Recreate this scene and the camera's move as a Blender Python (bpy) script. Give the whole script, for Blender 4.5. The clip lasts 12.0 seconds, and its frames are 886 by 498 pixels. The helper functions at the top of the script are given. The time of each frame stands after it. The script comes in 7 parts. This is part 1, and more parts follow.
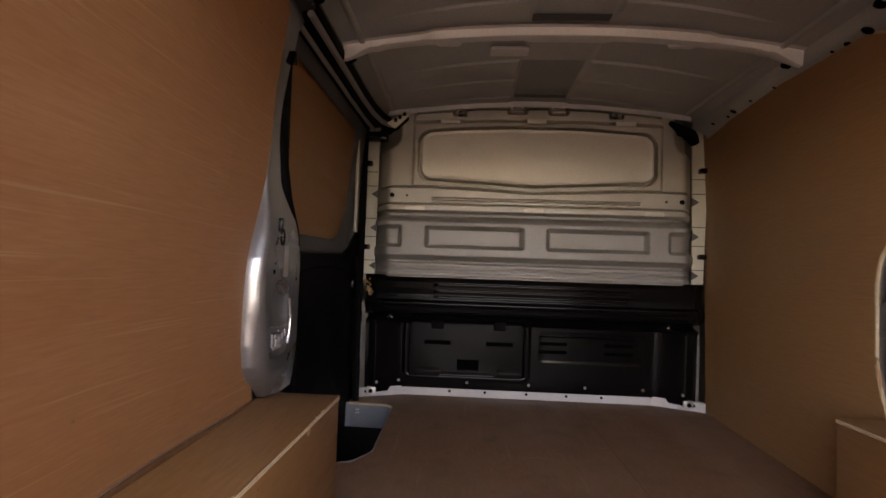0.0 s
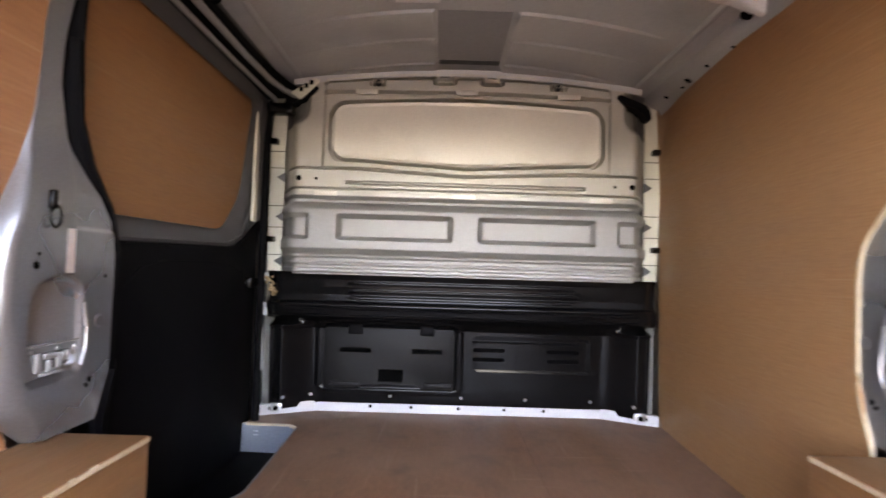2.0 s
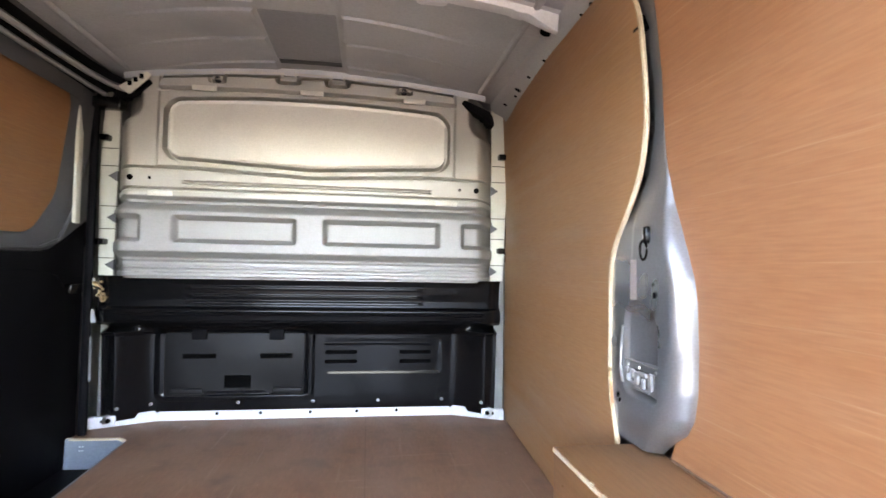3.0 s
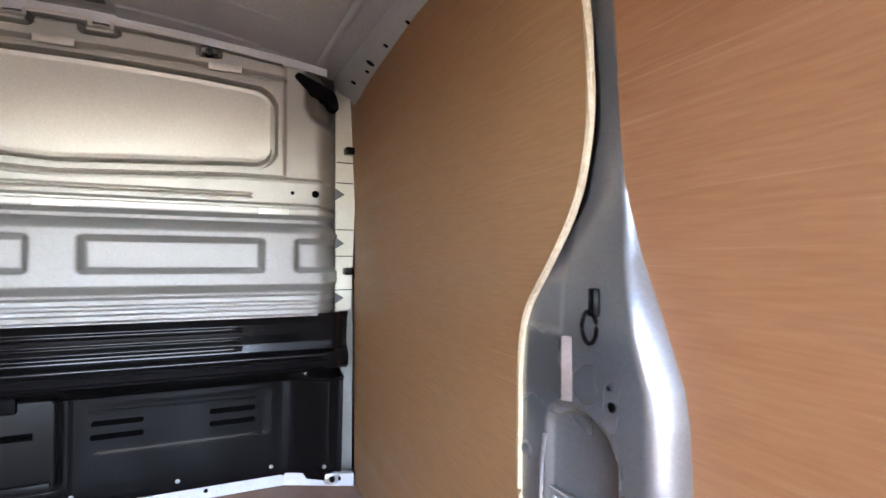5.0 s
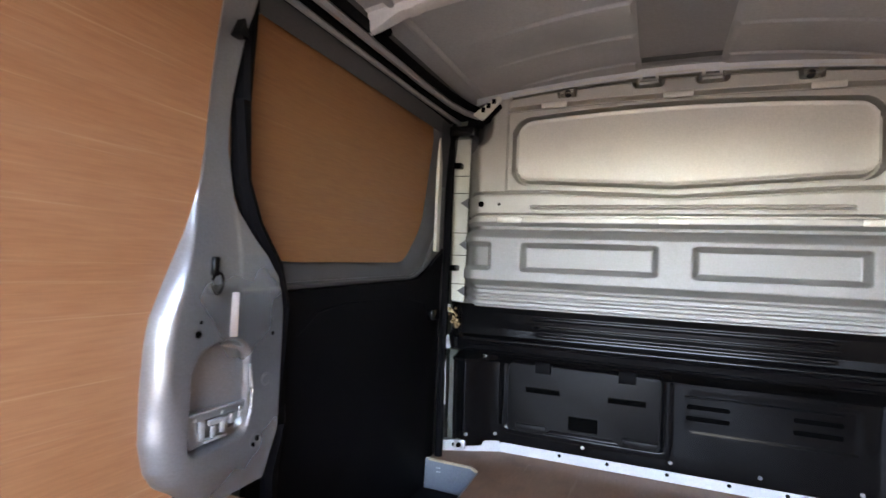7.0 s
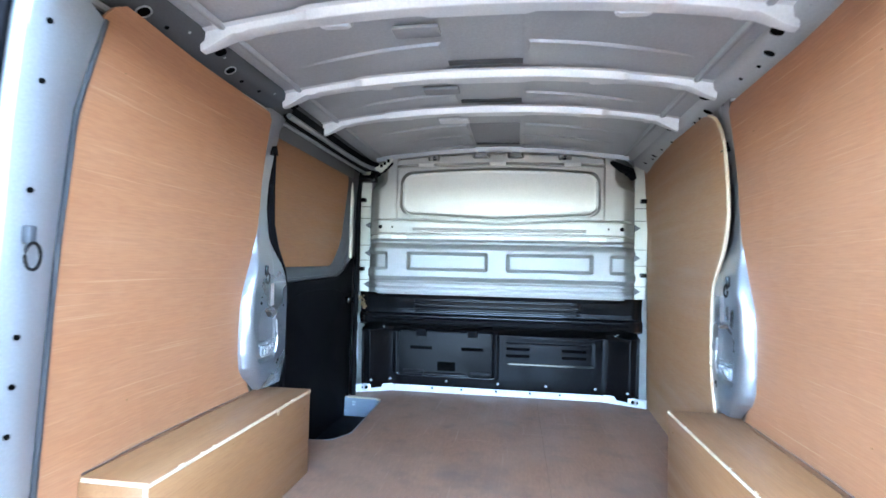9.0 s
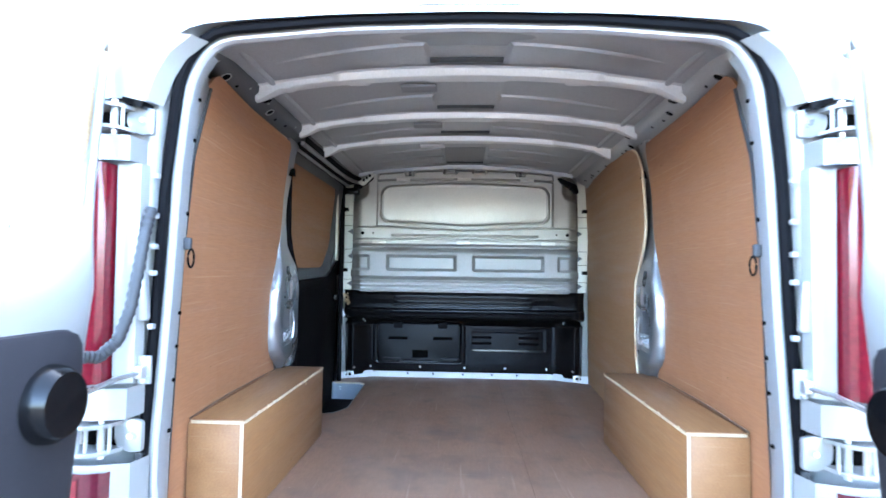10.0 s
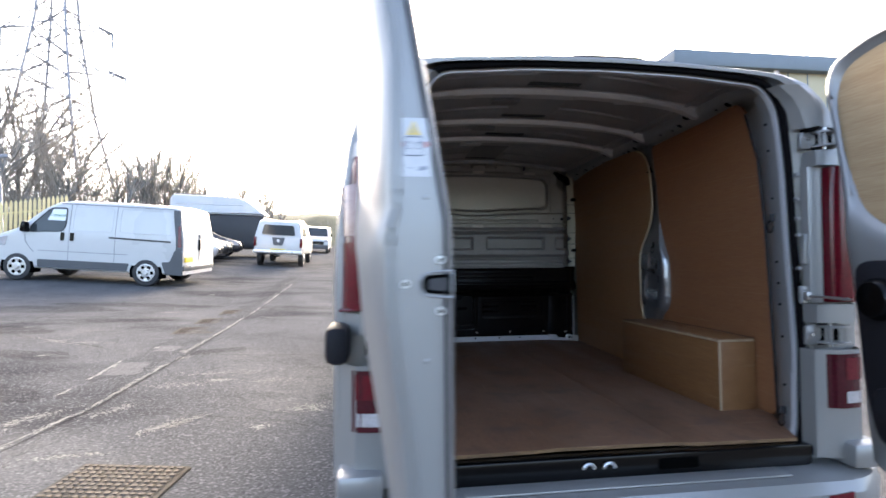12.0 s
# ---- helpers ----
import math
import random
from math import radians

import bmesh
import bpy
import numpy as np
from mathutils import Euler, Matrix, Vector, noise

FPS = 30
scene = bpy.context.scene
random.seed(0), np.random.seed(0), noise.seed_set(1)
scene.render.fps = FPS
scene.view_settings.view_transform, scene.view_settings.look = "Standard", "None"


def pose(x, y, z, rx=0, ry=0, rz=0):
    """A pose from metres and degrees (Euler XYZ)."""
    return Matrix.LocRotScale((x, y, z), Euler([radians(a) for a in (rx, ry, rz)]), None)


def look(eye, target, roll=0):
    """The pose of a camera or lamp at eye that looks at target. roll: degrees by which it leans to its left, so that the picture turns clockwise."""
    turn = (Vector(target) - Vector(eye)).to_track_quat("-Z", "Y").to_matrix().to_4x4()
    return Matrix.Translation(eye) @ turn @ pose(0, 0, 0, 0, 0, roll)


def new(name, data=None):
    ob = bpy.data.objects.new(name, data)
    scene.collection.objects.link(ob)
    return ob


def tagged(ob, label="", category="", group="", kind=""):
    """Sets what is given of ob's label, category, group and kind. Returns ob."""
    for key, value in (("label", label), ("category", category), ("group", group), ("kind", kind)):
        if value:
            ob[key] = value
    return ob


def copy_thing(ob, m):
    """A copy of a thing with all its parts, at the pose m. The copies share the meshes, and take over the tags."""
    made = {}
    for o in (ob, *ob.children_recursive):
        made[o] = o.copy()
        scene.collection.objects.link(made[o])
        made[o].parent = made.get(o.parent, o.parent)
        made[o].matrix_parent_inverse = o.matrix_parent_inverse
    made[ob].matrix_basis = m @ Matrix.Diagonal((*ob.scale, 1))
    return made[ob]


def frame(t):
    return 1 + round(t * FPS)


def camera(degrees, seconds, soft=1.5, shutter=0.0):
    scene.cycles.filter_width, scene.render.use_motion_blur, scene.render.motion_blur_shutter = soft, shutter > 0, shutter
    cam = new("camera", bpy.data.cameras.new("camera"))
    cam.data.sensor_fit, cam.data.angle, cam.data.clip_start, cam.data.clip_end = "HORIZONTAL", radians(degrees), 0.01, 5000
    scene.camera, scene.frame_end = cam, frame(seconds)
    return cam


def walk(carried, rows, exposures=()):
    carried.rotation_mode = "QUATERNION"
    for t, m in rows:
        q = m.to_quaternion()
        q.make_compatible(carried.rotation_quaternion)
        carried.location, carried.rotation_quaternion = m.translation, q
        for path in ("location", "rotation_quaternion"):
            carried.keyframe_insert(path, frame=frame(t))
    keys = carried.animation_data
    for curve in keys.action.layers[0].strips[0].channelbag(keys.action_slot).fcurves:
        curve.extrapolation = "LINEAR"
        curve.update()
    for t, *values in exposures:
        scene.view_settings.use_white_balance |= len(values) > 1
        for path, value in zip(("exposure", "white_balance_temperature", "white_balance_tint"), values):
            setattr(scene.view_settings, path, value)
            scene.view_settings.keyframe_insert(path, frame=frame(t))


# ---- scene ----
cam = camera(81.0, 12.0, soft=1.6, shutter=0.4)
# seconds, eye x y z, turn x y z
PATH = [
    (0.0, -0.2997, 0.0785, 1.1871, 92.357, -1.911, 2.803),
    (0.5, -0.3139, 0.2373, 1.1678, 92.425, -1.97, 2.376),
    (1.0, -0.3211, 0.4061, 1.1431, 92.236, -1.991, 2.165),
    (1.5, -0.2762, 0.4998, 1.1679, 92.175, -2.025, 2.016),
    (2.0, -0.0851, 0.4298, 1.1832, 92.295, -1.722, -0.139),
    (2.5, 0.0904, 0.3622, 1.2133, 92.259, -1.443, -6.349),
    (3.0, 0.2302, 0.3933, 1.2149, 92.027, -1.121, -8.275),
    (3.5, 0.342, 0.4989, 1.2186, 92.149, -1.019, -11.613),
    (3.7, 0.3646, 0.5218, 1.2334, 92.126, -0.74, -15.65),
    (5.3, 0.3281, 0.8829, 1.3408, 90.999, -0.358, -25.118),
    (5.5, 0.281, 0.8839, 1.3343, 91.172, -0.867, -21.655),
    (6.0, 0.2499, 0.8385, 1.3151, 91.034, -1.791, -0.339),
    (6.5, -0.0369, 0.7271, 1.2903, 91.786, -1.971, 12.526),
    (6.7, -0.0611, 0.696, 1.2955, 91.477, -2.281, 19.885),
    (8.3, 0.0675, 0.0405, 1.3464, 91.587, -2.706, 24.726),
    (8.5, 0.1606, -0.1251, 1.3319, 91.765, -1.811, 18.173),
    (9.0, 0.1091, -0.3992, 1.31, 92.013, -1.347, 8.04),
    (9.5, 0.0727, -0.6451, 1.2961, 92.182, -1.157, 5.655),
    (10.0, -0.0087, -0.8916, 1.2891, 92.467, -0.819, 2.143),
    (10.5, -0.0592, -1.1448, 1.2698, 92.295, -0.551, -1.425),
    (11.0, -0.1884, -1.3628, 1.2617, 92.152, -0.559, -5.52),
    (11.5, -0.4322, -1.4416, 1.2182, 91.972, 0.016, -7.772),
    (12.0, -0.8255, -1.4244, 1.1773, 91.798, 0.462, -7.901),
]
# seconds, stops, kelvin, tint
EXPOSURES = [(0.0, 4.72, 13700, 29), (0.5, 5.05, 12600, 27), (1.0, 5.32, 11500, 26), (1.5, 5.65, 10600, 24), (2.0, 6.48, 9900, 22), (2.5, 6.9, 9200, 17), (3.5, 7.0, 8500, 14), (5.5, 6.6, 8300, 16), (6.5, 6.5, 8600, 15), (8.5, 6.85, 6750, 6), (9.0, 7.15, 6150, 0), (9.5, 7.22, 6050, -1), (10.0, 6.5, 6400, 3), (10.5, 5.85, 6700, 8), (11.0, 4.95, 6850, 9), (11.5, 4.25, 7000, 9), (12.0, 3.35, 7100, 9)]
walk(cam, [(t, pose(x, y, z, a, b, c)) for t, x, y, z, a, b, c in PATH], EXPOSURES)

# ---- light ----
world = bpy.data.worlds.new("world")
scene.world = world
world.use_nodes = True
wn = world.node_tree.nodes
sky = wn.new("ShaderNodeTexSky")
sky.sky_type, sky.sun_disc = "NISHITA", False
sky.sun_elevation, sky.sun_rotation = radians(24), radians(10)
sky.air_density, sky.dust_density, sky.ozone_density = 0.55, 3.5, 0.6
wn["Background"].inputs["Strength"].default_value = 0.15
world.node_tree.links.new(sky.outputs[0], wn["Background"].inputs["Color"])
sun = new("sun", bpy.data.lights.new("sun", "SUN"))
sun.data.energy, sun.data.angle, sun.data.color = 0.28, radians(10), (1.0, 0.93, 0.82)
sun.matrix_world = look((3.5, 18, 9), (0, 0, 0))

# ---- materials ----
def material(name, low, high, rough=(0.5, 0.6), metal=0.0, scale=3.0, fine=60.0, stretch=(1, 1, 1), bump=0.1, coat=0.0, blend=0.5, stain=None, stain_scale=2.0, each=0.0, specular=0.5):
    """Two-scale mottled surface: low/high colours mixed by a broad and a fine noise, in metres; stain adds worn patches."""
    m = bpy.data.materials.new(name)
    m.use_nodes = True
    t, n, link = m.node_tree, m.node_tree.nodes, m.node_tree.links.new
    b = n["Principled BSDF"]
    co = n.new("ShaderNodeTexCoord")
    mp = n.new("ShaderNodeMapping")
    mp.inputs["Scale"].default_value = stretch
    link(co.outputs["Object"], mp.inputs["Vector"])
    a, f = n.new("ShaderNodeTexNoise"), n.new("ShaderNodeTexNoise")
    a.inputs["Scale"].default_value, f.inputs["Scale"].default_value = scale, fine
    a.inputs["Detail"].default_value, f.inputs["Detail"].default_value = 4, 3
    for k in (a, f):
        link(mp.outputs[0], k.inputs["Vector"])
    mix = n.new("ShaderNodeMath")
    mix.operation = "MULTIPLY_ADD"
    mix.inputs[1].default_value, mix.inputs[2].default_value = blend, 0.0
    link(a.outputs[0], mix.inputs[0])
    add = n.new("ShaderNodeMath")
    add.operation = "MULTIPLY_ADD"
    add.inputs[1].default_value = 1 - blend
    link(f.outputs[0], add.inputs[0])
    link(mix.outputs[0], add.inputs[2])
    ramp = n.new("ShaderNodeValToRGB")
    ramp.color_ramp.elements[0].position, ramp.color_ramp.elements[1].position = 0.35, 0.65
    ramp.color_ramp.elements[0].color, ramp.color_ramp.elements[1].color = (*low, 1), (*high, 1)
    link(add.outputs[0], ramp.inputs[0])
    colour = ramp.outputs[0]
    if stain:
        s = n.new("ShaderNodeTexNoise")
        s.inputs["Scale"].default_value, s.inputs["Detail"].default_value = stain_scale, 6
        link(co.outputs["Object"], s.inputs["Vector"])
        r = n.new("ShaderNodeMapRange")
        r.inputs["From Min"].default_value, r.inputs["From Max"].default_value = 0.56, 0.72
        link(s.outputs[0], r.inputs["Value"])
        x = n.new("ShaderNodeMix")
        x.data_type = "RGBA"
        link(r.outputs[0], x.inputs[0])
        link(colour, x.inputs[6])
        x.inputs[7].default_value = (*stain, 1)
        colour = x.outputs[2]
    if each:
        info = n.new("ShaderNodeObjectInfo")
        r = n.new("ShaderNodeMapRange")
        r.inputs["To Min"].default_value, r.inputs["To Max"].default_value = 1 - each, 1 + each
        link(info.outputs["Random"], r.inputs["Value"])
        hsv = n.new("ShaderNodeHueSaturation")
        link(r.outputs[0], hsv.inputs["Value"])
        link(colour, hsv.inputs["Color"])
        colour = hsv.outputs[0]
    link(colour, b.inputs["Base Color"])
    r = n.new("ShaderNodeMapRange")
    r.inputs["From Min"].default_value, r.inputs["From Max"].default_value = 0.3, 0.7
    r.inputs["To Min"].default_value, r.inputs["To Max"].default_value = rough
    link(a.outputs[0], r.inputs["Value"])
    link(r.outputs[0], b.inputs["Roughness"])
    b.inputs["Metallic"].default_value = metal
    b.inputs["Coat Weight"].default_value = coat
    b.inputs["Coat Roughness"].default_value = 0.12
    b.inputs["Specular IOR Level"].default_value = specular
    if bump:
        k = n.new("ShaderNodeBump")
        k.inputs["Strength"].default_value, k.inputs["Distance"].default_value = bump, 0.004
        link(add.outputs[0], k.inputs["Height"])
        link(k.outputs[0], b.inputs["Normal"])
    return m


def plywood(name, low, high, streak, tilt):
    """Rotary-cut veneer: long grain along y, with sparse pale scuff lines."""
    m = material(name, low, high, (0.42, 0.62), 0.0, 2.2, 26.0, (6, 0.6, 9), 0.06, stain=None)
    n, link = m.node_tree.nodes, m.node_tree.links.new
    b = n["Principled BSDF"]
    co, mp, w = n.new("ShaderNodeTexCoord"), n.new("ShaderNodeMapping"), n.new("ShaderNodeTexNoise")
    mp.inputs["Rotation"].default_value = (radians(tilt), 0, 0)
    mp.inputs["Scale"].default_value = (6, 2.2, 190)
    w.inputs["Scale"].default_value, w.inputs["Detail"].default_value = 1.0, 3
    link(co.outputs["Object"], mp.inputs[0])
    link(mp.outputs[0], w.inputs["Vector"])
    r = n.new("ShaderNodeMapRange")
    r.inputs["From Min"].default_value, r.inputs["From Max"].default_value = 0.62, 0.78
    r.inputs["To Max"].default_value = 0.42
    link(w.outputs[0], r.inputs["Value"])
    x = n.new("ShaderNodeMix")
    x.data_type = "RGBA"
    link(r.outputs[0], x.inputs[0])
    link(b.inputs["Base Color"].links[0].from_socket, x.inputs[6])
    x.inputs[7].default_value = (*streak, 1)
    link(x.outputs[2], b.inputs["Base Color"])
    return m


def scuffed(m):
    """Adds dragged pale scratches, ground-in dirt and a few spilt stains to a load floor."""
    n, link = m.node_tree.nodes, m.node_tree.links.new
    b = n["Principled BSDF"]
    co = n.new("ShaderNodeTexCoord")
    for stretch, turn, scale, lo, hi, tone, amount in (((1, 1, 1), 0, 1.7, 0.42, 0.7, (0.205, 0.125, 0.083), 0.6), ((1, 0.7, 1), 0, 3.0, 0.52, 0.76, (0.09, 0.055, 0.038), 0.5), ((1, 1, 1), 0, 9.0, 0.52, 0.8, (0.075, 0.044, 0.03), 0.55), ((26, 1.1, 1), 8, 1.6, 0.64, 0.76, (0.33, 0.235, 0.175), 0.42), ((2, 30, 1), -14, 1.3, 0.68, 0.76, (0.33, 0.23, 0.16), 0.35), ((1, 1, 1), 0, 60, 0.70, 0.76, (0.38, 0.29, 0.22), 0.3)):
        mp, t, r, k, x = n.new("ShaderNodeMapping"), n.new("ShaderNodeTexNoise"), n.new("ShaderNodeMapRange"), n.new("ShaderNodeMath"), n.new("ShaderNodeMix")
        mp.inputs["Scale"].default_value, mp.inputs["Rotation"].default_value = stretch, (0, 0, radians(turn))
        t.inputs["Scale"].default_value, t.inputs["Detail"].default_value = scale, 5
        r.inputs["From Min"].default_value, r.inputs["From Max"].default_value = lo, hi
        k.operation, k.inputs[1].default_value = "MULTIPLY", amount
        x.data_type = "RGBA"
        link(co.outputs["Object"], mp.inputs[0])
        link(mp.outputs[0], t.inputs["Vector"])
        link(t.outputs[0], r.inputs["Value"])
        link(r.outputs[0], k.inputs[0])
        link(k.outputs[0], x.inputs[0])
        link(b.inputs["Base Color"].links[0].from_socket, x.inputs[6])
        x.inputs[7].default_value = (*tone, 1)
        link(x.outputs[2], b.inputs["Base Color"])
    # spilt stains, by place and radius, with ragged soft outlines
    rag = n.new("ShaderNodeTexNoise")
    rag.inputs["Scale"].default_value, rag.inputs["Detail"].default_value = 11, 4
    link(co.outputs["Object"], rag.inputs["Vector"])
    for sx, sy, size, amount in ((0.055, 1.42, 0.085, 0.6), (-0.118, 1.507, 0.10, 0.55), (-0.153, 0.985, 0.15, 0.5), (0.1, 1.03, 0.09, 0.5), (-0.38, 1.09, 0.1, 0.3), (0.3, 1.2, 0.12, 0.25), (-0.62, 1.48, 0.09, 0.4), (-0.05, 0.62, 0.14, 0.45), (0.35, 0.7, 0.1, 0.4), (-0.32, 0.5, 0.12, 0.45), (0.16, 0.42, 0.1, 0.5), (0.48, 0.46, 0.09, 0.45), (-0.5, 0.8, 0.1, 0.35), (0.5, 1.5, 0.1, 0.3)):
        gap, off, add, r, x = n.new("ShaderNodeVectorMath"), n.new("ShaderNodeMath"), n.new("ShaderNodeMath"), n.new("ShaderNodeMapRange"), n.new("ShaderNodeMix")
        gap.operation = "DISTANCE"
        gap.inputs[1].default_value = (sx, sy, 0.56)
        link(co.outputs["Object"], gap.inputs[0])
        off.operation, off.inputs[1].default_value = "MULTIPLY", size * 3.2
        link(rag.outputs[0], off.inputs[0])
        add.operation = "ADD"
        link(gap.outputs["Value"], add.inputs[0])
        link(off.outputs[0], add.inputs[1])
        r.inputs["From Min"].default_value, r.inputs["From Max"].default_value = size * 1.5, size * 2.6
        r.inputs["To Min"].default_value, r.inputs["To Max"].default_value = amount, 0.0
        link(add.outputs[0], r.inputs["Value"])
        x.data_type = "RGBA"
        link(r.outputs[0], x.inputs[0])
        link(b.inputs["Base Color"].links[0].from_socket, x.inputs[6])
        x.inputs[7].default_value = (0.085, 0.055, 0.045, 1)
        link(x.outputs[2], b.inputs["Base Color"])
    return m


PLY_WALL = plywood("plywood_wall", (0.2436, 0.1009, 0.04437), (0.3062, 0.1392, 0.06525), (0.435, 0.2871, 0.1783), 6)
PLY_SIDE = plywood("plywood_side", (0.261, 0.127, 0.05394), (0.3236, 0.1705, 0.0783), (0.3445, 0.2253, 0.1305), 80)
PLY_BLANK = plywood("plywood_window_blank", (0.2175, 0.09222, 0.0348), (0.2697, 0.127, 0.05046), (0.2967, 0.1836, 0.09483), 80)
PLY_BOX = plywood("plywood_box", (0.167, 0.07062, 0.02569), (0.2183, 0.104, 0.04109), (0.2799, 0.1823, 0.1015), 2)
PLY_DOOR = plywood("plywood_door", (0.2952, 0.1968, 0.1107), (0.3772, 0.2665, 0.1558), (0.328, 0.205, 0.1066), 4)
PLY_DOOR.node_tree.nodes["Principled BSDF"].inputs["Specular IOR Level"].default_value = 0.0
PLY_EDGE = material("plywood_cut_edge", (0.35, 0.262, 0.165), (0.49, 0.385, 0.26), (0.7, 0.85), 0, 30, 220, bump=0.3)
WORN_EDGE = material("worn_amber_floor_edge", (0.12, 0.068, 0.027), (0.22, 0.13, 0.052), (0.7, 0.85), 0, 14, 160, bump=0.3, stain=(0.07, 0.042, 0.022), stain_scale=9)
PLY_FLOOR = scuffed(material("plywood_floor_scuffed", (0.1501, 0.06935, 0.0361), (0.2128, 0.1064, 0.0589), (0.42, 0.68), 0, 1.6, 42, (3, 0.7, 1), 0.12))
SILVER = material("silver_body_paint", (0.222, 0.219, 0.214), (0.263, 0.26, 0.254), (0.32, 0.42), 0.35, 0.9, 600, bump=0.02, coat=0.2)
NECK = material("dark_door_metal_and_rail_shade", (0.0595, 0.0595, 0.0609), (0.084, 0.084, 0.0854), (0.4, 0.5), 0.3, 1.8, 240, bump=0.03, stain=(0.07, 0.07, 0.072))
INNER = material("dull_silver_inner_metal", (0.235, 0.235, 0.235), (0.3, 0.3, 0.298), (0.42, 0.55), 0.3, 1.6, 240, bump=0.03, stain=(0.22, 0.22, 0.22))
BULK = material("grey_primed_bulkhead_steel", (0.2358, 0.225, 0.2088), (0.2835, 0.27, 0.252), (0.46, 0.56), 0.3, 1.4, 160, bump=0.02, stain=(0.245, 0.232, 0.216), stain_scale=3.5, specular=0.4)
# cream hue is the panel's own; extra brightness stands in for reflected light
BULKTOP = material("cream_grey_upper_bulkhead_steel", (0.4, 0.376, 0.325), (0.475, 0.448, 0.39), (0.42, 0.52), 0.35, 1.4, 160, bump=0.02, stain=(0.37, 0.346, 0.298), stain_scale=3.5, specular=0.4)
BLANK = material("pale_grey_window_blank_plate", (0.56, 0.53, 0.46), (0.66, 0.628, 0.55), (0.4, 0.5), 0.35, 1.2, 160, bump=0.02, stain=(0.52, 0.492, 0.43), stain_scale=3.0, specular=0.4)
ROOFSKIN = material("bare_grey_roof_skin", (0.36, 0.355, 0.348), (0.45, 0.445, 0.436), (0.36, 0.5), 0.35, 1.2, 130, bump=0.05, stain=(0.31, 0.304, 0.296))
PAD = material("grey_damping_pad", (0.21, 0.209, 0.207), (0.26, 0.258, 0.255), (0.5, 0.65), 0, 3, 120, bump=0.1)
PILLAR = material("inner_silver_paint", (0.27, 0.276, 0.286), (0.33, 0.336, 0.346), (0.25, 0.33), 0.8, 2.2, 240, bump=0.02, coat=0.35)
RIBMETAL = material("pale_roof_rib_metal", (0.62, 0.61, 0.59), (0.74, 0.73, 0.71), (0.34, 0.48), 0.25, 2.5, 160, bump=0.04)
RAIL = material("grey_folded_rail_steel", (0.34, 0.337, 0.33), (0.42, 0.415, 0.407), (0.36, 0.5), 0.3, 1.6, 150, bump=0.05, stain=(0.3, 0.295, 0.287))
CREAM = material("cream_seam_paint", (0.5, 0.485, 0.39), (0.6, 0.575, 0.475), (0.4, 0.55), 0.0, 6, 160, bump=0.06, stain=(0.36, 0.345, 0.29))
LIP = material("white_seam_strip", (0.39, 0.3862, 0.39), (0.4725, 0.465, 0.4725), (0.35, 0.5), 0.0, 5, 160, bump=0.05, stain=(0.4, 0.39, 0.38))
BLACKPL = material("black_moulded_plastic", (0.0022, 0.0021, 0.0022), (0.004, 0.0038, 0.0041), (0.12, 0.2), 0, 3, 420, bump=0.015, specular=0.18)
LINER = material("charcoal_door_liner", (0.00272, 0.00256, 0.00296), (0.00496, 0.0048, 0.00544), (0.5, 0.65), 0, 2, 500, bump=0.16, specular=0.03)
DOORLINER = material("charcoal_rear_door_liner", (0.013, 0.0125, 0.0145), (0.021, 0.0203, 0.0232), (0.5, 0.65), 0, 2, 500, bump=0.16, specular=0.1)
RUBBER = material("black_rubber", (0.014, 0.014, 0.016), (0.024, 0.024, 0.026), (0.5, 0.7), 0, 8, 200, bump=0.1)
TAPE = material("dark_joint_and_gap_shade", (0.1, 0.055, 0.035), (0.15, 0.085, 0.055), (0.7, 0.8), 0, 6, 90, bump=0)
HOLE = material("dark_hollow", (0.0008, 0.0008, 0.0008), (0.0016, 0.0016, 0.0016), (0.8, 0.9), 0, 8, 200, bump=0, specular=0.02)
ZINC = material("zinc_plated_steel", (0.5, 0.5, 0.5), (0.66, 0.66, 0.66), (0.25, 0.4), 0.9, 12, 200, bump=0.05)
STEPBLUE = material("blue_grey_step_metal", (0.12, 0.14, 0.164), (0.168, 0.192, 0.22), (0.35, 0.5), 0.2, 4, 160, bump=0.05)
LAMPRED = material("red_lamp_lens", (0.075, 0.003, 0.008), (0.12, 0.005, 0.012), (0.1, 0.16), 0, 4, 90, bump=0.0, coat=0.2, specular=0.3)
LAMPDARK = material("smoked_lamp_lens", (0.035, 0.003, 0.007), (0.06, 0.006, 0.012), (0.1, 0.16), 0, 4, 90, bump=0.0, coat=0.2, specular=0.3)
LAMPCLEAR = material("clear_lamp_lens", (0.4, 0.4, 0.42), (0.6, 0.6, 0.62), (0.05, 0.1), 0.4, 30, 160, bump=0.2, coat=1.0)
STICKER = material("clear_sticker_film", (0.42, 0.42, 0.43), (0.47, 0.47, 0.48), (0.3, 0.4), 0.1, 20, 100, bump=0)
YELLOW = material("yellow_print", (0.58, 0.42, 0.13), (0.64, 0.47, 0.16), (0.4, 0.5), 0, 20, 100, bump=0)
REDPRINT = material("red_print", (0.4, 0.17, 0.15), (0.46, 0.21, 0.19), (0.4, 0.5), 0, 20, 100, bump=0)
HATCHPL = material("dark_grey_hatch_plastic", (0.00465, 0.00435, 0.00465), (0.00735, 0.006975, 0.00735), (0.4, 0.52), 0, 2, 500, bump=0.1, specular=0.1)
LAMPSMOKE = material("smoky_pink_lamp_window", (0.14, 0.07, 0.075), (0.24, 0.14, 0.14), (0.06, 0.12), 0.2, 30, 160, bump=0.15, coat=0.7)
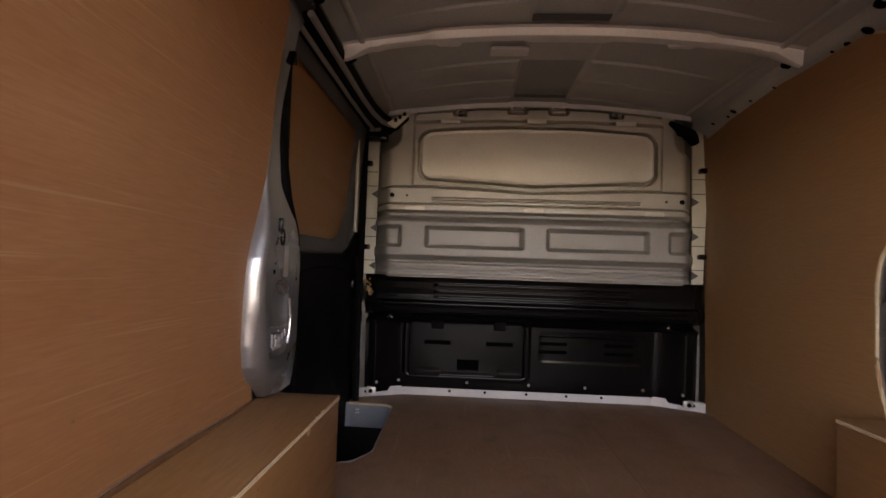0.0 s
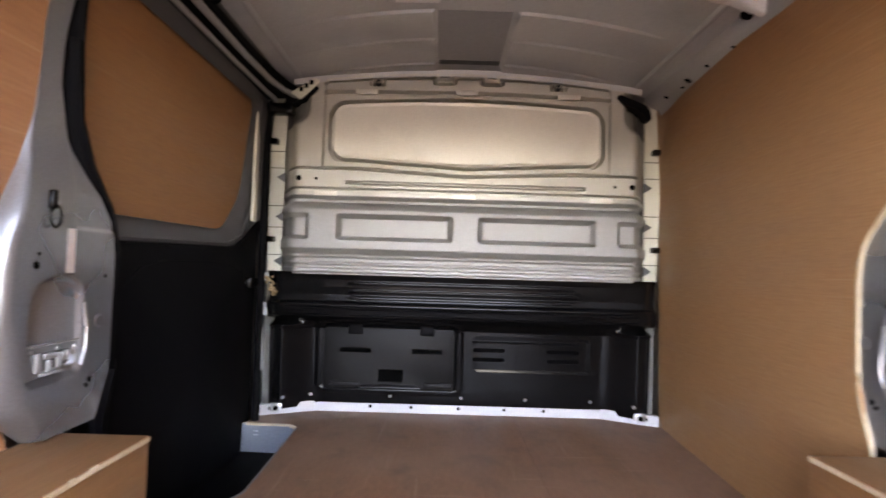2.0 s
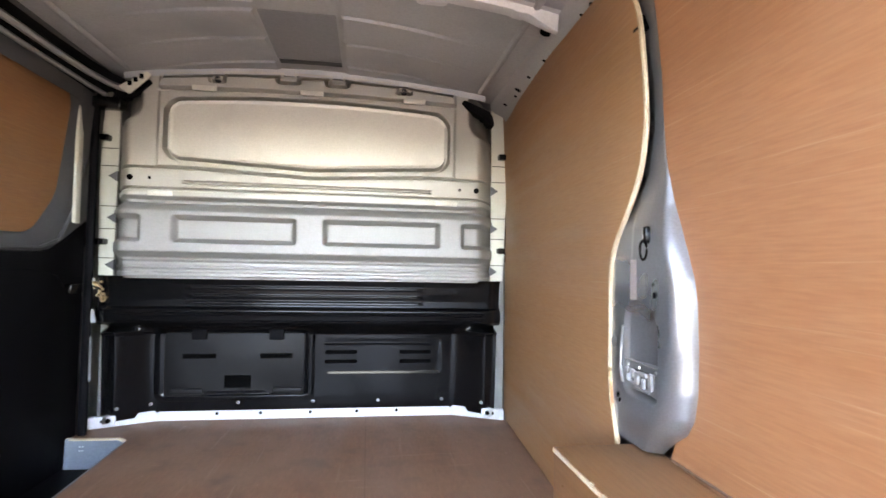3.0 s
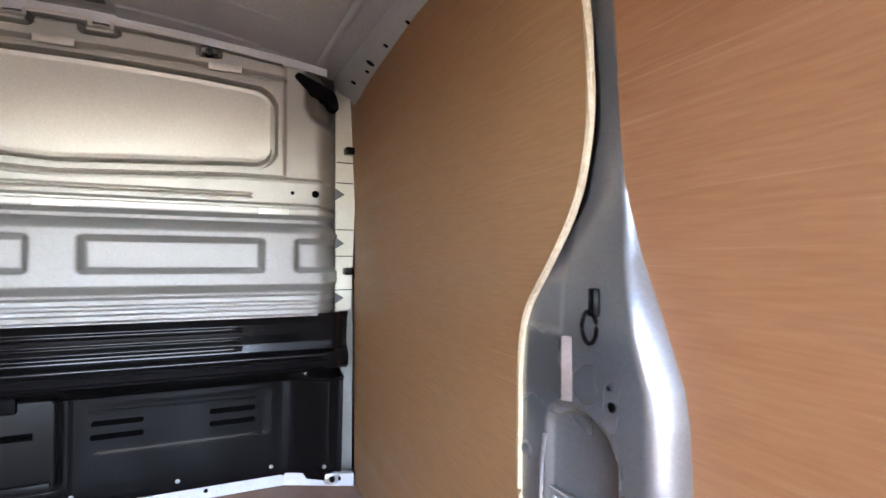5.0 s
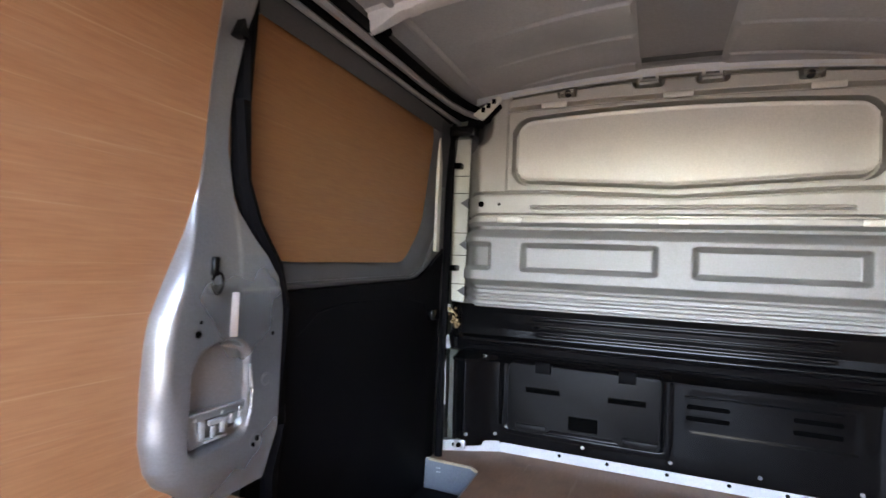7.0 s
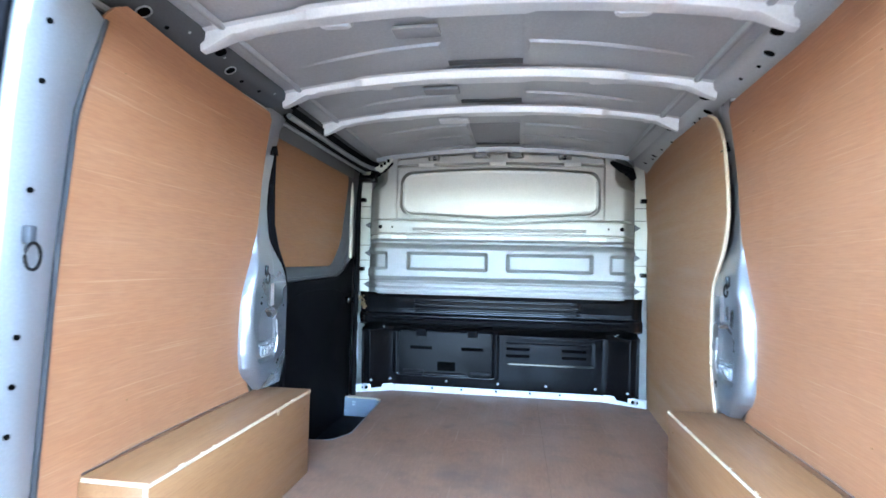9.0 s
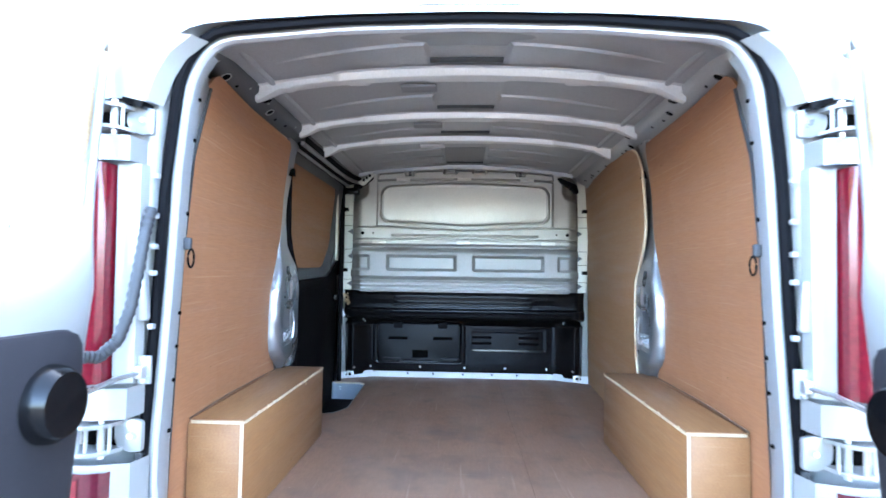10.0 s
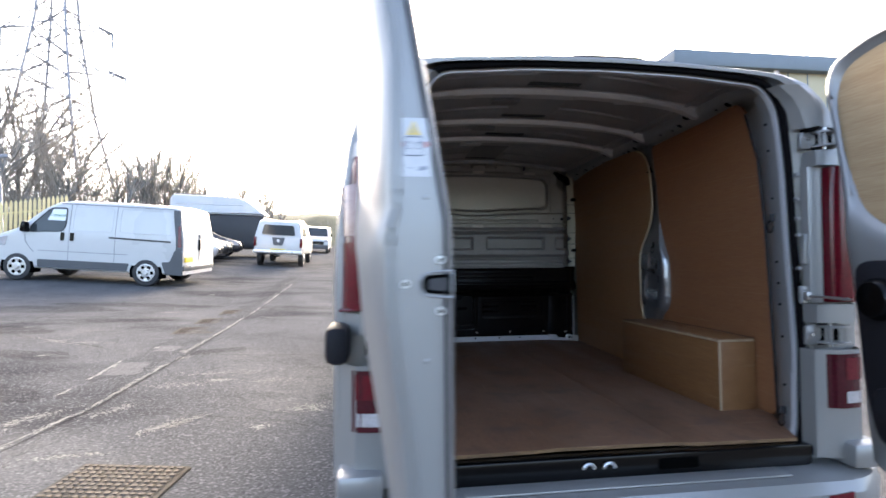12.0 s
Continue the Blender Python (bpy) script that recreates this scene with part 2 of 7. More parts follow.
FOAM = material("tan_cavity_foam", (0.16, 0.1, 0.045), (0.32, 0.22, 0.11), (0.7, 0.85), 0, 20, 120, bump=0.5)
SHUTLINE = material("grey_shut_line", (0.16, 0.16, 0.165), (0.24, 0.24, 0.245), (0.6, 0.75), 0, 6, 100, bump=0)
SLOTDARK = material("dark_slot_shade", (0.05, 0.055, 0.053), (0.08, 0.085, 0.082), (0.6, 0.75), 0, 3, 120, bump=0.1)
GREYPRINT = material("grey_print", (0.2, 0.22, 0.26), (0.28, 0.3, 0.34), (0.4, 0.5), 0, 20, 100, bump=0)


# ---- builders ----
def part(name, bm, mat, parent=None, label="", smooth=True, angle=35):
    """One bmesh as one mesh object, under a thing or a part."""
    me = bpy.data.meshes.new(name)
    bmesh.ops.recalc_face_normals(bm, faces=bm.faces)
    bm.to_mesh(me)
    bm.free()
    me.materials.append(mat)
    if smooth:
        me.shade_smooth()
        me.set_sharp_from_angle(angle=radians(angle))
    ob = new(name, me)
    ob.parent = parent
    if label:
        ob["label"] = label
    return ob


def thing(name, label, category, group="", kind=""):
    return tagged(new(name), label, category, group, kind)


def add_box(bm, x0, x1, y0, y1, z0, z1, bevel=0.0, m=None):
    r = bmesh.ops.create_cube(bm, size=1)
    for v in r["verts"]:
        v.co = Vector(((x0 + x1) / 2 + v.co.x * (x1 - x0), (y0 + y1) / 2 + v.co.y * (y1 - y0), (z0 + z1) / 2 + v.co.z * (z1 - z0)))
    vs = list(r["verts"])
    if bevel:
        es = {e for v in vs for e in v.link_edges}
        out = bmesh.ops.bevel(bm, geom=list(es), offset=bevel, segments=2, affect="EDGES", profile=0.5)
        vs = list({v for f in out["faces"] for v in f.verts} | {v for v in vs if v.is_valid})
    if m is not None:
        bmesh.ops.transform(bm, matrix=m, verts=vs)
    return bm


def boxm(x0, x1, y0, y1, z0, z1, bevel=0.0, m=None):
    return add_box(bmesh.new(), x0, x1, y0, y1, z0, z1, bevel, m)


def add_prism(bm, poly, axis, a0, a1, bevel=0.0):
    """A closed outline, extruded from a0 to a1 along axis; outline coordinates are the two other axes in order."""
    j = "xyz".index(axis)
    def place(p, a):
        c = list(p)
        c.insert(j, a)
        return Vector(c)
    lo = [bm.verts.new(place(p, a0)) for p in poly]
    hi = [bm.verts.new(place(p, a1)) for p in poly]
    n = len(poly)
    caps = [bm.faces.new(lo), bm.faces.new(hi)]
    for k in range(n):
        bm.faces.new((lo[k], lo[(k + 1) % n], hi[(k + 1) % n], hi[k]))
    if bevel:
        es = [e for f in caps for e in f.edges]
        bmesh.ops.bevel(bm, geom=es, offset=bevel, segments=2, affect="EDGES", profile=0.5)
    return bm


def prism(poly, axis, a0, a1, bevel=0.0):
    return add_prism(bmesh.new(), poly, axis, a0, a1, bevel)


def add_tube(bm, pts, r, seg=8, closed=False):
    pts = [Vector(p) for p in pts]
    rings, up, n = [], Vector((0.02, 0.03, 1)), len(pts)
    for k, p in enumerate(pts):
        d = (pts[(k + 1) % n] - pts[k - 1]) if closed else (pts[min(k + 1, n - 1)] - pts[max(k - 1, 0)])
        d.normalize()
        a = d.cross(up)
        if a.length < 1e-3:
            a = d.cross(Vector((1, 0, 0)))
        a.normalize()
        b = d.cross(a)
        rk = r[k] if isinstance(r, (list, tuple)) else r
        rings.append([bm.verts.new(p + rk * (math.cos(2 * math.pi * s / seg) * a + math.sin(2 * math.pi * s / seg) * b)) for s in range(seg)])
    for k in range(n if closed else n - 1):
        A, B = rings[k], rings[(k + 1) % n]
        for s in range(seg):
            bm.faces.new((A[s], A[(s + 1) % seg], B[(s + 1) % seg], B[s]))
    if not closed:
        bm.faces.new(rings[0])
        bm.faces.new(rings[-1][::-1])
    return bm


def tube(pts, r, seg=8, closed=False):
    return add_tube(bmesh.new(), pts, r, seg, closed)


def add_disc(bm, c, axis, r0, r1, depth, seg=16, r2=None):
    """A stub from c along axis: radius r0 at the base, r1 at the top."""
    z = Vector(axis).normalized()
    m = Matrix.Translation(Vector(c) + z * depth / 2) @ z.to_track_quat("Z", "Y").to_matrix().to_4x4()
    bmesh.ops.create_cone(bm, cap_ends=True, segments=seg, radius1=r0, radius2=r1, depth=depth, matrix=m)
    return bm


def disc(c, axis, r0, r1, depth, seg=16):
    return add_disc(bmesh.new(), c, axis, r0, r1, depth, seg)


def field(us, vs, fn, keep=None):
    """A sheet over two running numbers; fn gives the point, keep which cells stay."""
    bm = bmesh.new()
    g = [[bm.verts.new(fn(u, v)) for v in vs] for u in us]
    for i in range(len(us) - 1):
        for j in range(len(vs) - 1):
            if keep is None or keep((us[i] + us[i + 1]) / 2, (vs[j] + vs[j + 1]) / 2):
                bm.faces.new((g[i][j], g[i + 1][j], g[i + 1][j + 1], g[i][j + 1]))
    for v in [v for v in bm.verts if not v.link_faces]:
        bm.verts.remove(v)
    return bm


def loft(loops, close_first=False, close_last=False, ring=True):
    bm = bmesh.new()
    vs = [[bm.verts.new(p) for p in loop] for loop in loops]
    n = len(vs[0])
    for A, B in zip(vs, vs[1:]):
        for k in range(n if ring else n - 1):
            bm.faces.new((A[k], A[(k + 1) % n], B[(k + 1) % n], B[k]))
    if close_first:
        bm.faces.new(vs[0])
    if close_last:
        bm.faces.new(vs[-1][::-1])
    return bm


def rounded(poly, r, seg=5):
    """The outline with its corners rounded; r is one radius or one for each corner."""
    out, n = [], len(poly)
    for k in range(n):
        p, a, b = Vector(poly[k]), Vector(poly[k - 1]), Vector(poly[(k + 1) % n])
        rk = r[k] if isinstance(r, (list, tuple)) else r
        da, db = a - p, b - p
        rk = min(rk, 0.45 * da.length, 0.45 * db.length)
        s, e = p + da.normalized() * rk, p + db.normalized() * rk
        for i in range(seg + 1):
            t = i / seg
            out.append(tuple((1 - t) ** 2 * s + 2 * t * (1 - t) * p + t * t * e))
    return out


def star(poly, c, n=96):
    """The outline sampled at even angles round c."""
    out, m = [], len(poly)
    for k in range(n):
        a = 2 * math.pi * k / n
        d, best = (math.cos(a), math.sin(a)), 0
        for i in range(m):
            px, py = poly[i][0] - c[0], poly[i][1] - c[1]
            ex, ey = poly[(i + 1) % m][0] - c[0] - px, poly[(i + 1) % m][1] - c[1] - py
            den = d[0] * ey - d[1] * ex
            if abs(den) < 1e-12:
                continue
            s = (px * ey - py * ex) / den
            u = (px * d[1] - py * d[0]) / den
            if s > best and -1e-9 <= u <= 1 + 1e-9:
                best = s
        out.append((c[0] + best * d[0], c[1] + best * d[1]))
    return out


def grow(loop, by):
    """The outline moved outwards (inwards: minus) along its own normals."""
    n, out = len(loop), []
    for k in range(n):
        d = Vector(loop[(k + 1) % n]) - Vector(loop[k - 1])
        d.normalize()
        out.append((loop[k][0] + by * d.y, loop[k][1] - by * d.x))
    return out


def steps(a, b, n):
    return [a + (b - a) * k / n for k in range(n + 1)]


def soft(e0, e1, v):
    t = min(max((v - e0) / (e1 - e0), 0.0), 1.0)
    return t * t * (3 - 2 * t)


def curve(v, *knots):
    """Straight lines through (position, value) knots."""
    if v <= knots[0][0]:
        return knots[0][1]
    for (a, p), (b, q) in zip(knots, knots[1:]):
        if v <= b:
            return p + (q - p) * (v - a) / (b - a)
    return knots[-1][1]


def rect_sdf(x, z, x0, x1, z0, z1, r):
    dx, dz = max(x0 + r - x, x - x1 + r, 0.0), max(z0 + r - z, z - z1 + r, 0.0)
    inside = min(max(x0 + r - x, x - x1 + r, z0 + r - z, z - z1 + r), 0.0)
    return math.hypot(dx, dz) + inside - r


def screws(places, axis, r, parent, mat=ZINC, name="screw"):
    first = None
    for c in places:
        bm = disc((0, 0, 0), axis, r, r * 0.75, r * 0.5, 10)
        if first is None:
            first = part(name, bm, mat, parent)
            first.location = c
        else:
            bm.free()
            o = new(name, first.data)
            o.parent, o.location = parent, c

# ---- the van's load space ----
FLOOR = 0.56


def wall_x(y, z):
    """Half width of the plywood lining."""
    rear = curve(z, (0.56, 0.79), (0.86, 0.78), (1.33, 0.77), (1.6, 0.757), (1.8, 0.735), (1.95, 0.715)) + 0.03 * soft(0.45, 0.95, y)
    lean = curve(z, (0.56, 0.005), (1.2, 0.0), (1.5, -0.003), (1.85, -0.02), (1.95, -0.03))
    front = 0.768 + 0.062 * min(max((y - 1.45) / 1.1, 0.0), 1.0) + lean
    return rear if y < 1.335 else front


def roof_z(x):
    return 1.985 - 0.062 * (abs(x) / 0.74) ** 2.2


def bent_panel(poly, side, thick, dx=0.0, n=14, m=18):
    """A sheet that follows the wall, cut to an outline in (y, z), with its thickness."""
    loop = star(poly, (sum(p[0] for p in poly) / len(poly), sum(p[1] for p in poly) / len(poly)), 128)
    cy, cz = sum(p[0] for p in loop) / 128, sum(p[1] for p in loop) / 128
    rings = []
    for s in (1.0, 0.82, 0.62, 0.42, 0.22, 0.06):
        rings.append([(cy + (y - cy) * s, cz + (z - cz) * s) for y, z in loop])
    def at(p, d):
        return (side * (wall_x(p[0], p[1]) + dx + d), p[0], p[1])
    front = [[at(p, 0) for p in r] for r in rings]
    back = [[at(p, thick) for p in rings[0]]]
    return loft([front[-1]] + front[-2::-1] + back, close_first=True, close_last=True)


# floor sheet, with the step well left open at the sliding door
floor_poly = [(-0.64, 0.252), (-0.28, 0.262), (-0.2, 0.27), (0.22, 0.262), (0.28, 0.246), (0.66, 0.236), (0.79, 0.5), (0.835, 1.4), (0.838, 2.6), (0.62, 2.705), (-0.62, 2.705), (-0.838, 2.6), (-0.838, 2.5), (-0.65, 2.49), (-0.622, 2.455), (-0.605, 1.87), (-0.66, 1.76), (-0.835, 1.74), (-0.79, 0.5)]
floor = tagged(new("floor"), "scuffed brown plywood load floor with dark stains", "floor", kind="structure")
part("plywood_sheet", prism(floor_poly, "z", FLOOR - 0.012, FLOOR), PLY_FLOOR, floor, angle=30)
part("sheet_joint", boxm(0.2372, 0.2388, 0.3, 2.68, FLOOR, FLOOR + 0.0006), TAPE, floor)
bm = bmesh.new()
for a, b in zip(floor_poly[:5], floor_poly[1:6]):
    d = Vector((b[0] - a[0], b[1] - a[1], 0)).normalized()
    for k, (z0, z1) in enumerate(((0.0, 0.0035), (0.0042, 0.0075), (0.0082, 0.0115))):
        add_tube(bm, [(a[0], a[1] - 0.001, FLOOR - 0.0118 + (z0 + z1) / 2), (b[0], b[1] - 0.001, FLOOR - 0.0118 + (z0 + z1) / 2)], 0.0013, 4)
part("cut_edge", bm, WORN_EDGE, floor, "worn amber plies along the rear cut edge")

# side linings
REAR_CUT = [(0.47, 0.561), (1.33, 0.561), (1.33, 0.88), (1.31, 0.9), (1.265, 0.965), (1.248, 1.06), (1.25, 1.2), (1.278, 1.28), (1.308, 1.36), (1.318, 1.5), (1.318, 1.74), (1.33, 1.84), (1.0, 1.85), (0.58, 1.86), (0.53, 1.8), (0.5, 1.6), (0.478, 1.2)]
FRONT_CUT = [(1.46, 0.561), (2.615, 0.561), (2.615, 1.905), (2.5, 1.91), (1.78, 1.87), (1.5, 1.86), (1.40, 1.82), (1.352, 1.74), (1.34, 1.6), (1.342, 1.5), (1.365, 1.41), (1.42, 1.335), (1.487, 1.26), (1.502, 1.19), (1.505, 0.95), (1.465, 0.85)]
SLIDE_PLY = rounded([(1.415, 1.56), (1.425, 1.74), (1.5, 1.838), (1.62, 1.85), (2.375, 1.835), (2.412, 1.78), (2.392, 1.44), (2.28, 1.303), (1.62, 1.293), (1.475, 1.4)], 0.05, 4)
for side in (-1, 1):
    w = tagged(new("wall_left" if side < 0 else "wall_right"), "orange-brown plywood lining with pale scuff lines" if side < 0 else "plywood side lining of two sheets with a curved cut edge", "wall lining", kind="structure")
    part("rear_sheet", bent_panel(rounded(REAR_CUT, 0.03, 3), side, 0.009), PLY_WALL, w)
    if side > 0:
        part("front_sheet", bent_panel(rounded(FRONT_CUT, 0.05, 4), side, 0.012), PLY_SIDE, w, "smooth brown plywood sheet")
        path = rounded(FRONT_CUT[5:] + [(1.46, 0.57)] + FRONT_CUT[3:5], 0.05, 4)
        edge = [Vector((wall_x(y, z) - 0.001, y, z)) for y, z in path if 0.58 < z < 1.855 and y < 1.6]
        part("cut_edge", tube([(p.x + 0.005, p.y - 0.002, p.z) for p in edge], 0.0056, 6), PLY_EDGE, w, "pale sawn plywood edge")
    for y, z in ((0.85, 1.245), (0.72, 0.98), (1.12, 0.72), (1.18, 1.72), (0.62, 1.72)):
        screws([(side * wall_x(y, z), y, z)], (-side, 0, 0), 0.0022, w, WORN_EDGE)

# wheel-arch boxes
def arch_box(side, label):
    b = thing("wheel_arch_box", label, "box", "wheel-arch boxes")
    t = 0.012
    x0, y0, y1, z1 = 0.612 if side > 0 else 0.622, 0.578, 1.412, 0.858
    xo = 0.79
    def sx(a, c):
        return (min(side * a, side * c), max(side * a, side * c))
    part("inner_panel", boxm(*sx(x0, x0 + t), y0, y1, FLOOR + 0.001, z1 - t, 0.001), PLY_BOX, b)
    part("end_panel", boxm(*sx(x0 + t + 0.0005, xo - 0.006), y0 + 0.001, y0 + t, FLOOR + 0.001, z1 - t, 0.001), PLY_BOX, b)
    part("far_panel", boxm(*sx(x0 + t + 0.0005, xo + 0.02), y1 - t, y1 - 0.001, FLOOR + 0.001, z1 - t, 0.001), PLY_BOX, b)
    part("lid", prism([(side * (x0 - 0.001), y0 - 0.001), (side * (xo - 0.012), y0 - 0.001), (side * (xo + 0.005), 1.2), (side * (xo + 0.03), y1), (side * (x0 - 0.001), y1)], "z", z1 - t + 0.0005, z1, 0.001), PLY_BOX, b)
    bm = bmesh.new()
    for z in (z1 - 0.009, z1 - 0.0045):
        add_tube(bm, [(side * (x0 - 0.0012), y0, z), (side * (x0 - 0.0012), y1, z)], 0.0019, 4)
        add_tube(bm, [(side * x0, y0 - 0.0012, z), (side * (xo - 0.015), y0 - 0.0012, z)], 0.0019, 4)
    for x in (x0 + 0.003, x0 + 0.0085):
        add_tube(bm, [(side * x, y0 - 0.0006, FLOOR + 0.002), (side * x, y0 - 0.0006, z1 - t)], 0.0022, 4)
    part("cut_edge", bm, PLY_EDGE, b, "pale layered plywood edges")
    bm = bmesh.new()
    # brown tube puts in the shade of the gap along the wall
    add_tube(bm, [(side * (wall_x(y, z1) - 0.001), y, z1) for y in steps(y0 + 0.01, 1.32, 8)], 0.0025, 5)
    part("joint_line", bm, TAPE, b, "joint along the wall, gap shade put in as brown")
    rng = random.Random(5 + side)
    for k in range(5):
        y = rng.uniform(0.62, 1.38)
        part("chip", boxm(*sx(x0 - 0.0022, x0 + rng.uniform(0.001, 0.0025)), y, y + rng.uniform(0.006, 0.02), z1 - rng.uniform(0.004, 0.012), z1 + 0.0005, 0.0005), PLY_EDGE, b)
    if side < 0:
        part("finger_notch", prism([(1.16 + 0.012 * math.cos(t), z1 - 0.013 - 0.012 * math.sin(t)) for t in steps(0, math.pi, 10)], "x", -x0 - 0.0006, -x0 + 0.0006), PLY_EDGE, b, "pale half-round notch")
    screws([(side * (x0 - 0.0005), y, z) for y, z in ((0.64, 0.6), (1.0, 0.6), (1.36, 0.6), (1.36, 0.8), (0.9, 0.83))], (-side, 0, 0), 0.0022, b, WORN_EDGE)
    return b


arch_box(-1, "plywood wheel-arch box, chipped lid edge, beside sliding door")
arch_box(1, "plywood wheel-arch box with worn pale edges on the floor")

# ceiling: pressed roof skin
RIDGES = (0.64, 1.11, 1.555, 1.99, 2.19, 2.4)


def roof_point(x, y):
    z = roof_z(x) - 0.085 * (1 - soft(0.27, 0.75, y)) ** 1.5
    a = abs(x)
    for k, ridge in enumerate(RIDGES):
        bow = ridge + 0.07 * (a / 0.6) ** 2
        wide = soft(0.126, 0.134, a) * (1 - soft(0.4, 0.66, a))
        if y >= bow:
            z -= (0.0085 if k < 4 else 0.006) * wide * soft(bow, bow + 0.0055, y) * (1 - soft(bow + 0.008, bow + 0.14, y))
    z += 0.005 * (1 - soft(0.122, 0.132, a))
    return Vector((x, y, z))


ceiling = tagged(new("ceiling"), "bare grey pressed-steel van roof skin", "ceiling", kind="structure")
part("roof_skin", field(steps(-0.76, 0.76, 190), steps(0.27, 2.56, 850), roof_point), ROOFSKIN, ceiling)


def roof_rib(y, w, tone):
    """Hat-section roof bow, notched in the middle and flared at its feet."""
    rib = thing("roof_rib", "pale pressed-steel roof bow with flared ends", "roof rib", "roof ribs")
    loops = []
    for x in steps(-0.735, 0.735, 196):
        a = abs(x)
        d = 0.026 - 0.007 * soft(0.435, 0.465, a)
        zc = roof_z(x) - 0.004
        hw = w / 2 * (1 - 0.1 * soft(0.42, 0.52, a))
        fore = hw + 0.014 * (1 - soft(0.12, 0.15, a)) + 0.016 * soft(0.435, 0.465, a) - 0.02 * soft(0.64, 0.735, a)
        hw -= 0.011 * soft(0.435, 0.47, a)
        drop = 0.004 * soft(0.605, 0.615, a) * (1 - soft(0.635, 0.645, a)) + 0.03 * soft(0.63, 0.735, a)
        loops.append([(x, y - hw - 0.018, zc - 0.001), (x, y - hw, zc - 0.003), (x, y - hw + 0.006, zc - d * 0.92 - drop), (x, y - hw + 0.009, zc - d - drop), (x, y + fore - 0.009, zc - d - drop), (x, y + fore - 0.006, zc - d * 0.92 - drop), (x, y + fore, zc - 0.003), (x, y + fore + 0.018, zc - 0.001)])
    part("bow", loft(loops, ring=False), RIBMETAL, rib, angle=28)
    for s in (-1, 1):
        part("foot_hole", disc((s * 0.722, y + w * 0.5 + 0.03, 1.901), (-s * 0.35, 0, -0.94), 0.016, 0.016, 0.008, 16), HOLE, rib, "dark round hole beside the foot")
        part("slot", loft([[(s * (0.392 + u * p), y + w * 0.5 + 0.042 + u * q, roof_z(0.39) - h) for p, q in rounded([(-0.048, -0.014), (0.048, -0.014), (0.048, 0.014), (-0.048, 0.014)], 0.013, 4)] for u, h in ((1.0, 0.001), (0.92, 0.009), (0.75, 0.013), (0.1, 0.013))], close_last=True), RIBMETAL, rib, "raised oval pressing beside the bow")
    part("maker_plate", prism(rounded([(-0.245, y + 0.105), (-0.112, y + 0.1), (-0.112, y + 0.165), (-0.245, y + 0.17)], 0.008, 2), "z", 1.962, 1.972, 0.002), tone, rib, "flat pressed pad beside the bow")
    return rib


for y, w, tone in ((0.868, 0.06, PAD), (1.357, 0.056, PAD), (1.752, 0.054, RIBMETAL)):
    roof_rib(y, w, tone)
# SLOTDARK strips: shade of the slots behind the bows, put into colour
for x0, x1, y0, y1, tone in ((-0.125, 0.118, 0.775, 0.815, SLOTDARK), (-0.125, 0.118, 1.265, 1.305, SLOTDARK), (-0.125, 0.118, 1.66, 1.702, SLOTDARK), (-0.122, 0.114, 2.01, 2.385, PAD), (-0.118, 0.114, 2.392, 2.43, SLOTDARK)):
    pad = thing("sound_pad", "dark flat patch on the roof skin", "damping pad", "damping pads")
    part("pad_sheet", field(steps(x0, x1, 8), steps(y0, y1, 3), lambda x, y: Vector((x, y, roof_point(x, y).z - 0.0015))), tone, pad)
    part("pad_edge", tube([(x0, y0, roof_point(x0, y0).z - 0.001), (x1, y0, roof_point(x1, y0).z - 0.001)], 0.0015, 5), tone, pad)

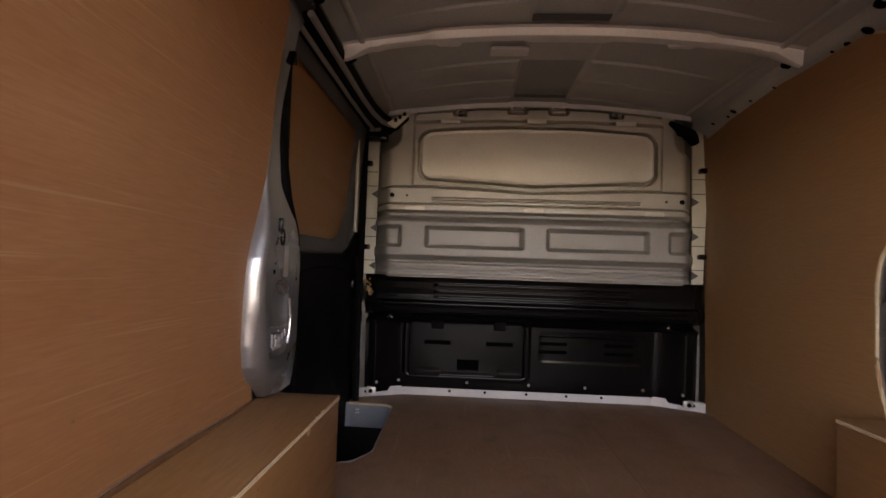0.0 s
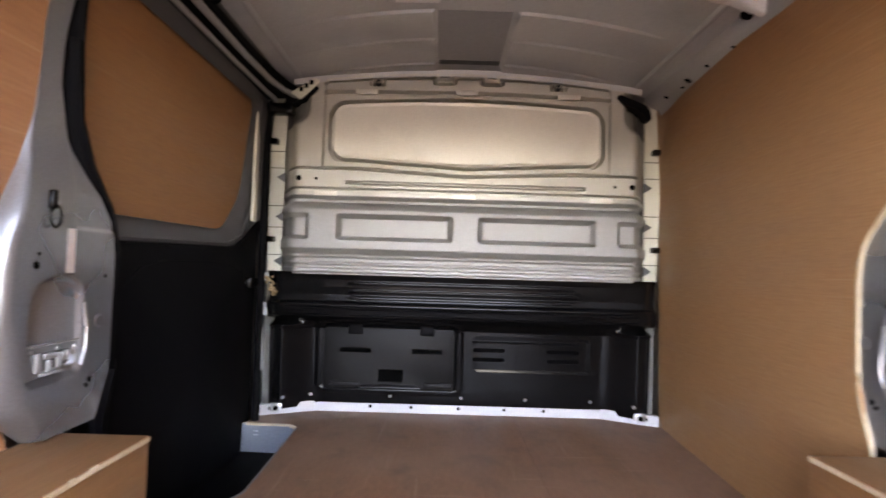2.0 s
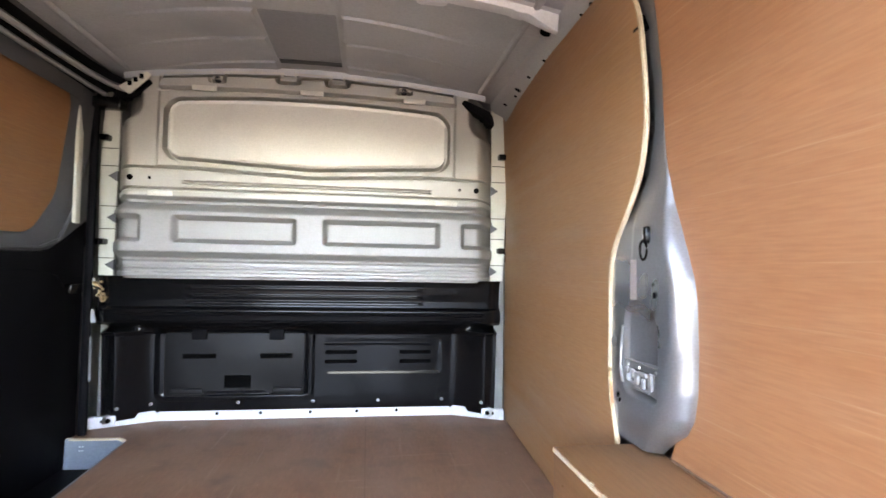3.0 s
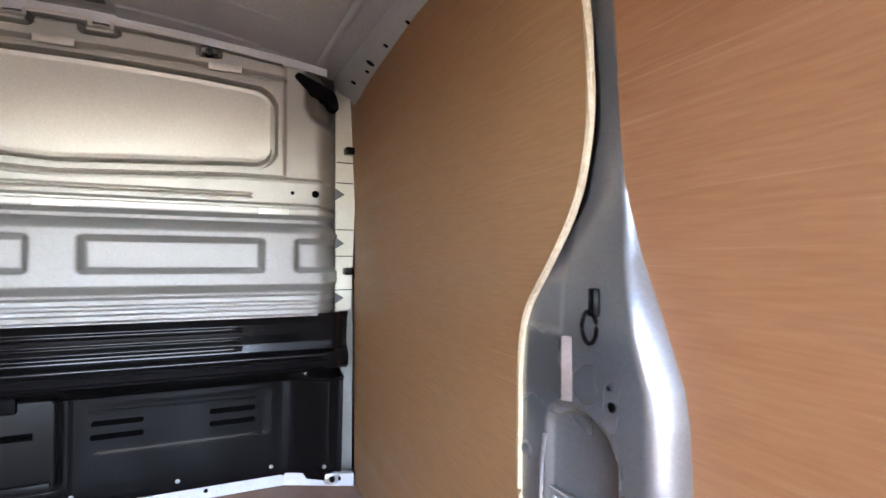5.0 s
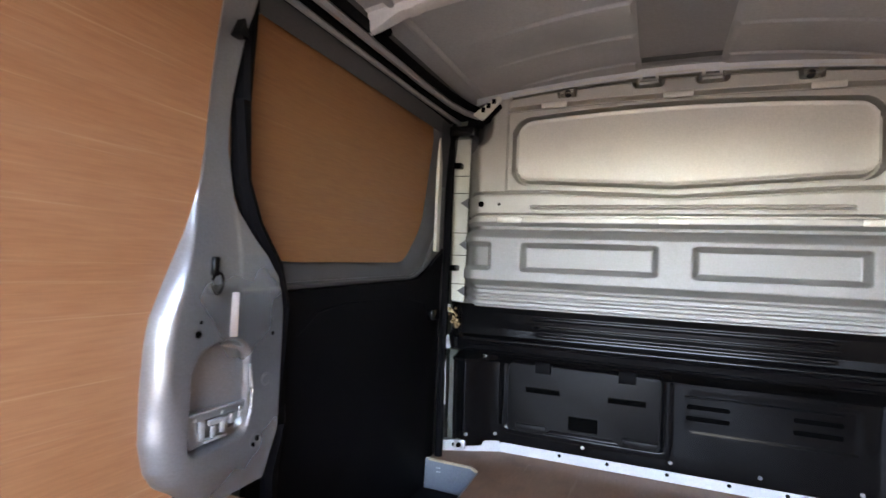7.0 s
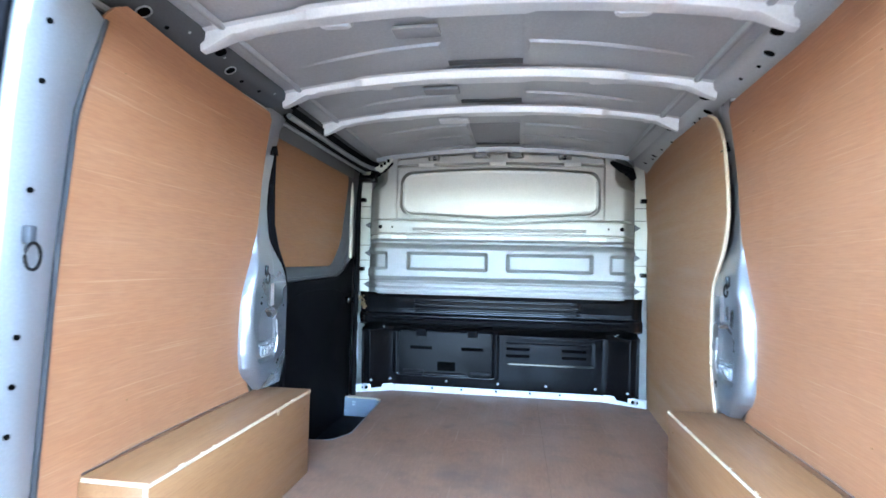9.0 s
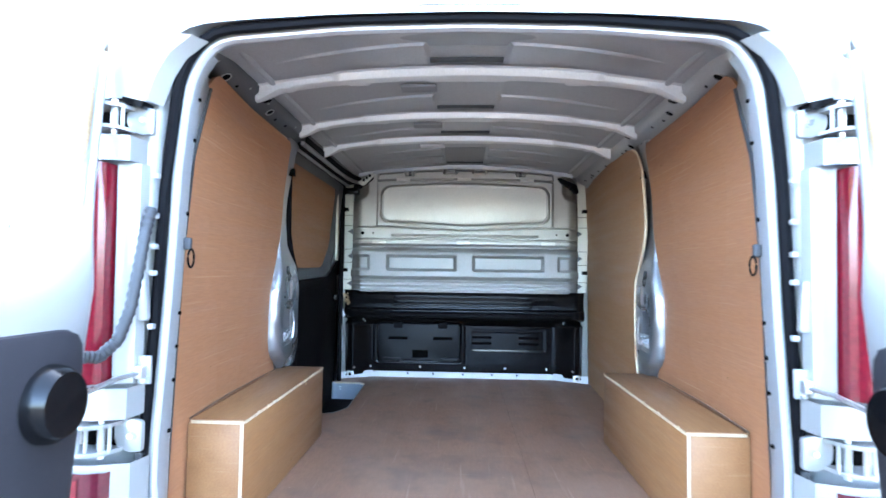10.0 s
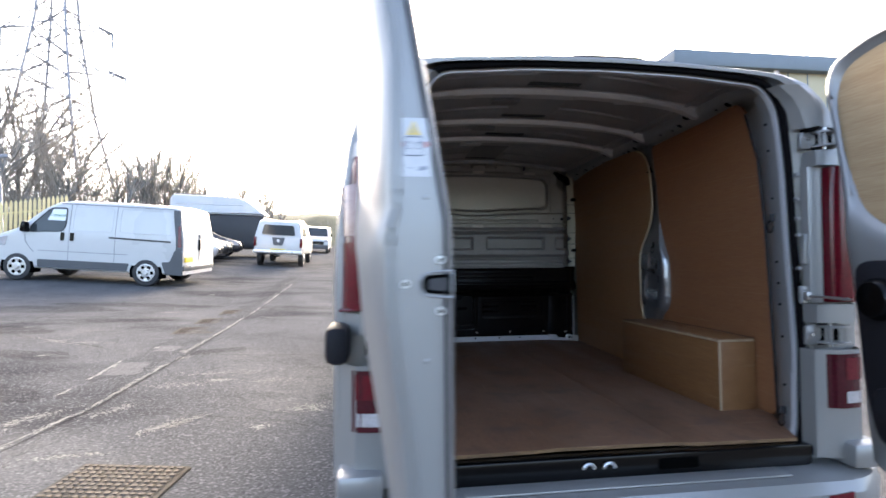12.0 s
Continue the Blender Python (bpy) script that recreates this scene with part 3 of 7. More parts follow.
# cant rails
def cant_rail(side):
    r = thing("roof_rail", "grey folded-steel roof rail with round holes", "roof rail", "roof rails")
    y1 = 2.56
    prof = [(0.718, 1.925), (0.722, 1.898), (0.742, 1.882), (0.775, 1.868), (0.79, 1.845), (0.80, 1.80)]
    loops = []
    for y in steps(0.3, y1, 40):
        f = soft(1.3, 1.5, y) * 0.02
        q = soft(0.3, 0.6, y)
        loops.append([(side * (x + f - 0.035 * (1 - q)), y, z - 0.03 * (1 - q)) for x, z in prof])
    # left rail takes NECK: the channel's shade is put into its colour
    part("rail", loft(loops, ring=False), RAIL if side > 0 else NECK, r, "" if side > 0 else "channel with its shade put in as dark grey", angle=50)
    if side < 0:
        part("lower_lip", tube([(-(0.783 + soft(1.3, 1.5, y) * 0.02 - 0.035 * (1 - soft(0.3, 0.6, y))), y, 1.852 - 0.03 * (1 - soft(0.3, 0.6, y))) for y in steps(0.4, 1.4, 24)], 0.009, 8), RAIL, r, "pale folded lip over the plywood")
    part("trough", loft([[(side * (0.66 + 0.004 * k), y, roof_z(0.68) + z) for k, z in enumerate((0.0, -0.009, -0.011, -0.011, -0.011, -0.009, 0.0))] for y in steps(0.5, 2.45, 30)], ring=False), RAIL, r, "shallow pressed trough beside the roof skin", angle=50)
    def face(y, v):
        """A point on the sloping face of the rail, v from its upper to its lower fold."""
        f, q = soft(1.3, 1.5, y) * 0.02, soft(0.3, 0.6, y)
        return (side * (0.722 + 0.053 * v + f - 0.035 * (1 - q)), y, 1.8975 - 0.031 * v - 0.03 * (1 - q))
    n = (-side * 0.5, 0, -0.86)
    for y, v, rad in ((0.66, 0.5, 0.016), (0.74, 0.5, 0.006), (1.02, 0.45, 0.015), (1.1, 0.6, 0.006), (1.2, 0.5, 0.006), (1.52, 0.5, 0.017), (1.6, 0.6, 0.013), (1.66, 0.5, 0.006), (1.96, 0.55, 0.006), (2.11, 0.5, 0.007), (2.24, 0.5, 0.014), (2.3, 0.65, 0.006), (2.42, 0.5, 0.009)):
        part("hole", disc(face(y, v), n, rad, rad, 0.004, 16), HOLE, r)
        if rad > 0.012:
            part("hole_lip", tube([tuple(Vector(face(y, v)) + Vector(n) * 0.004 + rad * 1.08 * (math.cos(a) * Vector((0, 1, 0)) + math.sin(a) * Vector((side * 0.86, 0, -0.5)))) for a in steps(0, 2 * math.pi, 18)[:-1]], 0.002, 5, True), RAIL, r)
    for y in (0.45, 0.57, 0.8, 0.96, 1.27, 1.43, 1.7, 1.84, 1.9, 2.05, 2.17, 2.36, 2.48):
        part("weld_dimple", disc(face(y, 0.12), n, 0.005, 0.003, 0.002, 10), RAIL, r)
    return r


cant_rail(-1)
cant_rail(1)

# sealed-in bulkhead
bulkhead = thing("bulkhead", "grey pressed-steel bulkhead with black plastic lower lining", "bulkhead")


def dip(a, drop):
    return -drop * (1 - min(a / 0.45, 1.0))


def bulk_y(x, z):
    y = 2.5
    a = abs(x)
    # creased line under the window and thin swages below it
    y += 0.028 * (1 - soft(0.0, 0.005, abs(z - 1.575 - dip(a, 0.022)) - 0.0025)) * (1 - soft(0.72, 0.74, a))
    y += 0.028 * (1 - soft(0.0, 0.005, abs(z - 1.494) - 0.003))
    for c in (1.515, 1.526):
        y += 0.014 * (1 - soft(0.0, 0.0035, abs(z - c) - 0.0015)) * (1 - soft(0.475, 0.482, a))
    # broad roll with the row of sunk rectangles
    y += 0.022 * (1 - soft(0.0, 0.016, abs(z - 1.448) - 0.004))
    y -= 0.034 * soft(1.445, 1.405, z) * soft(1.228, 1.258, z)
    for x0, x1 in ((-0.80, -0.617), (-0.505, -0.05), (0.055, 0.517), (0.605, 0.80)):
        d = rect_sdf(x, z, x0, x1, 1.29, 1.392, 0.012)
        y += 0.034 * (1 - soft(-0.018, 0.004, d))
    # ribbed foot
    if z < 1.23:
        y += 0.012 * soft(1.225, 1.215, z) - 0.010 * (1 - soft(0.0, 0.005, abs(z - 1.196) - 0.003)) - 0.012 * (1 - soft(0, 0.005, abs(z - 1.168) - 0.006))
    # window blank: thin groove, then a flat plate
    lo = 1.608 + dip(a, 0.024)
    hi = 1.864 - 0.026 * (a / 0.54) ** 2
    d = rect_sdf(x, z, -0.545, 0.545, lo, hi, 0.06)
    side_groove = 0.0045 + 0.0025 * soft(0.46, 0.53, a)
    y += 0.04 * (1 - soft(0.0, 0.005, abs(d) - side_groove + 0.0015))
    y += 0.003 * (1 - soft(-0.02, -0.012, d))
    # raised surround and its ledge
    d = rect_sdf(x, z, -0.574, 0.574, 1.50, 1.945 - 0.03 * (a / 0.58) ** 2, 0.02)
    if z > 1.585 + dip(a, 0.022):
        y -= 0.012 * (1 - soft(-0.005, 0.005, d))
    ridge = z - (1.890 - 0.012 * (a / 0.57) ** 2)
    y += 0.017 * (1 - soft(0.0, 0.007, abs(ridge) - 0.002)) * (1 - soft(0.575, 0.58, a))
    y -= 0.012 * soft(0.0, 0.01, ridge) * (1 - soft(0.57, 0.58, a))
    # castellated fold line under the roof, with four tabs hanging from it
    if a < 0.56 and z > 1.88:
        d = 1.958 - 0.045 * (a / 0.66) ** 2 - z
        for c, w in ((0.095, 0.04), (0.36, 0.028)):
            d = min(d, rect_sdf(a, z, c - w, c + w, 1.927 - 0.045 * (c / 0.66) ** 2, 2.1, 0.008))
        y += 0.034 * (1 - soft(0.0, 0.005, abs(d) - 0.0025))
    # shoulders, and edges that roll away to the sides
    s = rect_sdf(x, z, -0.9, -0.64, 1.76, 2.1, 0.06)
    s = min(s, rect_sdf(x, z, 0.64, 0.9, 1.76, 2.1, 0.06))
    y += 0.075 * (1 - soft(-0.045, 0.012, s))
    y += 0.14 * soft(0.665, 0.775, a) ** 1.4
    return y


def bulk_keep(x, z):
    a = abs(x)
    top = 1.99 - 0.05 * (a / 0.66) ** 2
    for c in (-0.36, -0.095, 0.095, 0.36):
        if abs(x - c) < 0.02 and z > top - 0.034:
            return False
    return z < top and a < 0.766 - 0.01 * (1 - soft(1.15, 1.2, z))


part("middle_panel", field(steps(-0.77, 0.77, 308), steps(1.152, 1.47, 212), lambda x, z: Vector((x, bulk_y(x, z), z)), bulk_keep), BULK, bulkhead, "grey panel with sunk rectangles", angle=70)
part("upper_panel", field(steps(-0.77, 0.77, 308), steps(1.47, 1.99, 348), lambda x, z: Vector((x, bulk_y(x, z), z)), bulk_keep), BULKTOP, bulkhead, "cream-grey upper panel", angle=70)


def plate_point(u, v):
    x = 0.5385 * u
    lo = 1.6145 + dip(abs(x), 0.024)
    hi = 1.8575 - 0.026 * (x / 0.54) ** 2
    bend = 0.05 * (1 - math.sqrt(max(0.0, 1 - max(0.0, (abs(x) - 0.4885) / 0.05) ** 2)))
    z = lo + bend + (hi - lo - 2 * bend) * (v + 1) / 2
    return Vector((x, bulk_y(x, z) - 0.002, z))


part("window_plate", field(steps(-1, 1, 120), steps(-1, 1, 60), plate_point), BLANK, bulkhead, "smooth paler blanking plate", angle=60)


def low_y(x, z):
    a = abs(x)
    y = curve(z, (0.585, 2.69), (0.62, 2.682), (0.66, 2.678), (0.92, 2.668), (0.955, 2.63), (0.972, 2.53), (0.985, 2.508), (1.012, 2.502), (1.03, 2.508), (1.045, 2.53), (1.07, 2.535), (1.10, 2.53), (1.13, 2.528), (1.16, 2.515))
    for c in (1.06, 1.085, 1.118):
        y -= 0.006 * (1 - soft(0.0, 0.005, abs(z - c) - 0.003)) * (1 - soft(0.44, 0.46, a))
    for c in (0.988, 1.018, 1.036):
        y -= 0.007 * (1 - soft(0.0, 0.005, abs(z - c) - 0.0015)) * (1 - soft(0.70, 0.74, a))
    # chamfered ends of the lower recess
    y -= 0.10 * soft(0.60, 0.80, a) * (1 - soft(0.93, 0.96, z))
    # hatch rim on one half, sunk bay on the other
    d = rect_sdf(x, z, -0.60, 0.0, 0.655, 0.94, 0.03)
    y -= 0.006 * (1 - soft(0.0, 0.01, abs(d) - 0.006))
    d = rect_sdf(x, z, 0.06, 0.56, 0.75, 0.9, 0.02)
    y += 0.002 * (1 - soft(-0.014, 0.004, d))
    return y + 0.03 * soft(0.735, 0.775, a)


part("lower_lining", field(steps(-0.79, 0.79, 200), steps(0.585, 1.16, 260), lambda x, z: Vector((x, low_y(x, z), z))), BLACKPL, bulkhead, "glossy black moulded plastic lining", angle=60)
bm = bmesh.new()
foam_rng = random.Random(8)
for k in range(16):
    r = bmesh.ops.create_icosphere(bm, subdivisions=2, radius=foam_rng.uniform(0.004, 0.0095), matrix=Matrix.Translation((-0.795 + foam_rng.uniform(0, 0.03) + 0.03 * (k / 16) ** 2, 2.535 + foam_rng.uniform(-0.01, 0.01), 1.135 - 0.075 * k / 16)))
part("cavity_foam", bm, FOAM, bulkhead, "tan foam bulging from the seam")
for z0, z1, w in ((0.76, 0.93, 0.02), (0.98, 1.03, 0.03), (1.12, 1.15, 0.03)):
    part("bare_seam", prism(rounded([(-0.812, z0), (-0.812 + w, z0), (-0.812 + w * 0.7, z1), (-0.812, z1)], 0.006, 3), "y", 2.532, 2.54), INNER, bulkhead, "bare metal seam beside the lining")
part("backing", boxm(-0.86, 0.86, 2.74, 2.76, 0.5, 2.0), BULK, bulkhead)

hatch = part("hatch", prism(rounded([(-0.578, 0.668), (-0.43, 0.668), (-0.42, 0.69), (-0.17, 0.69), (-0.16, 0.668), (-0.022, 0.668), (-0.022, 0.928), (-0.578, 0.928)], 0.02, 3), "y", 2.652, 2.675, 0.004), HATCHPL, bulkhead, "dark grey plastic access hatch")
for x in (-0.442, -0.137):
    part("hinge", boxm(x - 0.03, x + 0.03, 2.635, 2.655, 0.90, 0.945, 0.006), LINER, hatch)
    part("grip_slot", boxm(x - 0.065, x + 0.065, 2.6495, 2.6535, 0.822, 0.842, 0.001), HOLE, hatch)
part("catch", boxm(-0.342, -0.236, 2.648, 2.654, 0.702, 0.753, 0.0015), HOLE, hatch)
for x in (-0.482, -0.088):
    part("foot_ridge", boxm(x - 0.06, x + 0.06, 2.638, 2.654, 0.678, 0.702, 0.006), HATCHPL, hatch)
for x in (0.127, 0.446):
    for z in (0.795, 0.835):
        part("vent_slot", prism(rounded([(x - 0.068, z), (x + 0.068, z), (x + 0.068, z + 0.016), (x - 0.068, z + 0.016)], 0.006, 2), "y", 2.6715, 2.69), HOLE, bulkhead)
part("bay_rail", tube([(0.055, 2.668, 0.876), (0.28, 2.667, 0.877), (0.515, 2.668, 0.874)], 0.004, 8), BLACKPL, bulkhead, "moulded bead over the vents")
for x in (-0.63, -0.29, 0.014, 0.289, 0.568, 0.73, -0.73):
    part("lining_stud", disc((x, low_y(x, 0.635) + 0.001, 0.635), (0, -1, 0), 0.0075, 0.006, 0.005, 14), INNER, bulkhead)
# pale flange between lining and floor
bm = bmesh.new()
for x0, x1, y0, y1 in ((-0.825, -0.61, 2.588, 2.69), (-0.61, 0.61, 2.69, 2.69), (0.61, 0.825, 2.69, 2.588)):
    vs = [bm.verts.new(p) for p in ((x0, y0, 0.562), (x1, y1, 0.562), (x1, y1 - 0.004, 0.605), (x0, y0 - 0.004, 0.605), (x0, y0 + 0.02, 0.562), (x1, y1 + 0.02, 0.562), (x1, y1 + 0.02, 0.606), (x0, y0 + 0.02, 0.606))]
    for f in ((0, 1, 2, 3), (3, 2, 6, 7)):
        bm.faces.new([vs[k] for k in f])
part("foot_flange", bm, LIP, bulkhead, "white painted seam flange along the floor")
for x in (-0.78, -0.375, -0.2, 0.004, 0.2, 0.37, 0.78):
    yy = 2.688 if abs(x) < 0.6 else 2.607
    part("flange_hole", disc((x, yy + 0.001, 0.588), (0, -1, 0.1), 0.007, 0.007, 0.004, 12), HOLE, bulkhead)
for s in (-1, 1):
    bm = boxm(s * 0.755 - 0.022, s * 0.755 + 0.022, 2.6, 2.622, 0.575, 0.61, 0.004)
    c = part("floor_clip", bm, ZINC, bulkhead)
    part("clip_bolt", disc((s * 0.755, 2.602, 0.592), (0, -1, 0), 0.011, 0.008, 0.012, 12), BLACKPL, c)
    # cream seam strips beside the panel
    strip = part("seam_strip", prism([(s * 0.762, 1.155), (s * 0.815, 1.16), (s * 0.826, 1.5), (s * 0.822, 1.8), (s * 0.81, 1.92), (s * 0.755, 1.92), (s * 0.758, 1.8)], "y", 2.606, 2.615), CREAM, bulkhead, "cream painted body seam with clips")
    for z in (1.225, 1.34, 1.43, 1.59, 1.66):
        part("seam_line", boxm(s * 0.79 - 0.03, s * 0.79 + 0.03, 2.6035, 2.6065, z, z + 0.003), HOLE, strip)
    for z in (1.29, 1.70):
        part("trim_clip", prism(rounded([(s * 0.785, z - 0.012), (s * 0.818, z - 0.012), (s * 0.818, z + 0.012), (s * 0.785, z + 0.012)], 0.006, 3), "y", 2.575, 2.607, 0.002), BLACKPL, strip)
    for z in (1.20, 1.385, 1.55):
        part("notch", prism([(s * 0.755, z - 0.02), (s * 0.787, z), (s * 0.755, z + 0.02)], "y", 2.59, 2.606), NECK, strip)
    part("corner_boot", prism(rounded([(s * 0.60, 1.898), (s * 0.612, 1.912), (s * 0.69, 1.878), (s * 0.728, 1.862), (s * 0.734, 1.835), (s * 0.742, 1.808), (s * 0.722, 1.804), (s * 0.706, 1.824), (s * 0.694, 1.842), (s * 0.632, 1.866)], 0.012, 3), "y", 2.485, 2.54, 0.006), LINER, bulkhead, "black rubber corner grommet")
    part("panel_hole", disc((s * 0.67, bulk_y(s * 0.67, 1.535) + 0.002, 1.535), (0, -1, 0), 0.0115, 0.0115, 0.0045, 16), HOLE, bulkhead)
    part("panel_hole", disc((s * 0.60, bulk_y(s * 0.6, 1.535) + 0.002, 1.535), (0, -1, 0), 0.006, 0.006, 0.0045, 12), HOLE, bulkhead)
    part("rubber_plug", disc((s * 0.36, 2.49, 1.925), (0, -1, 0), 0.013, 0.011, 0.014, 18), RUBBER, bulkhead)
for x, z in ((-0.405, 1.884), (-0.004, 1.890), (0.403, 1.884), (-0.404, 1.589), (-0.004, 1.569), (0.403, 1.589), (-0.56, 1.476), (-0.005, 1.476), (0.545, 1.476)):
    part("spot_tab", boxm(x - 0.045, x + 0.045, bulk_y(x, z + 0.011) - 0.007, bulk_y(x, z + 0.011) + 0.004, z - 0.0095, z + 0.0105, 0.002), BLANK, bulkhead)
part("top_flange", loft([[(x, 2.45, 1.985 - 0.048 * (abs(x) / 0.66) ** 2), (x, 2.485, 1.988 - 0.048 * (abs(x) / 0.66) ** 2), (x, 2.49, 1.962 - 0.048 * (abs(x) / 0.66) ** 2)] for x in steps(-0.7, 0.7, 40)], ring=False), RAIL, bulkhead, "pale flange under the roof")

# pillars between the linings
def pillar(side):
    p = thing("centre_pillar", "silver pressed-steel pillar with a hand-sized oval recess", "pillar", "centre pillars")
    def back(z):
        return curve(z, (0.862, 1.34), (0.895, 1.30), (0.92, 1.264), (0.95, 1.244), (1.0, 1.232), (1.08, 1.228), (1.16, 1.23), (1.2, 1.236), (1.27, 1.262), (1.34, 1.29), (1.40, 1.304), (1.48, 1.312), (1.6, 1.316), (1.86, 1.312))
    def fold(z):
        return curve(z, (0.862, 1.365), (0.9, 1.335), (0.94, 1.302), (0.985, 1.284), (1.04, 1.28), (1.075, 1.262), (1.1, 1.256), (1.2, 1.262), (1.28, 1.285), (1.36, 1.308), (1.45, 1.322), (1.6, 1.325), (1.86, 1.322))
    def ahead(z):
        return curve(z, (0.862, 1.472), (0.95, 1.512), (1.19, 1.51), (1.262, 1.494), (1.335, 1.428), (1.41, 1.374), (1.5, 1.352), (1.6, 1.352), (1.72, 1.362), (1.8, 1.385), (1.86, 1.43)) + (0.02 if side < 0 else 0.0)
    def pressing(u, z):
        y0, y1, y2 = back(z), fold(z), ahead(z)
        lean = 0.03 * soft(1.52, 1.86, z)
        rim = 0.808 - lean
        face = 0.764 - lean + 0.029 * soft(1.24, 1.42, z) + 0.012 * (1 - soft(0.87, 0.93, z))
        if u < 0.4:
            f = (u / 0.4) ** 1.5
            return Vector((side * (rim - (rim - face) * math.sqrt(1 - (1 - f) ** 2)), y0 + (y1 - y0) * f, z))
        f = (u - 0.4) / 0.6
        y = y1 + (y2 - y1) * f
        x = face + (max(wall_x(max(y2, 1.34), z) + 0.005, face) - face) * soft(0.1, 1.0, f)
        # folded corner along the front edge and a shallow swage towards it
        x += 0.0035 * soft(1.236, 1.246, z) * soft(1.39, 1.41, y)
        # sunk pocket with an arched, bowl-shaped top and a flat floor
        d = rect_sdf(y, z, 1.292, 1.438, 0.962, 1.153 - 0.03 * abs((y - 1.37) / 0.075) ** 2, 0.022)
        x += (0.042 - 0.031 * soft(1.30, 1.43, y)) * (1 - soft(-0.014, 0.002, d))
        # dimple low on the front corner
        x += 0.006 * (1 - soft(0.0, 0.016, math.hypot(y - 1.465, z - 0.945) - 0.004))
        return Vector((side * x, y, z))
    zs = steps(0.862, 1.86, 300)
    part("pressing", field([0.4 * k / 20 for k in range(20)] + steps(0.4, 1.0, 80), zs, pressing), PILLAR, p, angle=40)
    def across(lo, hi):
        return (min(side * lo, side * hi), max(side * lo, side * hi))
    plate = part("latch_plate", prism(rounded([(1.302, 0.972), (1.428, 0.988), (1.428, 1.03), (1.296, 1.03)], 0.006, 3), "x", *across(0.774, 0.797), 0.001), PILLAR, p, "flat plate with a plated mechanism")
    part("plate_edge", tube([(side * 0.7735, 1.297, 1.031), (side * 0.7735, 1.427, 1.031)], 0.0022, 6), INNER, plate)
    part("plate_slot", prism(rounded([(1.32, 0.985), (1.402, 0.992), (1.402, 1.018), (1.315, 1.018)], 0.006, 3), "x", *across(0.7725, 0.775)), NECK, plate, "dark slot behind the mechanism")
    for y, z, w, h in ((1.318, 0.985, 0.012, 0.034), (1.338, 1.006, 0.03, 0.01), (1.345, 0.984, 0.01, 0.02), (1.366, 0.988, 0.016, 0.026), (1.386, 0.998, 0.012, 0.018), (1.33, 0.978, 0.05, 0.006), (1.408, 1.004, 0.012, 0.012)):
        part("mechanism", boxm(*across(0.767, 0.7735), y, y + w, z, z + h, 0.0025), INNER, plate)
    for y, z in ((1.312, 1.022), (1.372, 1.022), (1.416, 1.02)):
        part("plate_rivet", disc((side * 0.774, y, z), (-side, 0, 0), 0.0038, 0.003, 0.002, 10), ZINC, plate)
    # bright tube stands in for light caught by the pocket's front wall
    part("pocket_rim", tube([(side * 0.7685, y, z) for y, z in ((1.43, 1.1), (1.438, 1.06), (1.439, 1.01), (1.43, 0.982))], 0.0035, 6), ZINC, p)
    if side < 0:
        part("door_seal", tube([(-0.80, y, z) for y, z in ((1.415, 1.9), (1.405, 1.6), (1.415, 1.45), (1.455, 1.365), (1.52, 1.285), (1.55, 1.2), (1.555, 0.95), (1.54, 0.85), (1.54, 0.6))], 0.019, 8), LINER, p, "black rubber door seal")
    # ZINC puts the light on this tilted facet into the colour
    part("swage", prism([(side * 0.774, 1.366), (side * 0.7605, 1.386), (side * 0.775, 1.392)], "z", 1.157, 1.238, 0.001), ZINC, p, "vertical swage above the pocket, its highlight put in as zinc")
    ring = thing("lashing_ring", "dark steel lashing ring on the pillar", "lashing ring", "lashing rings")
    part("bracket", boxm(min(side * 0.757, side * 0.768), max(side * 0.757, side * 0.768), 1.322, 1.334, 1.268, 1.302, 0.003), BLACKPL, ring)
    part("loop", tube([(side * 0.757, 1.33 + 0.0125 * math.sin(a), 1.256 + 0.019 * math.cos(a)) for a in steps(0, 2 * math.pi, 16)[:-1]], 0.0027, 6, True), BLACKPL, ring)
    for y, z, r in ((1.5, 1.15, 0.004), (1.3, 1.17, 0.006), (1.305, 1.19, 0.003), (1.46, 0.935, 0.006), (1.475, 0.945, 0.006)):
        c = pressing(0.4 + 0.6 * (y - fold(z)) / (ahead(z) - fold(z)), z)
        part("fixing_hole", disc((c.x + side * 0.0005, y, z), (-side, 0, 0), r, r, 0.002, 10), HOLE, p)
    part("pressed_tab", disc((side * 0.777, 1.485, 1.06), (-side, 0, 0), 0.014, 0.01, 0.003, 12), PILLAR, p)
    part("trim_clip", prism(rounded([(1.345, 1.70), (1.372, 1.70), (1.358, 1.735)], 0.004, 2), "x", min(side * 0.755, side * 0.79), max(side * 0.755, side * 0.79)), BLACKPL, p, "black wedge clip")


pillar(-1)
pillar(1)

# sliding side door
slide = thing("sliding_door", "closed sliding side door with plywood window blank and black liner", "sliding door")
def slide_pt(y, z, d):
    return (-(curve(z, (0.4, 0.862), (1.25, 0.86), (1.95, 0.80)) + d), y, z)


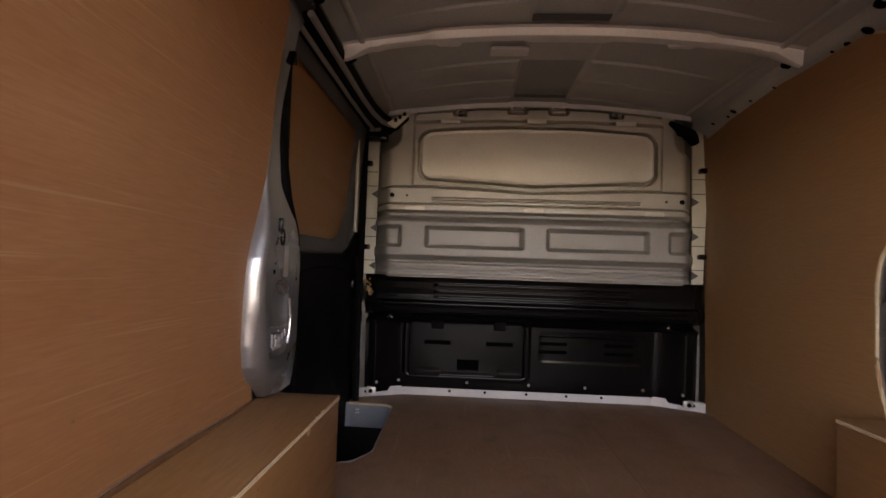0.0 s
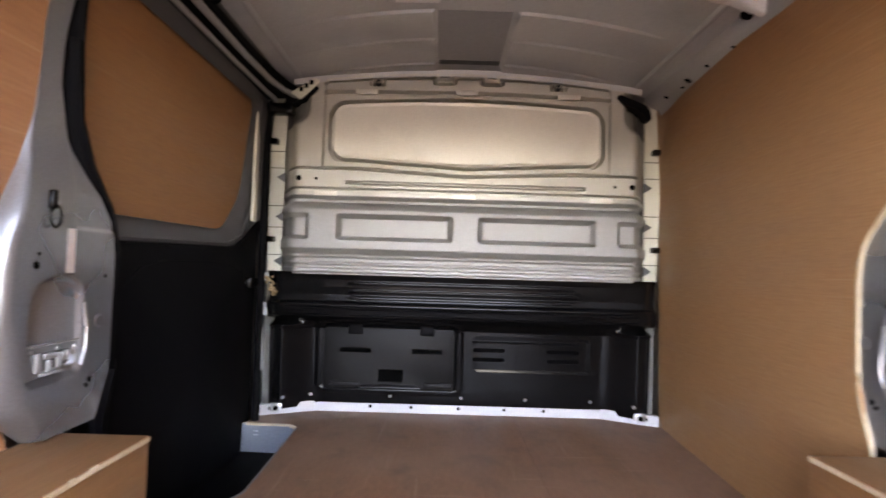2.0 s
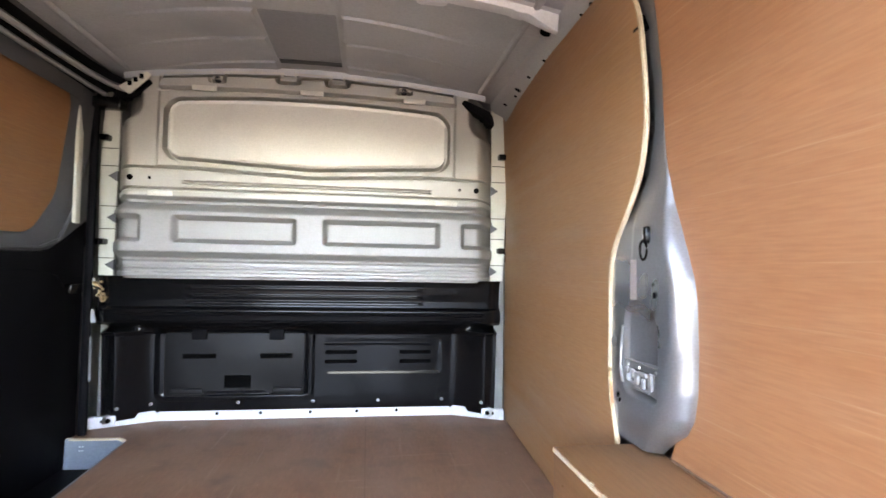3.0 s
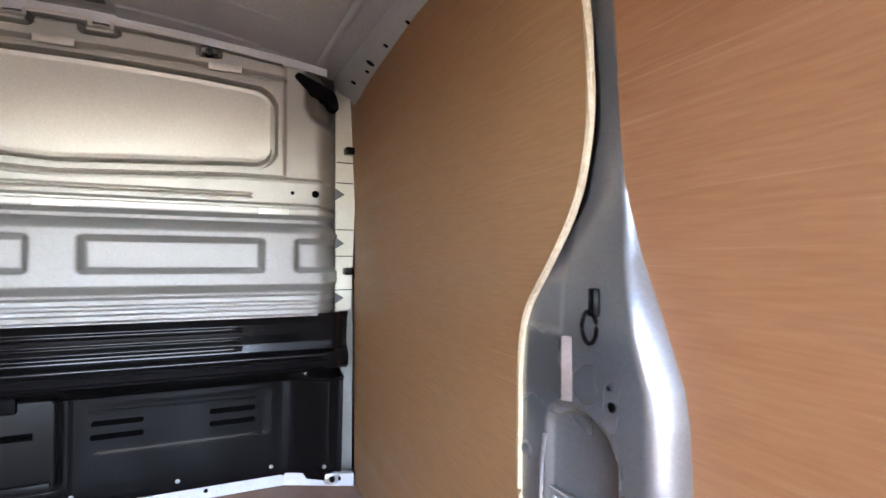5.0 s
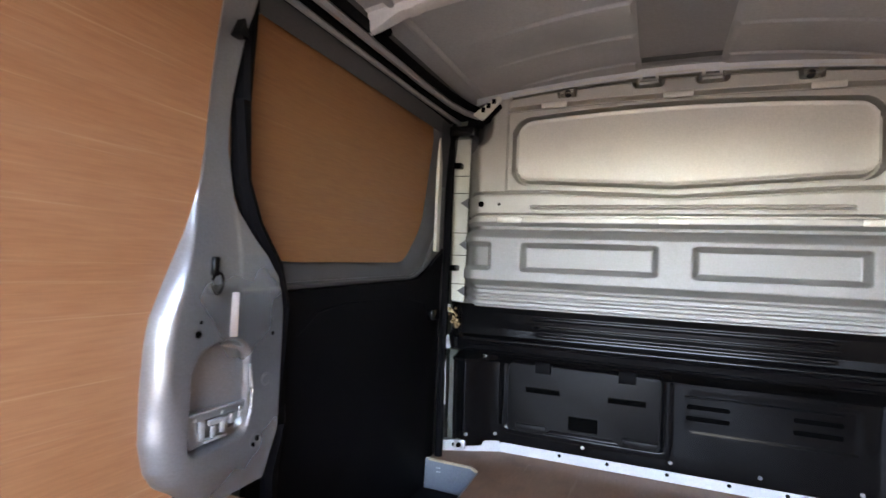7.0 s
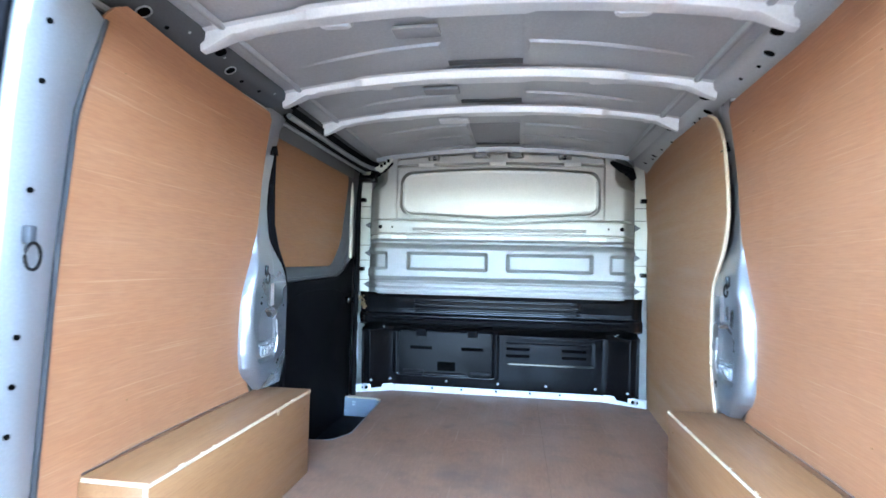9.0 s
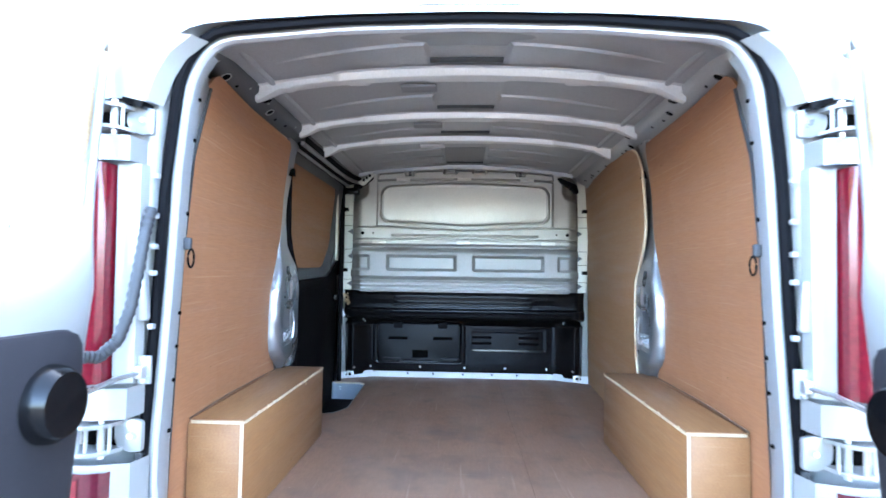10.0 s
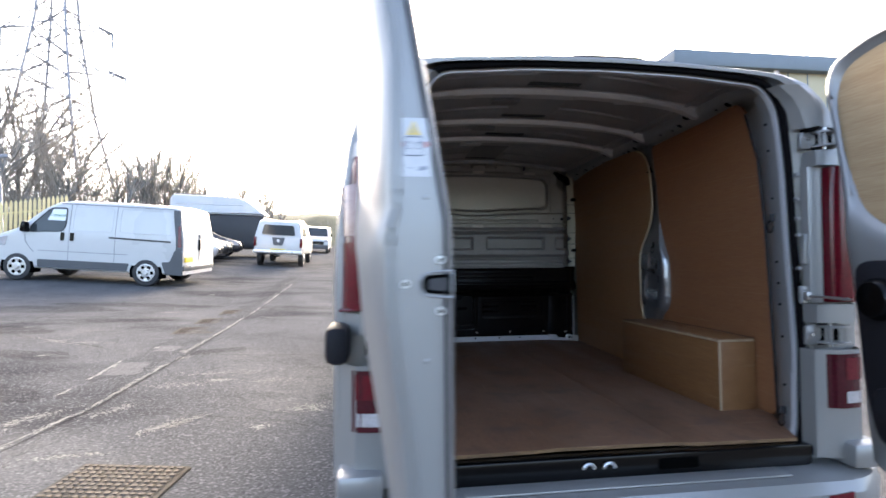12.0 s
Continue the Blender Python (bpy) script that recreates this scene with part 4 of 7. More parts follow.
C = (1.95, 1.55)
out = star(rounded([(1.36, 0.42), (2.6, 0.42), (2.6, 1.93), (1.36, 1.93)], 0.02, 2), C, 120)
win = star(SLIDE_PLY, C, 120)
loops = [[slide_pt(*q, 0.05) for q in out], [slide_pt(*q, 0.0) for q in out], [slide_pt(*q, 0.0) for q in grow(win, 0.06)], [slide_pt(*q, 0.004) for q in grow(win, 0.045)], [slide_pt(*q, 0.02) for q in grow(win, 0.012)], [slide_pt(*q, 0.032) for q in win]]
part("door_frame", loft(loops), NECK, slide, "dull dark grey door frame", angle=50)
part("window_blank", loft([[slide_pt(*q, 0.022) for q in win], [slide_pt(C[0] + (q[0] - C[0]) * 0.5, C[1] + (q[1] - C[1]) * 0.5, 0.022) for q in win], [slide_pt(C[0] + (q[0] - C[0]) * 0.02, C[1] + (q[1] - C[1]) * 0.02, 0.022) for q in win]], close_last=True), PLY_BLANK, slide, "plain brown plywood window blank")
L = (2.05, 0.85)
lin = star(rounded([(1.50, 0.43), (2.56, 0.43), (2.565, 1.42), (2.535, 1.36), (2.40, 1.265), (2.33, 1.245), (1.60, 1.228), (1.55, 1.24)], 0.025, 3), L, 96)
arch = star(rounded([(1.64, 0.5), (2.44, 0.5), (2.44, 1.12), (2.25, 1.185), (1.85, 1.185), (1.64, 1.14)], 0.06, 4), L, 96)
part("liner", loft([[slide_pt(*q, 0.0) for q in lin], [slide_pt(*q, -0.012) for q in grow(lin, -0.004)], [slide_pt(*q, -0.014) for q in grow(arch, 0.02)], [slide_pt(*q, -0.020) for q in arch], [slide_pt(L[0] + (q[0] - L[0]) * 0.05, L[1] + (q[1] - L[1]) * 0.05, -0.021) for q in arch]], close_last=True), LINER, slide, "black plastic lower liner")
part("liner_crease", tube([slide_pt(y, z, -0.0205) for y, z in ((1.66, 1.12), (1.74, 1.17), (1.85, 1.185), (2.1, 1.187), (2.25, 1.182), (2.38, 1.16), (2.43, 1.11))], 0.003, 6), LINER, slide)
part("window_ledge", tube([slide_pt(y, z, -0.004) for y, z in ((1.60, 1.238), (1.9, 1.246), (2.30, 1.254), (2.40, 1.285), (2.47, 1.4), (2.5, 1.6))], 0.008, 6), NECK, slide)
part("front_seal", tube([(-0.815, 2.535, z) for z in steps(0.5, 1.9, 20)], 0.016, 8), LINER, slide, "black rubber door seal")
part("front_strip", boxm(-0.835, -0.822, 2.44, 2.475, 1.35, 1.80, 0.004), CREAM, slide, "cream painted strip beside the window")
part("door_pull", prism(rounded([(2.44, 1.09), (2.52, 1.09), (2.52, 1.13), (2.44, 1.13)], 0.01, 3), "x", -0.85, -0.825, 0.004), BLACKPL, slide)
track = thing("sliding_door_track", "dark steel sliding-door track under the roof", "door track")
part("upper_track", loft([[(-(0.70 + 0.05 * f), y, 1.90), (-(0.70 + 0.05 * f), y, 1.872), (-(0.735 + 0.05 * f), y, 1.868), (-(0.735 + 0.05 * f), y, 1.856), (-(0.80 + 0.02 * f), y, 1.85), (-(0.83 + 0.01 * f), y, 1.84)] for y, f in ((1.42, 0.6), (1.7, 0.6), (2.1, 0.6), (2.3, 0.4), (2.42, 0.1), (2.5, -0.3))], ring=False), LINER, track, angle=45)
part("track_lip", tube([(-(0.712 + 0.05 * f), y, 1.862) for y, f in ((1.42, 0.6), (1.7, 0.6), (2.1, 0.6), (2.3, 0.45), (2.42, 0.1), (2.5, -0.6))], 0.011, 6), INNER, track)
part("second_lip", tube([(-(0.77 + 0.02 * f), y, 1.846) for y, f in ((1.42, 0.6), (1.7, 0.6), (2.1, 0.6), (2.4, 0.3), (2.5, 0.0))], 0.008, 6), INNER, track)
part("roller_bracket", boxm(-0.80, -0.70, 2.47, 2.53, 1.79, 1.83, 0.006), BLACKPL, track)
part("end_bracket", prism(rounded([(-0.70, 1.86), (-0.60, 1.925), (-0.585, 1.91), (-0.66, 1.835)], 0.008, 3), "y", 2.44, 2.452, 0.002), CREAM, track, "pale bracket with slots")
for k in range(3):
    part("bracket_slot", boxm(-0.665 + 0.02 * k, -0.65 + 0.02 * k, 2.437, 2.441, 1.866 + 0.014 * k, 1.884 + 0.014 * k, 0.001), HOLE, track)

# sunken step behind the sliding door
well = thing("step_well", "blue-grey metal entry step with black tread", "step")
part("step_tray", prism(rounded([(-0.86, 1.75), (-0.67, 1.765), (-0.612, 1.87), (-0.628, 2.46), (-0.655, 2.488), (-0.86, 2.498)], 0.02, 3), "z", 0.36, 0.372), STEPBLUE, well)
edge = rounded([(-0.855, 1.748), (-0.665, 1.762), (-0.608, 1.87), (-0.625, 2.455), (-0.652, 2.487), (-0.855, 2.497)], 0.03, 4)
part("step_wall", loft([[(x, y, 0.37) for x, y in edge], [(x, y, FLOOR - 0.0005) for x, y in edge]], ring=False), STEPBLUE, well, "blue-grey painted riser")
part("tread", prism(rounded([(-0.855, 1.765), (-0.69, 1.78), (-0.652, 1.88), (-0.662, 2.468), (-0.855, 2.478)], 0.02, 3), "z", 0.37, 0.457, 0.006), LINER, well, "black rubber-covered tread")
part("nosing", tube([(x, y, FLOOR - 0.004) for x, y in edge if y < 2.45 and x > -0.7], 0.005, 6), STEPBLUE, well, "blue-grey folded rim")
part("ply_edge", tube([(-0.85, 2.5, FLOOR - 0.005), (-0.665, 2.492, FLOOR - 0.005), (-0.63, 2.462, FLOOR - 0.005)], 0.006, 6), PLY_EDGE, well, "pale cut plywood above the riser")
for x in (-0.80, -0.79):
    for z in (0.515, 0.53):
        part("rivet", disc((x, 2.4935, z), (0, -1, 0), 0.003, 0.002, 0.002, 8), ZINC, well)

# ---- the van's rear and outside ----
van = thing("cargo_van", "silver panel van with both rear doors open", "van")
BODY = [(0.80, 0.28), (0.90, 0.3), (0.94, 0.45), (0.955, 0.8), (0.958, 1.1), (0.945, 1.35), (0.915, 1.58), (0.87, 1.78), (0.835, 1.88), (0.78, 1.95), (0.68, 1.992), (0.5, 2.012), (0.25, 2.022), (0.0, 2.026)]
BODY = BODY + [(-x, z) for x, z in BODY[-2::-1]]


def droop(z, f):
    return z if z < 1.6 else 1.6 + (z - 1.6) * f


def section(y, sx=1.0, top=1.0, f=1.0):
    return [(x * sx, y, 0.28 + (droop(z, f) - 0.28) * top) for x, z in BODY]


secs = [section(0.30, 0.985, 1.0, 0.68), section(0.34, 0.99, 1.0, 0.745), section(0.45, 0.998, 1.0, 0.82), section(0.7, 1.0, 1.0, 0.92), section(1.0, 1.0, 1.0, 0.975), section(1.3), section(1.6), section(2.65), section(3.2, 1.0, 0.995), section(3.55, 0.985, 0.93), section(3.9, 0.97, 0.76), section(4.25, 0.95, 0.58), section(4.7, 0.9, 0.50), section(5.0, 0.72, 0.40)]
part("body_shell", loft(secs, ring=False), SILVER, van, "silver painted body sides and roof", angle=40)
part("nose_cap", prism([(p[0], p[2]) for p in section(5.0, 0.72, 0.40)], "y", 4.999, 5.02), SILVER, van)
part("underbody", boxm(-0.85, 0.85, 0.32, 4.9, 0.3, 0.36), BLACKPL, van)
part("windscreen", loft([[(x, 3.245 + 0.1 * (1 - (x / 0.8) ** 2), 1.93) for x in steps(-0.72, 0.72, 10)], [(x, 4.06 + 0.12 * (1 - (x / 0.8) ** 2), 1.30) for x in steps(-0.82, 0.82, 10)]], ring=False), LAMPDARK, van, "dark windscreen")
for s in (-1, 1):
    part("cab_window", prism([(2.95, 1.25), (3.75, 1.25), (3.5, 1.55), (3.2, 1.72), (2.95, 1.74)], "x", min(s * 0.90, s * 0.962), max(s * 0.90, s * 0.962)), LAMPDARK, van, "dark cab side window")
    mir = part("door_mirror", prism(rounded([(3.52, 1.3), (3.66, 1.32), (3.64, 1.6), (3.54, 1.6)], 0.04, 4), "x", min(s * 0.99, s * 1.12), max(s * 0.99, s * 1.12), 0.02), BLACKPL, van)
    part("mirror_arm", boxm(min(s * 0.93, s * 1.0), max(s * 0.93, s * 1.0), 3.55, 3.62, 1.32, 1.38, 0.01), BLACKPL, mir)
    for y in (1.02, 4.12):
        wheel = part("wheel", disc((s * 0.70, y, 0.27), (s, 0, 0), 0.31, 0.31, 0.21, 32), RUBBER, van, "black tyre and steel rim")
        part("rim", disc((s * 0.905, y, 0.27), (s, 0, 0), 0.2, 0.18, 0.012, 24), ZINC, wheel)

OPENING = rounded([(-0.70, 0.50), (0.70, 0.50), (0.712, 0.85), (0.69, 1.22), (0.678, 1.52), (0.655, 1.74), (0.60, 1.825), (0.3, 1.85), (0.0, 1.857), (-0.3, 1.85), (-0.60, 1.825), (-0.655, 1.74), (-0.678, 1.52), (-0.69, 1.22), (-0.712, 0.85)], [0.09, 0.09, 0.05, 0.05, 0.05, 0.05, 0.06, 0.05, 0.05, 0.05, 0.06, 0.05, 0.05, 0.05, 0.05], 5)
C0 = (0.0, 1.2)
hole = star(OPENING, C0, 200)
skin = star([(p[0] * 0.985, droop(p[1], 0.68)) for p in BODY], C0, 200)
def ring(loop, y):
    return [(x, y, z) for x, z in loop]


def mixl(a, b, f):
    return [(p[0] * (1 - f) + q[0] * f, p[1] * (1 - f) + q[1] * f) for p, q in zip(a, b)]


part("door_aperture", loft([ring(hole, 0.318), ring(grow(hole, 0.004), 0.29), ring(grow(hole, 0.012), 0.288), ring(grow(hole, 0.018), 0.315), ring(grow(hole, 0.035), 0.318), ring(mixl(grow(hole, 0.04), skin, 0.25), 0.262), ring(mixl(hole, skin, 0.55), 0.252), ring(mixl(hole, skin, 0.82), 0.25), ring(mixl(hole, skin, 0.96), 0.262), ring(skin, 0.30)]), SILVER, van, "silver rear door aperture", angle=40)
part("aperture_flange", loft([ring(grow(hole, 0.0035), 0.286), ring(grow(hole, -0.0035), 0.284), ring(grow(hole, -0.0035), 0.305), ring(grow(hole, 0.002), 0.306)]), LIP, van, "bright bare-edged weld flange", angle=40)
part("door_seal", tube([(x, 0.276, z) for x, z in grow(hole, 0.017)], 0.0125, 8, True), LINER, van, "black rubber door seal")
part("sill_plate", prism(rounded([(-0.69, 0.475), (0.69, 0.475), (0.70, 0.546), (-0.70, 0.546)], 0.02, 3), "y", 0.205, 0.262, 0.004), BLACKPL, van, "black plastic sill cover")
for x in (-0.13, -0.06):
    part("striker_loop", tube([(x + 0.018 * math.cos(a), 0.192, 0.515 + 0.016 * math.sin(a)) for a in steps(0, math.pi, 8)], 0.005, 6), ZINC, van)
part("striker_housing", boxm(0.12, 0.26, 0.199, 0.207, 0.495, 0.53, 0.003), HOLE, van)
# inner closing panels between flange and lining
for s in (-1, 1):
    loops = []
    for z in steps(0.56, 1.80, 40):
        hx = curve(z, (0.56, 0.705), (0.85, 0.706), (1.22, 0.685), (1.52, 0.672), (1.74, 0.652), (1.82, 0.6))
        wx, wy = curve(z, (0.56, 0.785), (0.86, 0.78), (1.33, 0.772), (1.6, 0.76), (1.8, 0.74)), curve(z, (0.56, 0.46), (1.2, 0.485), (1.6, 0.505), (1.8, 0.55))
        loops.append([(s * hx, 0.30, z), (s * (hx + 0.004), 0.345, z), (s * (hx * 0.45 + wx * 0.55), 0.42, z), (s * (wx - 0.006), wy - 0.015, z), (s * (wx + 0.004), wy, z), (s * (wx + 0.03), wy + 0.02, z)])
    part("rear_pillar_inner", loft(loops, ring=False), INNER, van, "grey pillar return with fixing holes", angle=50)
    part("lining_seal", tube([(s * (curve(z, (0.56, 0.783), (0.86, 0.778), (1.33, 0.77), (1.6, 0.757), (1.8, 0.736)) - 0.003), curve(z, (0.56, 0.458), (1.2, 0.48), (1.6, 0.5), (1.8, 0.54)), z) for z in steps(0.58, 1.8, 24)], 0.006, 6), RUBBER, van)
    for z in (0.72, 0.9, 1.02, 1.1, 1.18, 1.42, 1.6, 1.7):
        hx = curve(z, (0.56, 0.705), (0.85, 0.706), (1.22, 0.685), (1.52, 0.672), (1.74, 0.652))
        part("fixing_hole", disc((s * (hx + 0.003), 0.34, z), (-s, -0.2, 0), 0.005, 0.005, 0.003, 10), HOLE, van)
    for z in (1.32, 0.60):
        hx = curve(z, (0.56, 0.700), (0.85, 0.700), (1.22, 0.68), (1.52, 0.67))
        lr = thing("lashing_ring", "dark steel lashing ring on the rear pillar", "lashing ring", "lashing rings")
        part("bracket", boxm(min(s * (hx - 0.012), s * (hx + 0.006)), max(s * (hx - 0.012), s * (hx + 0.006)), 0.331, 0.345, z + 0.012, z + 0.042, 0.004), RUBBER, lr)
        part("loop", tube([(s * (hx - 0.012), 0.338 + 0.014 * math.sin(a), z - 0.008 + 0.022 * math.cos(a)) for a in steps(0, 2 * math.pi, 16)[:-1]], 0.0028, 6, True), BLACKPL, lr)
# header panel behind the aperture's top
part("rear_header", loft([[(x, 0.30, 1.856 - 0.03 * (abs(x) / 0.6) ** 3), (x, 0.33, 1.88 - 0.03 * (abs(x) / 0.6) ** 3), (x, 0.36, roof_z(x) - 0.085), (x, 0.5, roof_z(x) - 0.03)] for x in steps(-0.72, 0.72, 30)], ring=False), INNER, van, angle=50)


def tail_lamp(s):
    t = part("tail_lamp", loft([[(s * x, y, z) for x, y in ((0.772 + 0.004 * k, 0.25), (0.775 + 0.004 * k, 0.195), (0.79 + 0.004 * k, 0.179), (0.83, 0.173), (0.875, 0.19), (0.915 - w, 0.25), (0.935 - w, 0.36), (0.936 - w, 0.42))] for z, k, w in ((1.04, 0, 0.0), (1.055, 0, 0.0), (1.2, 0.4, 0.002), (1.38, 0.8, 0.012), (1.5, 1.4, 0.03), (1.515, 1.6, 0.034))], ring=False), LAMPRED, van, "tall dark-red tail lamp cluster", angle=40)
    part("lamp_side", boxm(min(s * 0.775, s * 0.925), max(s * 0.775, s * 0.925), 0.2, 0.40, 1.036, 1.044, 0.003), LAMPRED, t)
    part("reversing_window", loft([[(s * x, y - 0.0022, z) for x, y in ((0.868, 0.186), (0.885, 0.2), (0.905, 0.232), (0.918, 0.27))] for z in (1.27, 1.30, 1.40, 1.43)], ring=False), LAMPSMOKE, t, "smoky indicator window")
    part("brake_window", loft([[(s * x, y - 0.002, z) for x, y in ((0.868, 0.186), (0.885, 0.2), (0.905, 0.232), (0.918, 0.27))] for z in (1.09, 1.12, 1.22, 1.25)], ring=False), LAMPRED, t, "brighter red window")
    part("lamp_return", loft([[(s * x, y, z) for x, y in ((0.722, 0.256), (0.728, 0.232), (0.745, 0.222), (0.768 + 0.004 * k, 0.22), (0.772 + 0.004 * k, 0.24))] for z, k in ((1.035, 0), (1.2, 0.4), (1.38, 0.8), (1.52, 1.6))], ring=False), SILVER, van, "silver pillar return beside the lamp", angle=40)
    # bright-work above and below
    part("lamp_cap", loft([[(s * x, y, z) for x, y in ((0.73, 0.255), (0.735, 0.20), (0.78, 0.185), (0.86 - w, 0.20), (0.90 - w, 0.28))] for z, w in ((1.52, 0.0), (1.57, 0.008), (1.575, 0.03))], ring=False), SILVER, van, "silver cap over the lamp")
    part("gutter_cover", prism([(s * 0.715, 1.655), (s * 0.795, 1.672), (s * 0.80, 1.664), (s * 0.72, 1.64)], "y", 0.21, 0.25), BLACKPL, van)
    part("corner_skin", loft([[(s * x, y, z) for x, y in ((0.70 - w, 0.262), (0.72 - w, 0.225), (0.78 - w, 0.205), (0.84 - 1.2 * w, 0.22), (0.885 - 1.3 * w, 0.30))] for z, w in ((1.66, 0.0), (1.72, 0.02), (1.77, 0.05), (1.81, 0.1))], ring=False), SILVER, van, "silver upper corner panel")
    part("lamp_foot", loft([[(s * x, y, z) for x, y in ((0.715, 0.255), (0.72, 0.20), (0.78, 0.18), (0.86, 0.19), (0.925, 0.27))] for z in (0.965, 0.97, 1.025, 1.03)], ring=False), SILVER, van)
    part("lower_panel", loft([[(s * x, y, z) for x, y in ((0.70, 0.258), (0.71, 0.205), (0.79, 0.18), (0.875, 0.19), (0.945, 0.29))] for z in (0.50, 0.505, 0.868, 0.872)], ring=False), SILVER, van)
    f = part("fog_lamp", loft([[(s * x, y - 0.006, z) for x, y in ((0.745, 0.2), (0.752, 0.19), (0.79, 0.178), (0.86, 0.186), (0.885, 0.205))] for z in (0.672, 0.678, 0.852, 0.858)], ring=False), LAMPDARK, van, "dark lower rear lamp", angle=40)
    part("red_reflector", loft([[(s * x, y - 0.009, z) for x, y in ((0.80, 0.1795), (0.84, 0.183), (0.875, 0.196))] for z in (0.77, 0.845)], ring=False), LAMPRED, f)
    part("clear_reflector", loft([[(s * x, y - 0.009, z) for x, y in ((0.80, 0.1795), (0.84, 0.183), (0.87, 0.193))] for z in (0.69, 0.73)], ring=False), LAMPCLEAR, f)
    for z0, z1 in ((1.585, 1.65), (0.885, 0.958)):
        zc = (z0 + z1) / 2
        h = part("door_hinge", prism(rounded([(s * 0.705, z0), (s * 0.738, z0), (s * 0.765, z0 + 0.02), (s * 0.765, z1 - 0.012), (s * 0.735, z1), (s * 0.705, z1 - 0.006)], 0.008, 3), "y", 0.232, 0.246, 0.003), SILVER, van, "silver painted door hinge leaf")
        part("hinge_knuckle", tube([(s * 0.775, 0.205, z0 + 0.004), (s * 0.775, 0.205, z1 - 0.004)], 0.008, 12), SILVER, h)
        part("hinge_pin", tube([(s * 0.775, 0.205, z0 - 0.006), (s * 0.775, 0.205, z1 + 0.006)], 0.006, 10), ZINC, h)
        for zz in (z0 + 0.004, z1 - 0.012):
            part("hinge_plate", prism(rounded([(s * 0.745, 0.232), (s * 0.762, 0.19), (s * 0.80, 0.172), (s * 0.842, 0.185), (s * 0.846, 0.24), (s * 0.745, 0.24)], 0.006, 3), "z", zz, zz + 0.008, 0.002), SILVER, h, angle=25)
        for x, y in ((0.757, 0.205), (0.796, 0.186), (0.815, 0.188), (0.834, 0.2)):
            part("hinge_rod", tube([(s * x, y, z0 + 0.006), (s * x, y, z1 - 0.006)], 0.0042, 8), SILVER, h)
        part("hinge_bolt", disc((s * 0.727, 0.233, zc), (0, -1, 0), 0.0115, 0.0105, 0.003, 18), SILVER, h)
        part("bolt_head", disc((s * 0.727, 0.229, zc), (0, -1, 0), 0.0075, 0.007, 0.005, 6), ZINC, h)
        # near-black sheet put in as the shade behind the hinge
        part("hinge_shadow", boxm(min(s * 0.765, s * 0.845), max(s * 0.765, s * 0.845), 0.243, 0.2475, z0 - 0.004, z1 + 0.004), HOLE, h)
    c = part("check_bracket", boxm(min(s * 0.697, s * 0.727), max(s * 0.697, s * 0.727), 0.243, 0.252, 1.03, 1.092, 0.003), INNER, van, "door check bracket")
    part("check_roller", boxm(min(s * 0.703, s * 0.721), max(s * 0.703, s * 0.721), 0.222, 0.243, 1.045, 1.072, 0.003), ZINC, c)
    for z in (1.037, 1.085):
        part("check_bolt", disc((s * 0.712, 0.243, z), (0, -1, 0), 0.006, 0.005, 0.004, 8), ZINC, c)
    part("check_strap", tube([(s * 0.712, 0.22, 1.058), (s * 0.722, 0.16, 1.057), (s * 0.70, 0.05, 1.056)], 0.005, 6), ZINC, c)
    for z in (1.49, 1.4, 1.33, 1.27, 1.15):
        part("seal_clip", boxm(min(s * 0.699, s * 0.712), max(s * 0.699, s * 0.712), 0.248, 0.262, z, z + 0.012, 0.002), INNER, van)
    part("trim_swage", prism(rounded([(s * 0.705, 1.17), (s * 0.73, 1.17), (s * 0.73, 1.28), (s * 0.715, 1.28)], 0.008, 3), "y", 0.238, 0.252, 0.003), SILVER, van)


tail_lamp(-1)
tail_lamp(1)
# rubber bungs in the lower aperture
for x, z, r in ((-0.735, 0.512, 0.02), (0.735, 0.512, 0.02), (-0.718, 0.872, 0.009), (0.718, 0.872, 0.009)):
    bung = part("rubber_bung", disc((x, 0.252, z), (0, -1, 0), r, r * 0.85, 0.008, 20), RUBBER, van, "black rubber bung")
    part("bung_rim", tube([(x + r * math.cos(t), 0.25, z + r * math.sin(t)) for t in steps(0, 2 * math.pi, 20)[:-1]], r * 0.16, 6, True), BLACKPL, bung)
# corrugated cable conduit on one pillar
pts = [(-0.703, 0.235, 1.42), (-0.704, 0.215, 1.36), (-0.706, 0.20, 1.28), (-0.71, 0.185, 1.2), (-0.722, 0.165, 1.135), (-0.742, 0.14, 1.105), (-0.762, 0.11, 1.11), (-0.775, 0.085, 1.14)]
dense = []
for a, b in zip(pts, pts[1:]):
    for k in range(8):
        dense.append(tuple(Vector(a).lerp(Vector(b), k / 8)))
part("cable_conduit", tube(dense, [0.0135 if k % 2 else 0.0108 for k in range(len(dense))], 10), RUBBER, van, "black corrugated cable conduit")

